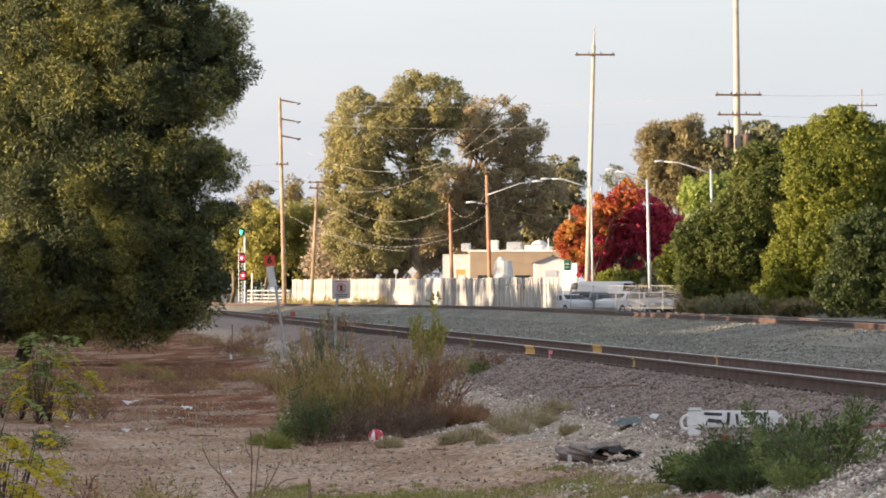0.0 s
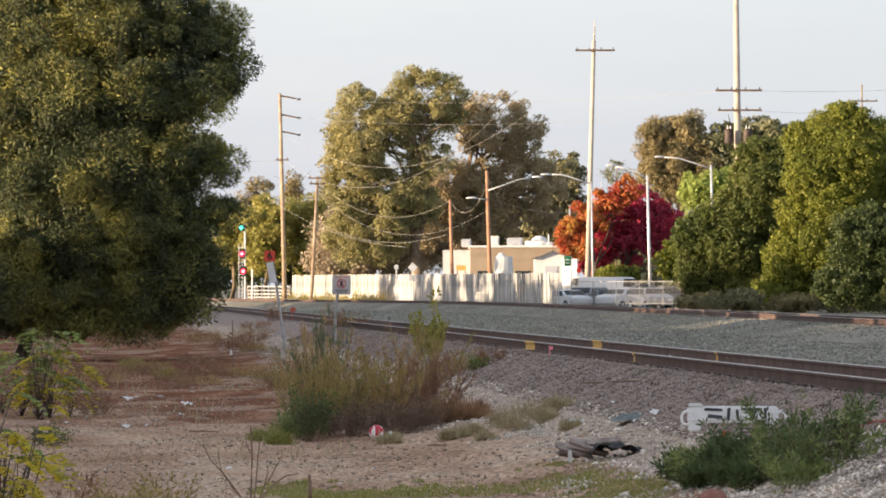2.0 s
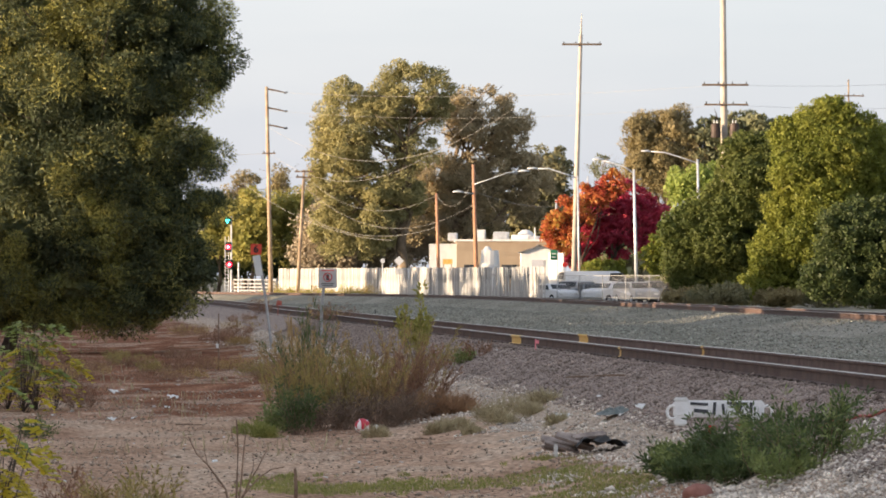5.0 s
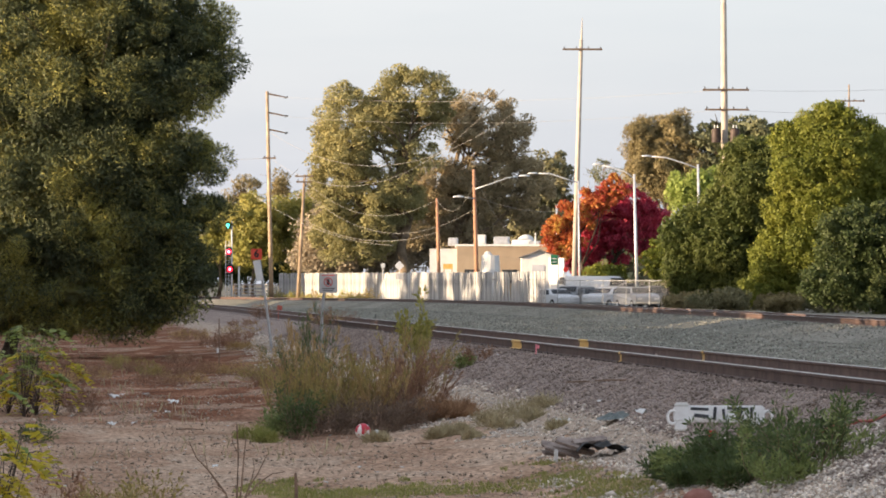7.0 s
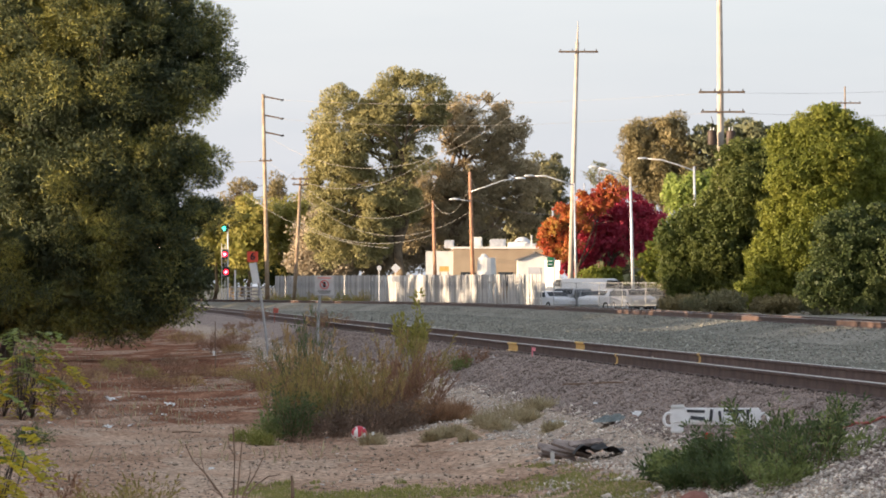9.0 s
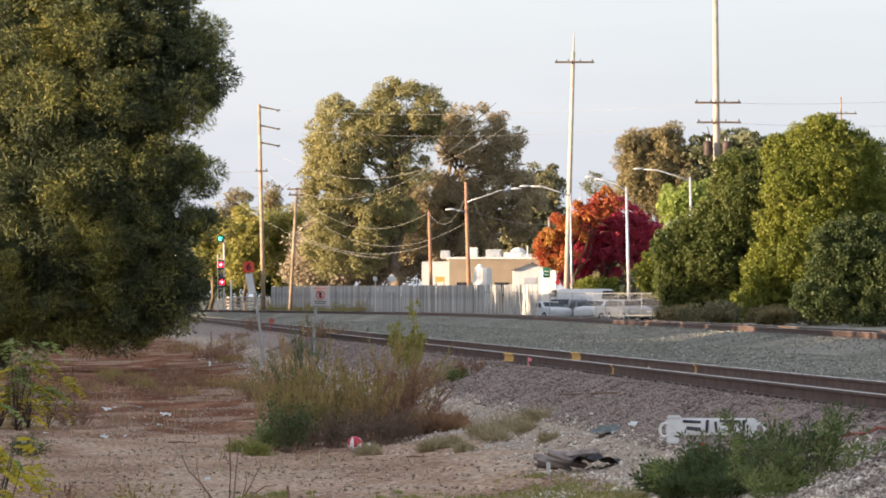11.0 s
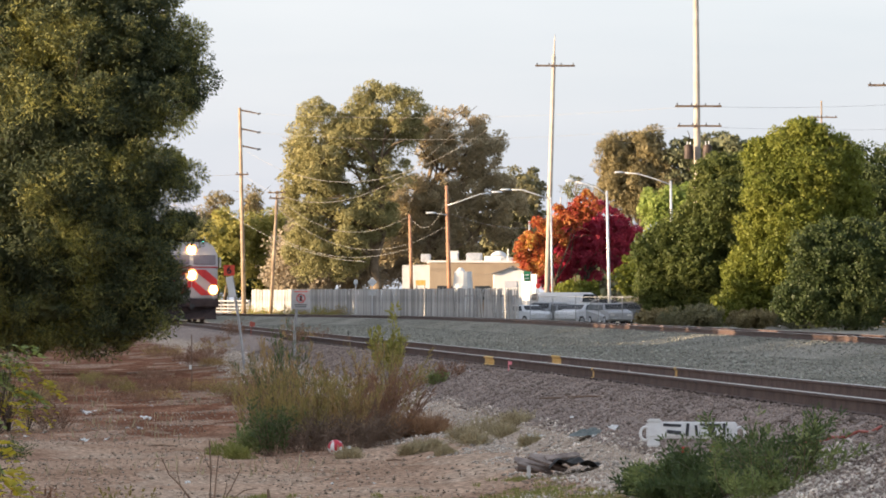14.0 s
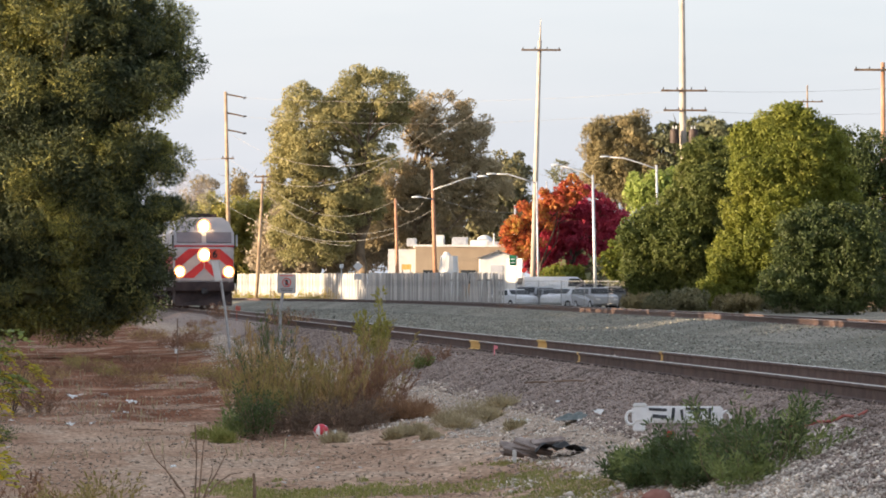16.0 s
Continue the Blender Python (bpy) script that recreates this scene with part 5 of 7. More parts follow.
def speed_sign():
    d = 152
    foot = at(506, 648, d)
    foot.z = ground_z(foot.x, d) - 0.1
    e = thing("track_sign", "leaning post with a red number plate and a white board", "railway sign", place=foot)
    top = at(482, 470, d) - foot
    bm = bmesh.new()
    tube(bm, [(0, 0, 0), top * 0.5 + Vector((0.02, 0, 0)), top], 0.04, 8)
    part("post", bm, M_POST, e)
    lean = math.atan2(top.x, top.z)
    c = at(480, 490, d - 0.08) - foot
    bm = bmesh.new()
    box(bm, (0, 0, 0), (0.21, 0.02, 0.62), Matrix.Translation(c) @ Matrix.Rotation(lean - 0.05, 4, "Y"), bevel=0.008)
    part("board", bm, M_WHITE, e, "blank white board")
    c = at(477, 461, d - 0.12) - foot
    bm = bmesh.new()
    box(bm, (0, 0, 0), (0.33, 0.02, 0.32), Matrix.Translation(c), bevel=0.008)
    pl = part("number_plate", bm, surface("orange_red_sign_paint", (0.72, 0.07, 0.04), (0.82, 0.11, 0.06), 3, 0.5), e, "orange-red number plate")
    text_part("number", "6", 0.30, M_BLACK, pl, Matrix.Translation(c + Vector((0, -0.016, 0))) @ Matrix.Rotation(radians(90), 4, "X"))


def no_trespass_sign():
    d = 140
    foot = at(592, 655, d)
    foot.z = ground_z(foot.x, d) - 0.1
    e = thing("warning_sign", "square white prohibition sign with a red ring on a steel post", "sign", place=foot)
    c = at(604, 512, d) - foot
    bm = bmesh.new()
    tube(bm, [(0, 0, 0), (0.02, 0.03, c.z * .6), (c.x - 0.06, 0.03, c.z + .25)], 0.04, 8)
    part("post", bm, M_POST, e)
    bm = bmesh.new()
    box(bm, c, (0.52, 0.02, 0.54), bevel=0.012)
    pl = part("plate", bm, M_SIGNW, e)
    bm = bmesh.new()
    pts = [(c.x + .115 * math.cos(a), c.y - .016, c.z + .03 + .115 * math.sin(a)) for a in [k * math.pi / 12 for k in range(25)]]
    tube(bm, pts, 0.012, 5)
    rod(bm, (c.x - .08, c.y - .018, c.z + .11), (c.x + .08, c.y - .018, c.z - .05), 0.009)
    part("ring", bm, M_RED, pl)
    bm = bmesh.new()
    box(bm, c + Vector((0, -.014, .03)), (.07, .01, .15), bevel=0.004)
    part("pictogram", bm, M_BLACK, pl)
    for z, w in ((.215, .36), (-.15, .36), (-.20, .3)):
        bm = bmesh.new()
        box(bm, c + Vector((0, -.014, z)), (w, .008, .02))
        part("lettering_bar", bm, M_RED if z > 0 else M_DARKM, pl)


signal_mast()
crossing_gate_fence()
speed_sign()
no_trespass_sign()


# ---- weeds, litter and stones of the lot ----
L_BRUSH = leafy("olive_brush_leaves", (0.241, 0.158, 0.068), (0.407, 0.273, 0.117), (0.611, 0.419, 0.192), 2.5, 0.3)
L_BRUSHG = leafy("green_olive_brush_leaves", (0.188, 0.158, 0.054), (0.337, 0.271, 0.093), (0.516, 0.378, 0.144), 2.5, 0.3)
L_RUST = leafy("rusty_dry_leaves", (0.171, 0.088, 0.055), (0.293, 0.160, 0.097), (0.407, 0.239, 0.156), 2.5, 0.3)
L_DRYB = leafy("dull_brown_dry_stems", (0.10, 0.068, 0.048), (0.185, 0.130, 0.092), (0.29, 0.21, 0.15), 2.5, 0.25)
L_STRAW = leafy("dry_straw", (0.270, 0.216, 0.126), (0.432, 0.360, 0.216), (0.612, 0.522, 0.324), 3, 0.3)
L_BROWNM = leafy("matted_brown_grass", (0.216, 0.118, 0.064), (0.342, 0.198, 0.108), (0.468, 0.288, 0.162), 3, 0.2)
L_SHRUB = leafy("fresh_green_leaves", (0.115, 0.155, 0.050), (0.225, 0.275, 0.092), (0.41, 0.44, 0.17), 3, 0.3)
L_DKSHRUB = leafy("deep_green_leaves", (0.052, 0.082, 0.032), (0.100, 0.140, 0.050), (0.180, 0.215, 0.080), 3, 0.3)
L_GOLD = leafy("golden_yellow_leaves", (0.30, 0.30, 0.040), (0.58, 0.48, 0.045), (0.78, 0.60, 0.060), 3, 0.5)
L_SUMAC = leafy("yellowing_green_leaves", (0.16, 0.22, 0.055), (0.27, 0.33, 0.085), (0.45, 0.46, 0.12), 3, 0.4)
L_GRASS = leafy("short_green_grass", (0.164, 0.189, 0.051), (0.275, 0.283, 0.079), (0.422, 0.377, 0.129), 2, 0.3)


def weed(name, label, x, d, width, height, depth, stems, per, leaf_l, leaf_w, mat, seed, lean=0.25, low=0.15, twig=True, cat="weed", hug=1.0, sink=0.03, z=None):
    """A clump of many leafy stems that rise from one patch of ground."""
    rng = np.random.default_rng(seed)
    cx = (x - 784.0) * d / LENS
    base = Vector((cx, d, (ground_z(cx, d) if z is None else z) - sink))
    e = thing(name, label, cat, place=base)
    bx = rng.uniform(-0.5, 0.5, stems) * width * 0.75
    by = rng.uniform(-0.5, 0.5, stems) * depth
    edge = 1 - 0.45 * (2 * np.abs(bx) / width) ** 2
    hh = height * edge * rng.uniform(0.55, 1.0, stems)
    lx = rng.normal(0, lean, stems) + 0.5 * bx / max(width, .1) * lean * 3
    ly = rng.normal(0, lean, stems)
    b0 = np.column_stack([bx, by, np.zeros(stems)])
    dv = np.column_stack([lx, ly, np.ones(stems)])
    dv /= np.linalg.norm(dv, axis=1)[:, None]
    bend = np.column_stack([rng.normal(0, .12, stems), rng.normal(0, .12, stems), -np.abs(rng.normal(0, .05, stems))])
    n = stems * per
    k = np.repeat(np.arange(stems), per)
    u = low + (1 - low) * rng.random(n) ** 0.8
    pos = b0[k] + dv[k] * (hh[k] * u)[:, None] + bend[k] * (hh[k] * u * u)[:, None]
    rd = rng.normal(size=(n, 3))
    ax = dv[k] * (0.9 * hug) + rd * 0.55
    ax /= np.linalg.norm(ax, axis=1)[:, None]
    sd = np.cross(ax, rng.normal(size=(n, 3)))
    sd /= np.linalg.norm(sd, axis=1)[:, None] + 1e-9
    L = (leaf_l * rng.uniform(.6, 1.3, n))[:, None]
    W = (leaf_w * rng.uniform(.6, 1.3, n))[:, None]
    pos = pos + rd * leaf_l * 0.25 / hug
    v = np.stack([pos, pos + ax * L * .45 + sd * W * .5, pos + ax * L, pos + ax * L * .45 - sd * W * .5], 1).reshape(-1, 3)
    faces = np.arange(n * 4).reshape(n, 4)
    if twig:
        us = np.array([0, .35, .7, 1.0])
        c = b0[:, None] + dv[:, None] * (hh[:, None] * us)[..., None] + bend[:, None] * (hh[:, None] * us * us)[..., None]
        r = 0.006 * (1 - 0.8 * us)[None, :, None, None] * max(0.6, height)
        tri = np.array([[1, 0, 0], [-.5, .87, 0], [-.5, -.87, 0]])
        tv = (c[:, :, None] + tri[None, None] * r).reshape(-1, 3)
        f = np.array([[q * 3 + w, q * 3 + (w + 1) % 3, q * 3 + 3 + (w + 1) % 3, q * 3 + 3 + w] for q in range(3) for w in range(3)])
        f = (f[None] + (np.arange(stems) * 12)[:, None, None]).reshape(-1, 4)
        faces = np.concatenate([faces, f + len(v)])
        v = np.concatenate([v, tv])
    o = mesh_np("foliage", v, faces, mat, e)
    o.data.materials.append(M_TWIG)
    o.data.polygons.foreach_set("material_index", (np.arange(len(faces)) >= n).astype(np.int32))
    return e


def sumac(name, label, x, d, height, fronds, reach, mat, seed):
    """Bare forked stems that carry drooping feathered leaves near their tips."""
    rng = np.random.default_rng(seed)
    cx = (x - 784.0) * d / LENS
    e = thing(name, label, "shrub", place=(cx, d, ground_z(cx, d) - .04))
    bm = bmesh.new()
    quads = []
    for k in range(fronds):
        a = rng.uniform(0, 2 * np.pi)
        out = np.array([np.cos(a), np.sin(a), 0.0])
        hh = height * rng.uniform(.3, .95)
        tip = out * height * rng.uniform(.05, .28) + np.array([0, 0, hh])
        tube(bm, [tuple(tip * .0), tuple(tip * .5 + rng.normal(0, .05, 3)), tuple(tip)], [.007, .006, .004], 4)
        L = reach * rng.uniform(.7, 1.2)
        b = a + rng.uniform(-.7, .7)
        out = np.array([np.cos(b), np.sin(b), 0.0])
        side = np.array([-out[1], out[0], 0.0])
        rise = rng.uniform(.2, .6)
        mid = []
        for q in range(11):
            u = q / 10
            mid.append(tip + out * L * u + np.array([0, 0, L * (rise * u - (rise + .55) * u * u)]))
        tube(bm, [tuple(m) for m in mid[::2]], [.004, .004, .003, .003, .002, .002], 3)
        for q in range(2, 11):
            for s in (-1, 1):
                ln = L * .36 * (1 - .35 * abs(q - 5.5) / 5) * rng.uniform(.8, 1.15)
                ax = side * s * .8 + out * .35 + np.array([0, 0, -.25]) + rng.normal(0, .14, 3)
                ax /= np.linalg.norm(ax)
                w = np.cross(ax, [0, 0, 1.0]) + rng.normal(0, .15, 3)
                w = w / np.linalg.norm(w) * ln * .34
                p = mid[q]
                quads.append((p, p + ax * ln * .4 + w, p + ax * ln, p + ax * ln * .4 - w))
    part("stem", bm, M_TIE, e, smooth=True)
    v = np.array(quads).reshape(-1, 3)
    mesh_np("foliage", v, np.arange(len(v)).reshape(-1, 4), mat, e)
    return e


def blades(name, label, xs, ys, height, width, mat, seed, cat):
    rng = np.random.default_rng(seed)
    n = len(xs)
    b = np.column_stack([xs, ys, [ground_z(float(a), float(q)) - 0.01 for a, q in zip(xs, ys)]])
    ang = rng.uniform(0, 2 * np.pi, n)
    sd = np.column_stack([np.cos(ang), np.sin(ang), np.zeros(n)]) * (width * rng.uniform(.6, 1.4, n))[:, None] * .5
    h = height * rng.uniform(.4, 1.2, n)
    tip = b + np.column_stack([rng.normal(0, .35, n) * h, rng.normal(0, .35, n) * h, h])
    mid = (b + tip) / 2 + np.column_stack([np.zeros(n), np.zeros(n), h * .12])
    v = np.stack([b - sd, b + sd, mid + sd * .8, tip, mid - sd * .8], 1).reshape(-1, 3)
    o = mesh_np(name, v, np.arange(n * 5).reshape(n, 5), mat)
    return tagged(o, label, cat, kind="stuff")


def stones(name, label, pts, size, mat, seed, flat=0.7):
    """Loose angular stones, each a jittered octahedron."""
    rng = np.random.default_rng(seed)
    n = len(pts)
    o = np.array([[1, 0, 0], [-1, 0, 0], [0, 1, 0], [0, -1, 0], [0, 0, 1], [0, 0, -1]], float)
    v = o[None] * rng.uniform(.55, 1.1, (n, 6, 1)) + rng.normal(0, .18, (n, 6, 3))
    a = rng.uniform(0, 2 * np.pi, n)
    c, s = np.cos(a), np.sin(a)
    x, y = v[..., 0].copy(), v[..., 1].copy()
    v[..., 0], v[..., 1] = x * c[:, None] - y * s[:, None], x * s[:, None] + y * c[:, None]
    v[..., 2] *= flat
    v = v * (size * np.exp(rng.normal(0, .4, n)))[:, None, None] * .5 + np.asarray(pts)[:, None]
    f = np.array([[0, 2, 4], [2, 1, 4], [1, 3, 4], [3, 0, 4], [2, 0, 5], [1, 2, 5], [3, 1, 5], [0, 3, 5]])
    f = (f[None] + (np.arange(n) * 6)[:, None, None]).reshape(-1, 3)
    return tagged(mesh_np(name, v.reshape(-1, 3), f, mat), label, "stones", kind="stuff")


def lot_plants():
    # the tall brush around the ball
    b = "tall feathery olive-brown brush on the dirt lot"
    for i, (x, d, w, h, n, m) in enumerate(((520, 79, .35, 1.55, 20, L_BRUSHG), (545, 80.5, .3, 1.75, 20, L_BRUSH), (572, 79, .3, 1.6, 22, L_BRUSHG), (600, 81, .3, 1.8, 24, L_BRUSH), (628, 79, .35, 1.45, 24, L_BRUSHG),
                                            (655, 80.5, .35, 1.75, 26, L_BRUSH), (682, 79.3, .35, 1.55, 26, L_BRUSHG), (712, 81, .4, 1.8, 30, L_BRUSH), (738, 80, .35, 1.65, 26, L_RUST), (700, 78.6, .5, 1.2, 24, L_BRUSH), (610, 78.4, .5, 1.0, 24, L_BRUSHG), (548, 84, .3, 2.35, 20, L_BRUSH), (562, 85, .25, 2.1, 16, L_BRUSH), (740, 82, .4, 2.0, 24, L_BRUSHG))):
        weed("brush", b, x, d, w, h, .5, int(n * .75), 62, 0.10, 0.014, m, 1000 + i, 0.24 if x < 690 else .32, 0.3, hug=2.0)
    weed("brush", "rusty dry brush at the edge of the clump", 760, 81, 0.6, 1.35, 0.8, 40, 64, 0.10, 0.014, L_RUST, 5, 0.34, 0.3, hug=2.0)
    for i, x in enumerate((600, 650, 700, 745)):
        weed("brush", "rusty dry brush at the edge of the clump", x, 77.6 + .3 * (i % 2), .6, 0.72, 0.5, 44, 34, 0.08, 0.012, L_DRYB, 1030 + i, 0.45)
    weed("brush", b, 575, 83, 0.5, 2.1, 0.6, 31, 64, 0.10, 0.014, L_DKSHRUB, 7, 0.14, 0.3, hug=2.0)
    weed("shrub", "small deep green leafy shrub before the dry brush", 556, 76.4, 0.42, 1.0, 0.5, 46, 40, 0.06, 0.024, L_DKSHRUB, 8, 0.2, cat="shrub")
    weed("shrub", "small deep green leafy shrub before the dry brush", 515, 77.5, 0.35, 0.6, 0.4, 36, 34, 0.06, 0.026, L_SHRUB, 9, 0.25, cat="shrub")
    weed("sapling", "thin sapling with yellow-green leaves at the track edge", 757, 97, 0.30, 2.15, 0.3, 12, 70, 0.12, 0.045, L_YEL, 10, 0.17, 0.55, cat="sapling")
    weed("grass_mound", "matted mound of rusty brown grass", 805, 80, 1.15, 0.34, 0.7, 620, 8, 0.16, 0.012, L_BROWNM, 11, 0.6, cat="grass")
    for i, (x, d, w, h) in enumerate(((890, 75, .34, .30), (935, 75.5, .55, .34), (985, 75, .42, .26), (910, 73.5, .4, .2), (965, 73.8, .35, .18), (815, 73.5, .26, .18), (795, 73.2, .16, .16), (690, 74.2, .34, .15),
                                       (470, 77, .45, .22), (495, 75.3, .3, .2), (840, 74, .2, .12), (860, 71.5, .25, .07), (1010, 70, .3, .08))):
        weed("grass_tuft", "dry khaki grass tuft on the dirt", x, d, w, h, w * .8, 130, 7, 0.10, 0.012, L_GRASS if x < 500 else L_STRAW, 20 + i, 0.45, twig=False, cat="grass")
    # the bush over the white board
    for i, (x, d, w, h) in enumerate(((1212, 54.3, .36, .42), (1245, 53.6, .5, .56), (1290, 53.0, .5, .60), (1340, 52.2, .5, .74), (1385, 50.4, .5, .98), (1430, 49.6, .5, 1.1), (1470, 49.0, .4, 1.0), (1508, 48.8, .3, .7), (1250, 52.3, .5, .32), (1345, 50.6, .6, .38), (1420, 48.8, .6, .42), (1310, 51.6, .6, .4))):
        weed("bush", "dense green leafy bush at the foot of the ballast", x, d, w, h, .5, 32 if x < 1380 else 24 if x < 1470 else 12, 62, 0.07, 0.022, L_SHRUB if i in (1, 4, 7, 10) else L_DKSHRUB, 40 + i, 0.58, 0.12, hug=0.8, cat="bush")
    # sumac-like shrubs with golden leaves
    for i, (x, d, h, n, m, r) in enumerate(((66, 91, 1.75, 26, L_SUMAC, .5), (88, 91.5, 1.4, 24, L_GOLD, .42), (122, 92, 1.0, 14, L_GOLD, .4), (38, 92.5, 1.5, 22, L_SUMAC, .48), (5, 94, 1.3, 12, L_GOLD, .45), (70, 90, .95, 12, L_GOLD, .4))):
        sumac("shrub", "sumac shrub turning from green to gold beside the tree", x, d, h, n, r, m, 60 + i)
    weed("shrub", "dark twiggy shrub beside the golden one", 168, 93, .6, .75, .5, 60, 18, 0.05, 0.016, L_RUST, 66, .45, cat="shrub")
    for i, (x, d, h, n, m) in enumerate(((-30, 38, 1.75, 22, L_SUMAC), (-80, 38.5, 1.7, 20, L_SUMAC), (-15, 37.5, 1.5, 44, L_GOLD), (-40, 37, 1.45, 40, L_GOLD), (5, 38.4, 1.25, 34, L_GOLD), (10, 38, .95, 26, L_GOLD))):
        sumac("shrub", "golden sumac shrub with drooping leaves close by", x, d, h, n, 0.28, m, 70 + i)
    # low weeds
    for i, (x, d, w, h, m) in enumerate(((92, 75, .5, .42, L_DKSHRUB), (150, 51, .35, .62, L_RUST), (235, 50, .6, .58, L_BRUSHG), (290, 50.5, .5, .68, L_BRUSHG), (190, 50, .4, .45, L_BRUSH),
                                         (830, 98, .7, .5, L_BRUSHG), (870, 97, .6, .45, L_RUST), (800, 99, .5, .45, L_RUST), (845, 97, .4, .35, L_SHRUB), (620, 118, 1.0, .7, L_DKSHRUB), (560, 122, .9, .8, L_BRUSHG))):
        weed("weed", "low scruffy weed on bare ground", x, d, w, h, w * .8, 26, 20, 0.07, 0.02, m, 80 + i, .5)
    for i in range(22):
        rnd = random.Random(300 + i)
        d = rnd.uniform(112, 150)
        x = rnd.uniform(130, 520)
        weed("weed", "dry reddish scrub on the dirt lot", x, d, rnd.uniform(.6, 1.6), rnd.uniform(.2, .75), .8, 60, 14, 0.08, 0.014, (L_RUST, L_BRUSH, L_RUST, L_BRUSHG)[i % 4], 120 + i, .55)
    for i in range(12):
        rnd = random.Random(400 + i)
        d = rnd.uniform(160, 215)
        x = rnd.uniform(330, 620)
        weed("weed", "dry reddish scrub on the dirt lot", x, d, rnd.uniform(.8, 1.8), rnd.uniform(.3, .9), .8, 50, 14, 0.1, 0.02, (L_RUST, L_BRUSH, L_RUST)[i % 3], 150 + i, .5)
    # weeds at the foot of the board fence
    for i in range(14):
        k = i / 13
        p = Vector((at(985, 540, 345).x, 345, 0)).lerp(Vector((at(517, 530, 440).x, 440, 0)), 0.55 + 0.45 * k) + Vector((-1.0, -1, 0))
        weed("weed", "yellowing weed at the foot of the board fence", 784 + p.x * LENS / p.y, p.y, 1.4, 1.0 if i % 3 else 1.6, .8, 40, 16, 0.16, 0.05, L_YEL if i % 2 else L_BRUSHG, 180 + i, .35)
    # grass along the near edge
    rng = np.random.default_rng(5)
    n = 60000
    ys = rng.uniform(42, 62, n)
    xs = rng.uniform(-2.6, 2.4, n)
    keep = np.array([noise.noise(Vector((a * .8, q * .25, 3))) + 0.10 + .5 * noise.noise(Vector((a * 5, q * 1.6, 7))) - max(0, (q - 57.5)) * .12 - max(0, abs(a - .2) - 1.5) * .4 > 0 for a, q in zip(xs, ys)])
    blades("grass", "thin green grass along the edge of the lot", xs[keep], ys[keep], 0.055, 0.010, L_GRASS, 6, "grass")
    n = 5000
    ys, xs = rng.uniform(60, 170, n), rng.uniform(-14, 0, n)
    keep = np.array([noise.noise(Vector((a * .5, q * .12, 8))) > 0.18 and track_x(q) - a > 5.5 for a, q in zip(xs, ys)])
    blades("dry_grass", "thin dry grass scattered over the dirt", xs[keep], ys[keep], 0.16, 0.02, L_STRAW, 7, "grass")


def bare_twigs():
    e = thing("bare_sapling", "leafless branching sapling on the near edge", "sapling", place=(at(440, 960, 48).x, 48, ground_z(at(440, 960, 48).x, 48) - .05))
    o = e.location.copy()
    for pts, r in ((((440, 975), (444, 880), (446, 815), (443, 762)), .013), (((441, 965), (424, 885), (392, 842), (372, 822), (358, 792)), .013), (((443, 940), (452, 870), (455, 830), (459, 790)), .011), (((445, 925), (466, 872), (480, 850), (497, 815)), .010),
                   (((448, 905), (482, 866), (505, 850), (528, 846)), .009), (((392, 842), (386, 815), (388, 800)), .005), (((466, 872), (474, 842), (472, 822)), .005), (((446, 815), (436, 795), (434, 778)), .005), (((482, 866), (500, 868), (515, 862)), .005), (((424, 885), (405, 872), (396, 874)), .005)):
        bm = bmesh.new()
        tube(bm, [at(x, y, 48) - o for x, y in pts], [r, r * .85, r * .7, r * .55, r * .4][:len(pts)], 6)
        part("branch", bm, M_TWIG, e)
    for x, y0, y1, d, lab, m in ((547, 905, 848, 50, "short bare broken stalk", M_TWIG), (411, 700, 575, 128, "thin dark survey stake", M_TWIG), (688, 600, 567, 175, "thin dark stake by the track", M_DARKM)):
        p = at(x, y0, d)
        p.z = ground_z(p.x, d) - .03
        q = thing("stake", lab, "stake", place=p)
        bm = bmesh.new()
        tube(bm, [(0, 0, 0), at(x, (y0 + y1) / 2, d) - p + Vector((.01, 0, 0)), at(x, y1, d) - p], [.02, .018, .014], 6)
        part("shaft", bm, m, q)
        if x == 411:
            bm = bmesh.new()
            box(bm, at(409, 632, d) - p + Vector((0, -.02, 0)), (.06, .02, .12), bevel=.005)
            part("tag", bm, M_WHITE, q, "small white tag")
    for x, y, d, h, m, lab in ((972, 634, 92, .22, surface("pink_flag", (.75, .22, .26), (.82, .3, .32), 4, .6), "pink survey flag in the ballast"), (516, 572, 196, .6, surface("faded_red_flag", (.42, .10, .07), (.5, .14, .1), 4, .7), "faded orange marker beside the track")):
        p = at(x, y, d)
        p.z = ground_z(p.x, d) - .02
        q = thing("marker_flag", lab, "flag", place=p)
        bm = bmesh.new()
        rod(bm, (0, 0, 0), (0, 0, h), .012)
        part("stem", bm, m, q)
        bm = bmesh.new()
        box(bm, (.02 if d < 100 else .0, 0, h * .8), (.05 if d < 100 else .2, .012, h * .3), Matrix.Rotation(.1, 4, "Y"), bevel=.004)
        part("flag", bm, m, q)


def drop(x, d, lift=0.0):
    px = (x - 784.0) * d / LENS
    return Vector((px, d, ground_z(px, d) + lift))


def ground_on(x, y, lift=0.0):
    """The first spot of ground met on the bearing x, y."""
    d = 40.0
    while d < 130 and (EYE - ground_z((x - 784) * d / LENS, d)) * LENS / d > y - 510:
        d += 0.1
    return drop(x, d, lift)


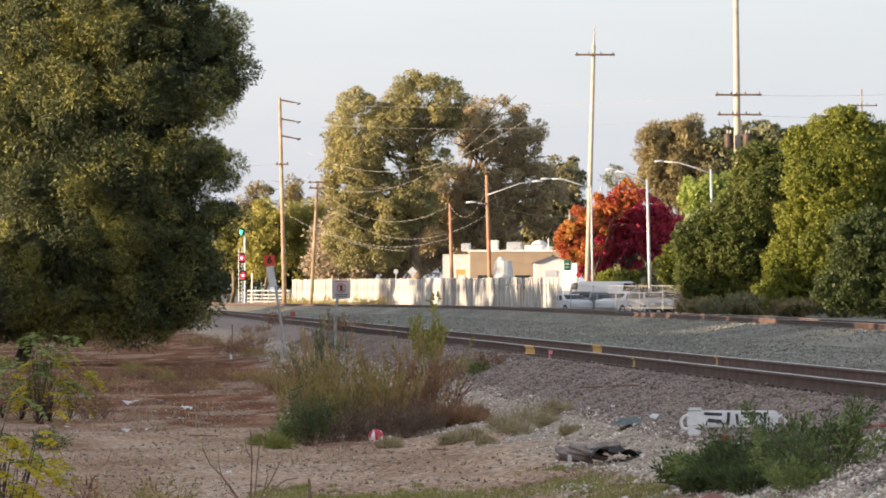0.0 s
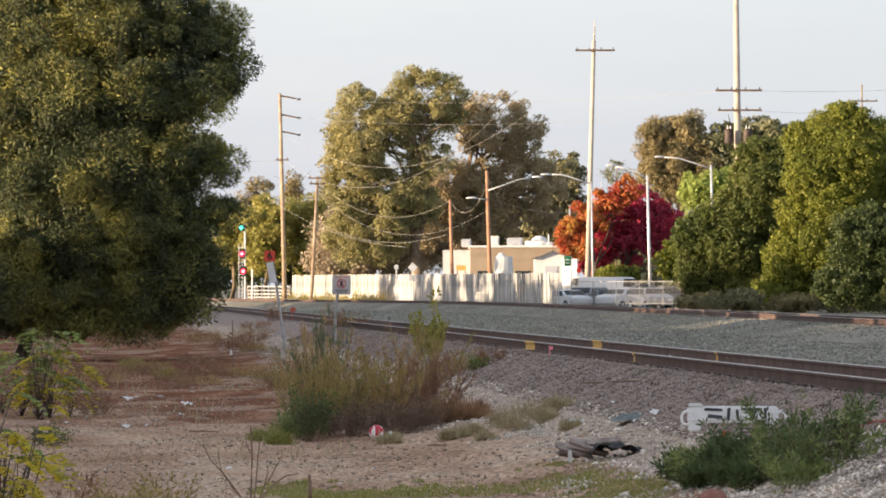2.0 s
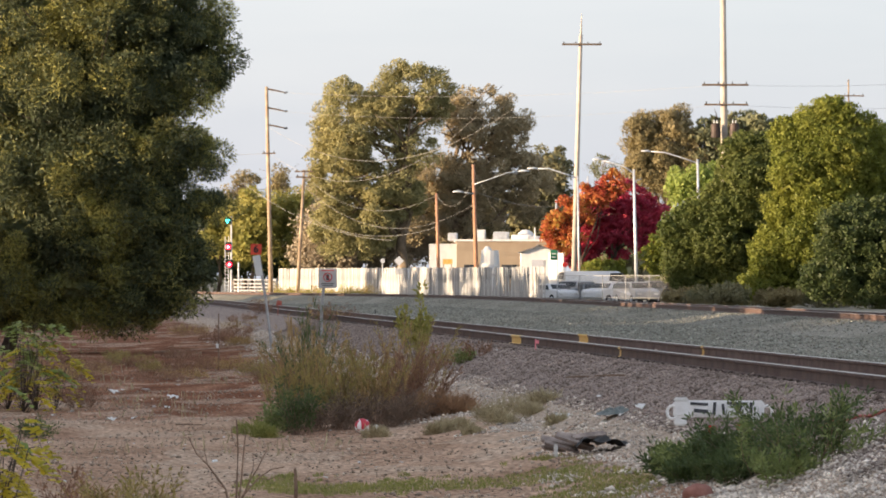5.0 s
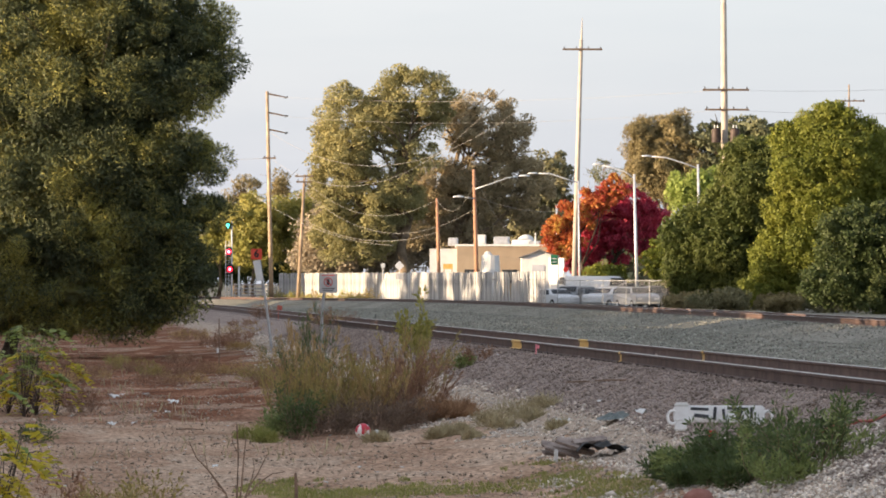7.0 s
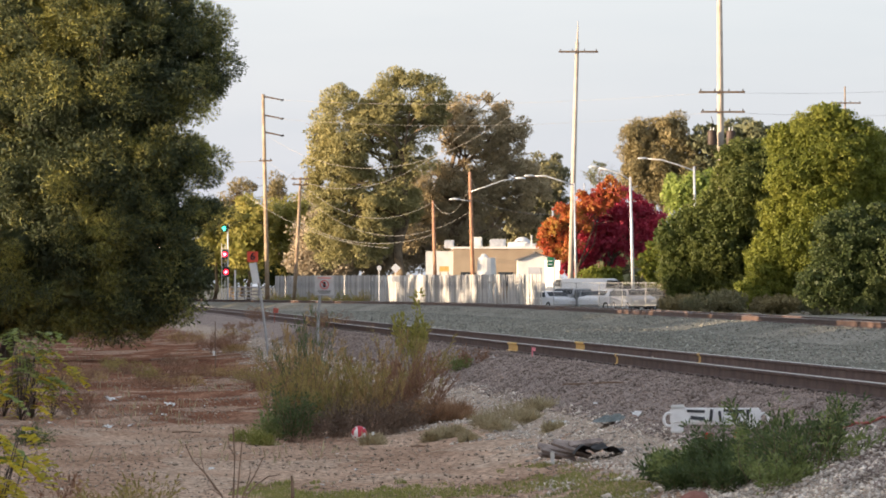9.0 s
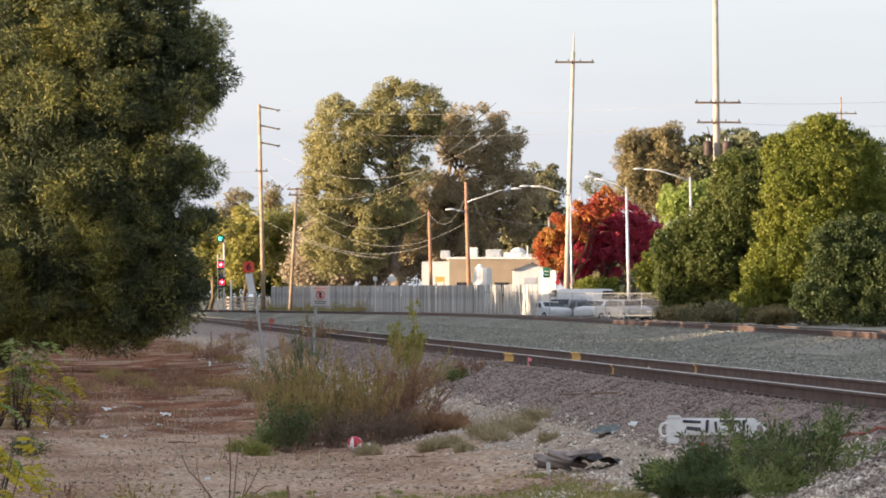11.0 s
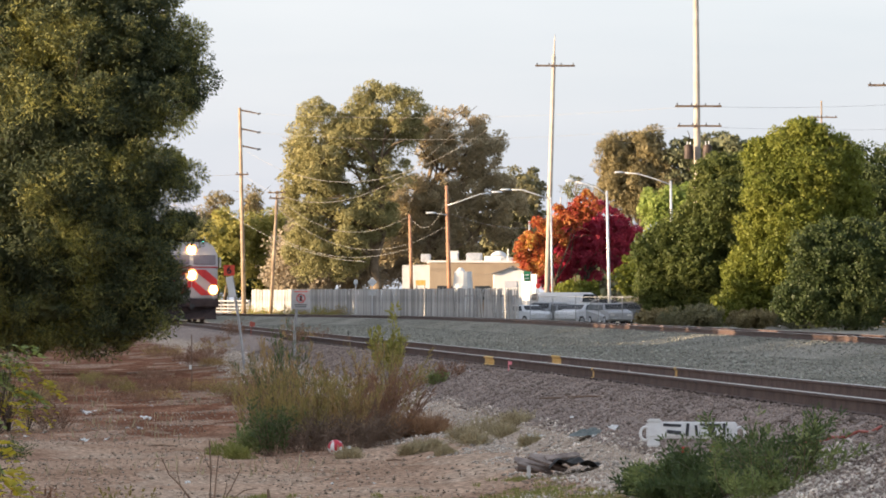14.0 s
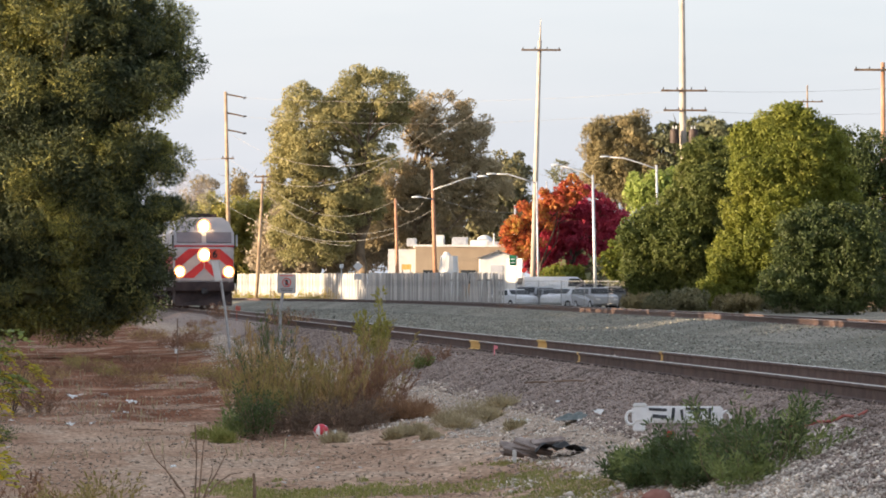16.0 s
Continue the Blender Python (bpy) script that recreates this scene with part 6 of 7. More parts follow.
def litter():
    # ball
    m, n, l, p = nodes_of("red_and_white_ball")
    tc = n.new("ShaderNodeTexCoord")
    vo = n.new("ShaderNodeTexVoronoi")
    vo.inputs["Scale"].default_value = 9.0
    l.new(tc.outputs["Object"], vo.inputs["Vector"])
    r = n.new("ShaderNodeValToRGB")
    r.color_ramp.interpolation = "CONSTANT"
    r.color_ramp.elements[0].color, r.color_ramp.elements[1].color = (.55, .03, .05, 1), (.78, .74, .72, 1)
    r.color_ramp.elements[1].position = .34
    sp = n.new("ShaderNodeSeparateColor")
    l.new(vo.outputs["Color"], sp.inputs[0])
    l.new(sp.outputs[0], r.inputs[0])
    l.new(r.outputs[0], p.inputs["Base Color"])
    p.inputs["Roughness"].default_value = .5
    bm = bmesh.new()
    bmesh.ops.create_icosphere(bm, subdivisions=3, radius=.118)
    for v in bm.verts:
        v.co *= 1 - .012 * (1 if noise.noise(v.co * 30) > .1 else 0)
    b = part("ball", bm, m, smooth=True)
    b.location = drop(666, 76, .11)
    tagged(b, "scuffed red and white football on the dirt", "ball")
    bm = bmesh.new()
    bmesh.ops.create_icosphere(bm, subdivisions=2, radius=.045)
    b = part("ball", bm, M_WHITE, smooth=True)
    b.location = drop(690, 77, .04)
    tagged(b, "small white ball near the football", "ball")
    # white board among the bush
    d = 56.5
    o = at(1297, 790, d)
    e = thing("broken_board", "broken white panel with dark lettering strokes in the bush", "panel", place=o)
    bm = bmesh.new()
    box(bm, (0, 0, .31), (1.02, .05, .19), bevel=.02)
    box(bm, (-.43, .01, .20), (.14, .04, .16), bevel=.015)
    box(bm, (.40, .01, .20), (.12, .04, .16), bevel=.015)
    m_panel = surface("chalky_white_panel", (.72, .70, .68), (.84, .83, .81), 5, .6, 0, .15, 30)
    part("panel", bm, m_panel, e)
    e.rotation_euler = (-.2, 0, 0)
    for x, z in ((-.52, .27), (.54, .27)):
        bm = bmesh.new()
        pts = [(x + .055 * math.cos(a), 0, z + .075 * math.sin(a)) for a in [k * math.pi / 8 for k in range(17)]]
        tube(bm, pts, .018, 6)
        part("loop", bm, m_panel, e, "white end loop")
    bm = bmesh.new()
    box(bm, (-.42, -.01, .41), (.16, .06, .05), bevel=.015)
    part("cap", bm, M_WHITE, e)
    for x, z, w, h, a in ((-.22, .36, .2, .03, .05), (-.2, .28, .16, .04, .1), (-.05, .31, .035, .14, .1), (.05, .3, .03, .12, -.1), (.2, .365, .22, .03, .03), (.22, .29, .05, .12, .4), (.36, .32, .03, .12, 0)):
        bm = bmesh.new()
        box(bm, (0, 0, 0), (w, .012, h), Matrix.Translation((x, -.03, z)) @ Matrix.Rotation(a, 4, "Y"))
        part("lettering_bar", bm, M_DARKM, e, "dark painted stroke")
    bm = bmesh.new()
    box(bm, (.27, -.06, .08), (.15, .05, .08), bevel=.01)
    part("reflector", bm, M_RED, e, "small red reflector")
    bm = bmesh.new()
    box(bm, (-.08, -.06, .07), (.10, .05, .08), bevel=.01)
    part("reflector", bm, M_RED, e, "small red reflector")
    # reddish lump half sunk at the edge of the grass
    bm = bmesh.new()
    bmesh.ops.create_icosphere(bm, subdivisions=3, radius=.16)
    for v in bm.verts:
        v.co *= 1 + .16 * noise.noise(v.co * 9)
        v.co.z *= .7
    b = part("stone", bm, surface("reddish_stone", (.28, .12, .09), (.40, .19, .15), 8, .9), smooth=True)
    b.location = ground_on(1262, 898, .02)
    tagged(b, "rounded reddish stone half sunk in the dirt", "stone")
    # broken planks over a black sheet
    d = 61.5
    o = drop(1070, d)
    e = thing("debris_heap", "heap of broken grey planks and a black sheet", "debris", place=o)
    pw = surface("broken_plank_wood", (.17, .13, .11), (.36, .29, .25), 6, .9, 0, .4, 40)
    for x, y, z, L, w, a, t in ((-.30, 0, .12, .62, .16, .12, .18), (-.12, .08, .18, .6, .15, -.08, .10), (-.36, -.1, .08, .45, .12, .3, .25), (-.02, .0, .21, .42, .14, .25, -.12), (-.2, -.15, .14, .5, .08, -.2, .3), (-.45, .05, .05, .3, .1, .5, .1), (.05, .1, .2, .3, .1, -.4, -.2)):
        bm = bmesh.new()
        box(bm, (0, 0, 0), (L, w, .035), Matrix.Translation((x, y, z)) @ Matrix.Rotation(a, 4, "Z") @ Matrix.Rotation(t, 4, "Y") @ Matrix.Rotation(.35, 4, "X"), bevel=.006)
        part("plank", bm, pw, e)
    bm = bmesh.new()
    g = bmesh.ops.create_grid(bm, x_segments=26, y_segments=14, size=.5)
    for v in bm.verts:
        v.co.x = v.co.x * .85 + .24
        v.co.y = v.co.y * .55 - .14
        v.co.z = .19 * max(0, 1 - ((v.co.x - .12) / .5) ** 2) + .10 * noise.noise(v.co * 6) - .02
    part("sheet", bm, M_BLACK, e, "crumpled black plastic sheet", smooth=True)
    bm = bmesh.new()
    box(bm, (-.43, -.2, .03), (.05, .04, .16), bevel=.008)
    part("peg", bm, M_WHITE, e)
    # crumpled blue-green tarpaulin on the gravel
    e = thing("crumpled_tarp", "crumpled dull blue-green tarpaulin on gravel", "tarpaulin", place=drop(1120, 66.5))
    bm = bmesh.new()
    bmesh.ops.create_grid(bm, x_segments=22, y_segments=22, size=.3)
    for v in bm.verts:
        f = max(0, 1 - (v.co.length / .34) ** 2)
        v.co.z = .07 * f + .09 * f * noise.noise(v.co * 11)
    part("sheet", bm, surface("blue_green_tarp", (.11, .13, .125), (.21, .235, .22), 6, .7, 0, .2), e, smooth=False)
    # red hose on the ballast
    e = thing("hose", "thin red hose lying over the ballast", "hose")
    bm = bmesh.new()
    pts = []
    for k in range(22):
        pts.append(ground_on(1464 + k * 8, 778 - k * 1.7 + 2.5 * math.sin(k * 1.1), .025))
    tube(bm, pts, .016, 6)
    part("tube", bm, surface("faded_red_hose", (0.30, 0.07, 0.05), (0.42, 0.13, 0.10), 5, 0.7), e, smooth=True)
    # scraps
    rnd = random.Random(12)
    spots = [(320, 742, .12), (222, 763, .16), (262, 757, .1), (298, 739, .07), (120, 750, .09), (152, 745, .08), (405, 832, .09), (1160, 745, .2), (1020, 762, .22), (1085, 722, .08), (1125, 755, .08), (1105, 745, .06),
             (283, 708, .14), (240, 706, .1), (330, 722, .2), (225, 712, .22), (425, 762, .06), (340, 700, .07), (795, 670, .1), (905, 640, .06), (690, 845, .05), (660, 835, .05), (600, 858, .07), (735, 840, .05)]
    while len(spots) < 64:
        spots.append((rnd.uniform(90, 640), rnd.uniform(690, 870), rnd.uniform(.02, .05)))
    for k, (x, y, s) in enumerate(spots):
        d = 2.36 * LENS / (y - 510)
        p = ground_on(x, y, s * .12) if x > 780 else drop(x, d, s * .12)
        bm = bmesh.new()
        bmesh.ops.create_grid(bm, x_segments=5, y_segments=5, size=.5)
        for v in bm.verts:
            v.co.z = .5 * noise.noise(v.co * 3 + Vector((k, 0, 0))) + .25
            v.co.x *= 1 + .3 * noise.noise(Vector((k, v.co.y * 4, 1)))
        bmesh.ops.scale(bm, vec=(s, s * .8, s * .6), verts=bm.verts)
        o = part("paper_scrap", bm, M_WHITE)
        o.location, o.rotation_euler = p, (rnd.uniform(-.3, .3), rnd.uniform(-.3, .3), rnd.uniform(0, 6))
        tagged(o, "crumpled white paper scrap lying on the dirt", "litter", "litter on the lot")
    for x, y, L, a in ((775, 798, .3, .1), (360, 764, .45, .05), (1125, 790, .8, -.1), (1060, 778, .6, .2), (330, 640, 1.2, 0)):
        d = 2.3 * LENS / (y - 510)
        o = drop(x, d, .02)
        bm = bmesh.new()
        tube(bm, [(-L / 2, 0, 0), (-L * .1, .02, .012), (L * .2, -.01, .006), (L / 2, .02, .0)], [.010, .014, .012, .007], 6)
        s = part("stick", bm, M_TWIG)
        s.location, s.rotation_euler = o, (0, 0, a)
        tagged(s, "dry dark stick lying on the dirt", "stick", "sticks on the lot")


M_PEB = surface("dirt_pebble", (0.19, 0.14, 0.10), (0.54, 0.43, 0.335), 1.2, 0.95, 0, 0.3, 25, island=True)


def loose_stones():
    rng = np.random.default_rng(8)

    def scatter(n, s0, s1, y0, y1, power=1.6):
        y = y0 + (y1 - y0) * rng.random(n) ** power
        s = rng.uniform(s0, s1, n)
        return np.array([(track_x(q) - a, q, ground_z(track_x(q) - a, float(q)) + .012) for a, q in zip(s, y)])

    def scatter_keep(n, *a):
        q = scatter(n, *a)
        k = np.array([track_x(b) - x + 2.2 * noise.noise(Vector((x * .55, b * .3, 2))) < 3.9 for x, b, _ in q])
        return q[k]

    stones("ballast_slope", "dark brown-grey ballast stones on the track shoulder", scatter(44000, 0.9, 2.65, 40, 170), .030, M_STONE_D, 1)
    stones("ballast_bed", "dark ballast stones between the rails", scatter(6000, -1.6, 1.0, 45, 150), .055, M_STONE_D, 2)
    stones("gravel", "pale grey gravel at the foot of the ballast", np.vstack([scatter_keep(22000, 2.4, 4.6, 40, 190), scatter(5000, 1.7, 3.6, 40, 51, 1.0)]), .038, M_STONE, 3)
    stones("second_ballast", "grey-green ballast stones between the tracks", scatter(42000, -14.5, -1.5, 60, 340, 1.3), .055, M_STONE_B, 4)
    p = scatter(18000, 3.2, 15, 44, 130)
    keep = np.array([noise.noise(Vector((a[0] * .5, a[1] * .15, 5))) > -.25 for a in p])
    stones("pebbles", "small pale pebbles strewn over the dirt", p[keep], .034, M_PEB, 5)


lot_plants()
bare_twigs()
litter()
loose_stones()


# ---- the train ----
W_BODY = surface("white_train_paint", (0.44, 0.41, 0.41), (0.53, 0.50, 0.49), 1.2, 0.4, 0.1, 0.05)
R_BODY = surface("red_train_paint", (0.42, 0.03, 0.035), (0.5, 0.045, 0.045), 1.2, 0.4, 0.1, 0.05)
D_UNDER = surface("grimy_underframe", (0.03, 0.022, 0.022), (0.07, 0.05, 0.048), 2, 0.8, 0.2, 0.2)


# amber for the bloom ring added to each train lamp
G_BLOOM = glow("amber_bloom_ring", (1.0, 0.36, 0.10), 1.6)


def extrude_profile(bm, prof, y0, y1):
    """A section of (x, z) pulled along y."""
    a = [bm.verts.new((x, y0, z)) for x, z in prof]
    b = [bm.verts.new((x, y1, z)) for x, z in prof]
    bm.faces.new(a)
    bm.faces.new(b[::-1])
    for k in range(len(prof)):
        bm.faces.new((a[k], b[k], b[(k + 1) % len(prof)], a[(k + 1) % len(prof)]))
    bmesh.ops.recalc_face_normals(bm, faces=bm.faces)


def bogie(e, y, name="bogie"):
    bm = bmesh.new()
    for s in (-1, 1):
        box(bm, (s * 1.05, y, 0.62), (0.16, 3.6, 0.4), bevel=0.05)
        for k in (-1.3, 0, 1.3):
            box(bm, (s * 1.13, y + k, 0.55), (0.16, 0.35, 0.35), bevel=0.04)
    box(bm, (0, y, 0.7), (2.1, 0.7, 0.25))
    b = part(name, bm, D_UNDER, e)
    for k in (-1.3, 1.3):
        for s in (-1, 1):
            bm = bmesh.new()
            bmesh.ops.create_cone(bm, cap_ends=True, segments=20, radius1=0.5, radius2=0.5, depth=0.13, matrix=Matrix.Translation((s * 0.753, y + k, 0.5)) @ Matrix.Rotation(radians(90), 4, "Y"))
            part("wheel", bm, M_STEEL, b)


def grown(e, kx, kz):
    """Widen and heighten every part about the rails."""
    for o in e.children_recursive:
        o.data.transform(Matrix.Diagonal((kx, 1, kz, 1)))
    return e


# grey base colour carries the sky's reflection in the windscreens
M_CABGLASS = surface("sky_grey_cab_glass", (0.15, 0.125, 0.135), (0.20, 0.17, 0.18), 2, 0.2, 0, 0.0, 20, spec=0.6)


def locomotive():
    """Front at y = 0, body towards +y; z = 0 on the rails."""
    e = thing("locomotive", "white and red striped diesel locomotive with lit headlamps", "locomotive")
    H, w = 4.62, 1.52
    sec = [(-w, 1.05), (w, 1.05), (w, 3.65), (1.28, 4.15), (0.95, 4.36), (-0.95, 4.36), (-1.28, 4.15), (-w, 3.65)]
    bm = bmesh.new()
    extrude_profile(bm, sec, 1.6, 17.0)
    part("body", bm, W_BODY, e)
    # cab front: raked windscreen over a blunt nose
    bm = bmesh.new()
    nose = [(-w, 1.28), (w, 1.28), (w, 2.92), (-w, 2.92)]
    a = [bm.verts.new((x * .97, 0.05, z)) for x, z in nose]
    b = [bm.verts.new((x, 1.6, z if z < 2 else 3.1)) for x, z in nose]
    bm.faces.new(a)
    for k in range(4):
        bm.faces.new((a[k], b[k], b[(k + 1) % 4], a[(k + 1) % 4]))
    bmesh.ops.recalc_face_normals(bm, faces=bm.faces)
    bmesh.ops.bevel(bm, geom=list(bm.edges), offset=0.07, segments=2, affect="EDGES")
    part("nose", bm, W_BODY, e)
    bm = bmesh.new()
    c = [(-w * .98, 2.94), (w * .98, 2.94), (w * .98, 3.62), (1.26, 4.12), (0.92, 4.34), (-0.92, 4.34), (-1.26, 4.12), (-w * .98, 3.62)]
    a = [bm.verts.new((x, 0.28 + (z - 2.94) * 0.42, z)) for x, z in c]
    b = [bm.verts.new((x, 1.7, z)) for x, z in c]
    bm.faces.new(a)
    for k in range(8):
        bm.faces.new((a[k], b[k], b[(k + 1) % 8], a[(k + 1) % 8]))
    bmesh.ops.recalc_face_normals(bm, faces=bm.faces)
    part("cab", bm, W_BODY, e)
    rake = math.atan(0.42)
    for s in (-1, 1):
        bm = bmesh.new()
        m = Matrix.Translation((s * 0.74, 0.28 + 0.45 * 0.42 - 0.03, 3.39)) @ Matrix.Rotation(-rake, 4, "X")
        box(bm, (0, 0, 0), (1.26, 0.04, 0.56), m, bevel=0.02)
        part("windscreen", bm, M_CABGLASS, e)
        bm = bmesh.new()
        box(bm, (s * (w + .02), 1.0, 3.2), (0.05, 0.8, 0.6), bevel=0.01)
        part("side_window", bm, M_GLASSD, e)
        bm = bmesh.new()
        box(bm, (s * (w + 0.13), 0.75, 3.25), (0.09, 0.06, 0.55), bevel=0.02)
        part("mirror", bm, M_GALV, e)
        # number boards beside the top lamp
        bm = bmesh.new()
        box(bm, (s * 0.82, 0.83, 3.98), (0.46, 0.06, 0.2), bevel=0.01)
        nb = part("number_board", bm, M_DARKM, e)
        bm = bmesh.new()
        box(bm, (s * 0.82, 0.793, 3.98), (0.3, 0.008, 0.1))
        part("digits_bar", bm, M_WHITE, nb)
        # slanting red stripes on the nose
        for q in (0, 1):
            bm = bmesh.new()
            y = 0.028
            if q == 0:
                vs = [(s * 0.10, y, 2.85), (s * 0.78, y, 2.85), (s * 1.45, y, 2.31), (s * 1.45, y, 1.80)]
            else:
                vs = [(s * 0.02, y, 2.34), (s * 0.02, y, 1.92), (s * 0.52, y, 1.46), (s * 1.12, y, 1.46)]
            f = bm.faces.new([bm.verts.new(v) for v in vs])
            r = bmesh.ops.extrude_face_region(bm, geom=[f])
            bmesh.ops.translate(bm, vec=(0, -0.012, 0), verts=[v for v in r["geom"] if isinstance(v, bmesh.types.BMVert)])
            bmesh.ops.recalc_face_normals(bm, faces=bm.faces)
            part("stripe", bm, R_BODY, e, "red diagonal stripe")
        bm = bmesh.new()
        box(bm, (s * w * 1.0, 9.0, 2.2), (0.03, 15, 0.9))
        part("side_band", bm, R_BODY, e, "red side band")
        bm = bmesh.new()
        rod(bm, (s * 1.25, -0.06, 1.1), (s * 1.25, -0.06, 2.0), 0.02)
        part("handrail", bm, M_GALV, e)
    bm = bmesh.new()
    box(bm, (0, 0.2, 2.97), (2.98, 0.1, 0.1), bevel=0.02)
    part("trim_band", bm, R_BODY, e, "thin red band under the windows")
    # lamps: two on the brow, one pair in the nose, one each side low down
    for nm, x, y, z, r in (("headlamp", 0, 0.62, 3.93, 0.22), ("headlamp", 0, -0.02, 2.56, 0.22), ("ditch_light", 1.22, -0.04, 1.76, 0.19), ("ditch_light", -1.22, -0.04, 1.76, 0.19)):
        bm = bmesh.new()
        bmesh.ops.create_cone(bm, cap_ends=True, segments=18, radius1=r * 1.35, radius2=r * 1.35, depth=0.16, matrix=Matrix.Translation((x, y + 0.1, z)) @ Matrix.Rotation(radians(90), 4, "X"))
        h = part(nm, bm, M_DARKM, e)
        bm = bmesh.new()
        g = bmesh.ops.create_uvsphere(bm, u_segments=16, v_segments=10, radius=r)
        bmesh.ops.scale(bm, vec=(1, 0.5, 1), verts=g["verts"])
        bmesh.ops.translate(bm, vec=(x, y, z), verts=g["verts"])
        part("lens", bm, G_HEAD, h, "glowing lens", smooth=True)
        # glowing ring added around the lens, standing in for its bloom
        bm = bmesh.new()
        bmesh.ops.create_cone(bm, cap_ends=True, segments=20, radius1=r * 1.5, radius2=r * 1.3, depth=0.03, matrix=Matrix.Translation((x, y - 0.005, z)) @ Matrix.Rotation(radians(90), 4, "X"))
        part("reflector", bm, G_BLOOM, h, "amber ring standing in for the lamp's bloom")
    # anticlimber, plough, coupler, steps
    bm = bmesh.new()
    box(bm, (0, 0.35, 1.06), (3.02, 0.9, 0.46), bevel=0.04)
    part("pilot_beam", bm, D_UNDER, e)
    bm = bmesh.new()
    v = [bm.verts.new(p) for p in ((-1.4, 0.2, 0.85), (1.4, 0.2, 0.85), (1.4, 0.1, 0.15), (0.5, -0.25, 0.15), (-0.5, -0.25, 0.15), (-1.4, 0.1, 0.15))]
    bm.faces.new(v)
    r = bmesh.ops.extrude_face_region(bm, geom=bm.faces[:])
    bmesh.ops.translate(bm, vec=(0, 0.15, 0), verts=[q for q in r["geom"] if isinstance(q, bmesh.types.BMVert)])
    bmesh.ops.recalc_face_normals(bm, faces=bm.faces)
    part("plough", bm, D_UNDER, e)
    bm = bmesh.new()
    box(bm, (0, -0.3, 0.85), (0.3, 0.7, 0.3), bevel=0.05)
    part("coupler", bm, M_DARKM, e)
    bm = bmesh.new()
    box(bm, (0, 9, 0.95), (2.7, 15.4, 0.22))
    box(bm, (0, 8.8, 0.55), (2.4, 4.2, 0.75), bevel=0.1)
    part("underframe", bm, D_UNDER, e)
    bm = bmesh.new()
    box(bm, (0, 2.6, 4.46), (0.8, 1.0, 0.2), bevel=0.05)
    part("roof_box", bm, D_UNDER, e)
    bm = bmesh.new()
    box(bm, (0.62, 1.9, 4.46), (0.12, 0.5, 0.16), bevel=0.03)
    part("horn", bm, D_UNDER, e)
    for k in range(5):
        bm = bmesh.new()
        box(bm, (0, 5.5 + k * 2.2, 4.45), (1.5, 1.5, 0.2), bevel=0.05)
        part("roof_fan", bm, D_UNDER, e)
    for y in (4.0, 14.2):
        bogie(e, y)
    return grown(e, 1.03, 1.08)


def coach():
    e = thing("passenger_coach", "tall white gallery passenger coach with a red band", "train coach", "coaches behind the locomotive")
    w = 1.52
    sec = [(-w, 0.95), (w, 0.95), (w, 4.35), (1.2, 4.75), (-1.2, 4.75), (-w, 4.35)]
    bm = bmesh.new()
    extrude_profile(bm, sec, 0.4, 25.4)
    part("body", bm, W_BODY, e)
    for s in (-1, 1):
        for z in (2.2, 3.6):
            for k in range(9):
                bm = bmesh.new()
                box(bm, (s * (w + .01), 2.6 + k * 2.55, z), (0.03, 1.8, 0.6), bevel=0.008)
                part("window", bm, M_GLASSD, e)
        bm = bmesh.new()
        box(bm, (s * (w + .005), 12.9, 1.35), (0.02, 24.6, 0.35))
        part("side_band", bm, R_BODY, e)
    bm = bmesh.new()
    box(bm, (0, 12.9, 0.75), (2.6, 23, 0.3))
    part("underframe", bm, D_UNDER, e)
    for y in (3.4, 22.4):
        bogie(e, y)
    return e


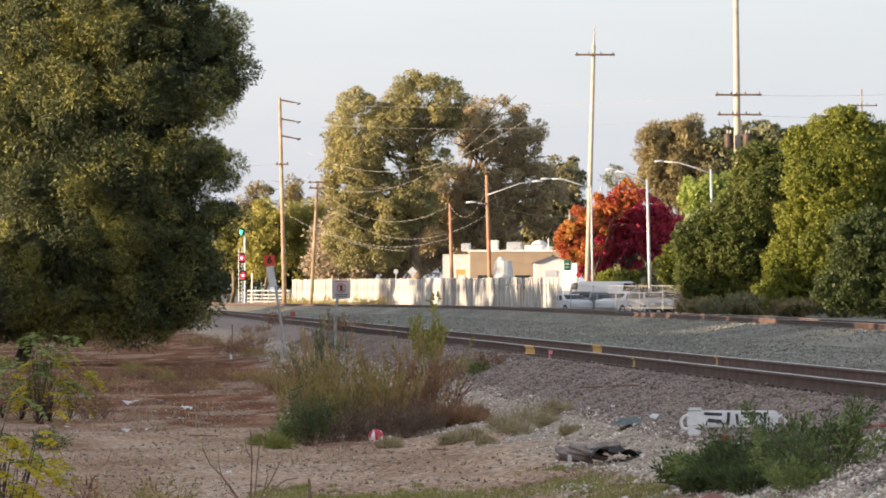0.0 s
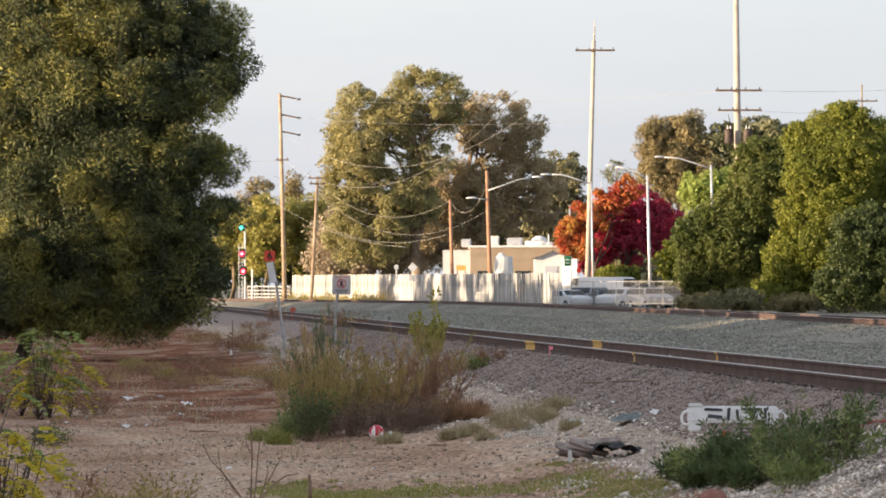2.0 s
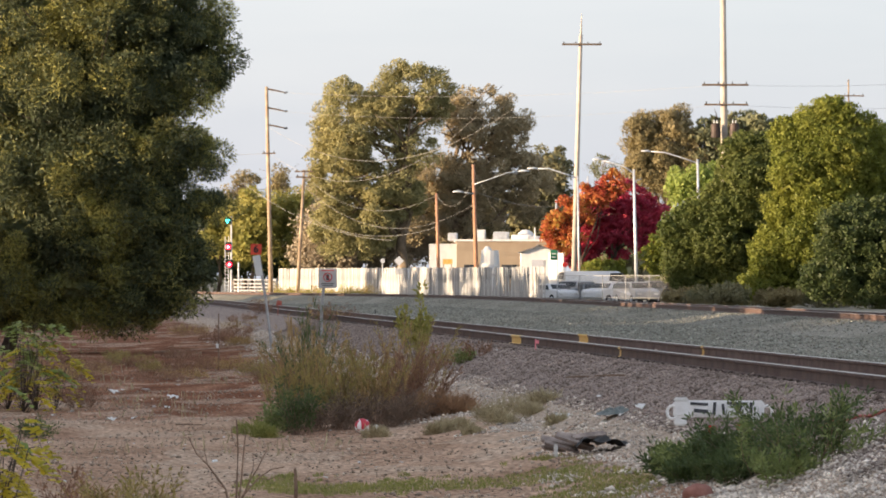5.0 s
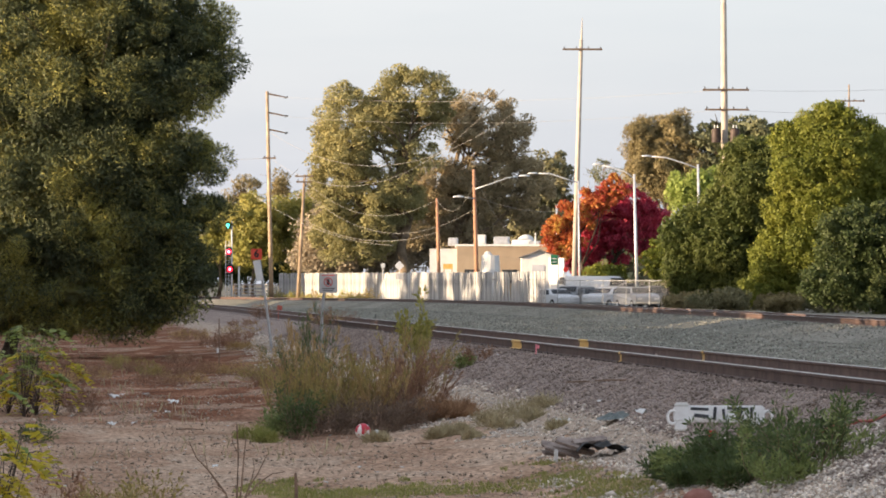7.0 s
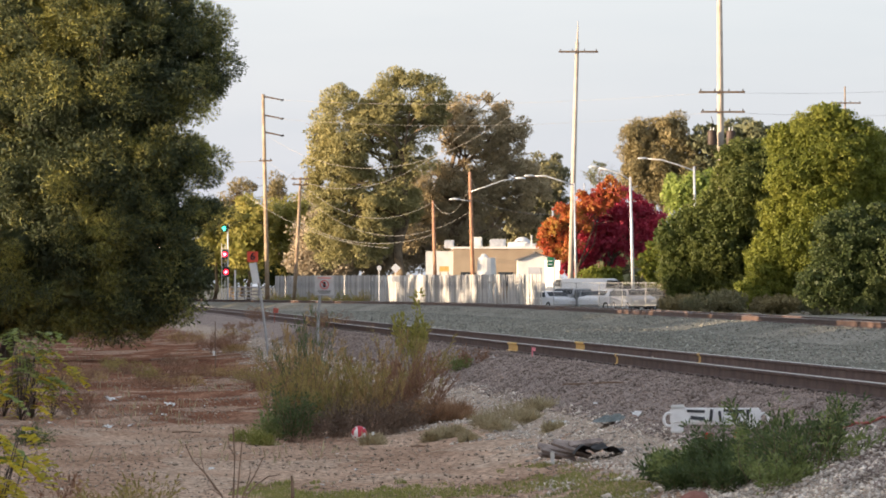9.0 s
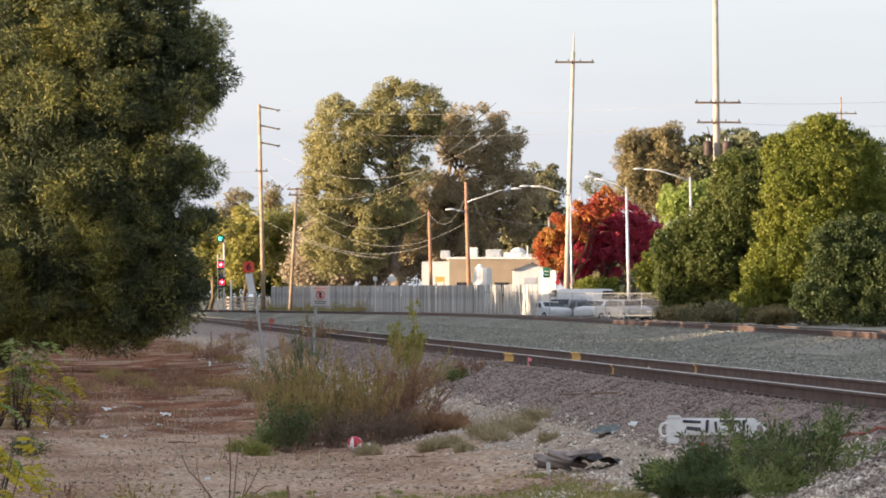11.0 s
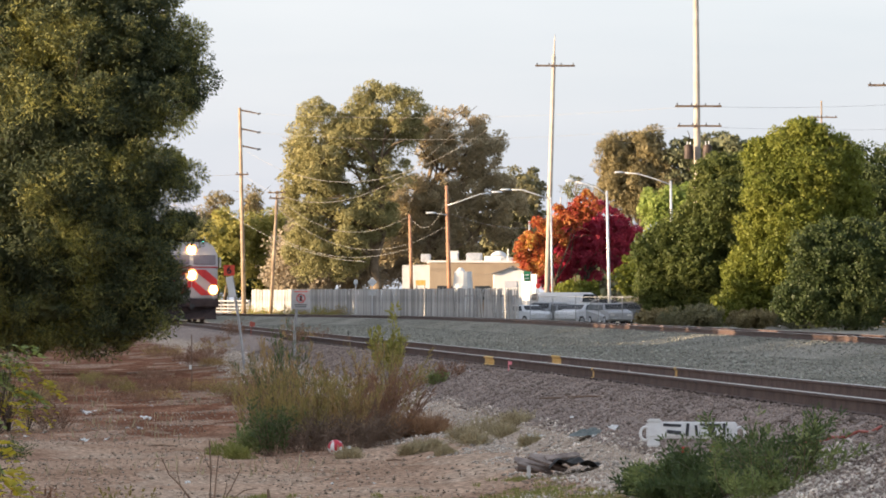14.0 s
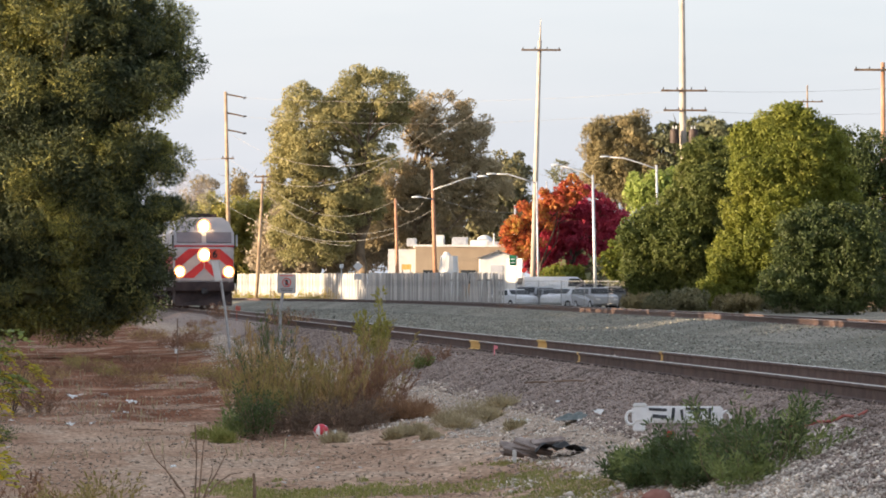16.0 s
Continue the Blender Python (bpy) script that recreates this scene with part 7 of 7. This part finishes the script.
def exhaust():
    """Thin brown-grey diesel smoke, in puffs that drift back over the roof."""
    m, n, l, p = nodes_of("thin_diesel_smoke")
    p.inputs["Base Color"].default_value, p.inputs["Roughness"].default_value = (.36, .33, .33, 1), 1.0
    p.inputs["Specular IOR Level"].default_value = 0.0
    tr = n.new("ShaderNodeBsdfTransparent")
    ms = n.new("ShaderNodeMixShader")
    ms.inputs[0].default_value = 0.09
    l.new(tr.outputs[0], ms.inputs[1])
    l.new(p.outputs[0], ms.inputs[2])
    l.new(ms.outputs[0], n["Material Output"].inputs["Surface"])
    e = thing("exhaust_smoke", "thin brown-grey exhaust smoke rising above the locomotive", "smoke")
    rnd = random.Random(21)
    for x, y, z, r in ((-.2, 12, 5.2, .45), (.35, 13, 5.6, .6), (-.6, 15, 5.9, .75), (.1, 17, 6.6, .85), (.9, 19, 6.4, .7), (-.9, 21, 7.2, .9)):
        bm = bmesh.new()
        bmesh.ops.create_icosphere(bm, subdivisions=3, radius=r)
        sh = Vector((rnd.uniform(0, 50), y, 0))
        for v in bm.verts:
            v.co *= 1 + .5 * noise.noise(v.co * 1.6 + sh)
        bmesh.ops.translate(bm, vec=(x, y, z), verts=bm.verts)
        part("puff", bm, m, e, smooth=True)
    return e


loco = locomotive()
smoke = exhaust()
coaches = [coach()]
for _ in range(3):
    coaches.append(copy_thing(coaches[0], Matrix.Identity(4)))


def on_track(y):
    """Pose of a vehicle whose front stands at distance y along the main track."""
    x0, x1 = track_x(y), track_x(y + 15)
    z0, z1 = track_z(y), track_z(y + 15)
    fwd = Vector((x1 - x0, 15, z1 - z0))
    return Matrix.Translation((x0, y, z0)) @ Matrix.Rotation(math.atan2(-fwd.x, fwd.y), 4, "Z") @ Matrix.Rotation(math.atan2(fwd.z, 15), 4, "X")


def motions():
    times = [k * 0.5 for k in range(33)]
    front = lambda t: 260.0 + 18.2 * (16.0 - t)
    walk(loco, [(t, on_track(front(t))) for t in times])
    walk(smoke, [(t, on_track(front(t))) for t in times])
    for k, c in enumerate(coaches):
        walk(c, [(t, on_track(front(t) + 17.6 + 26.0 * k)) for t in times])


motions()
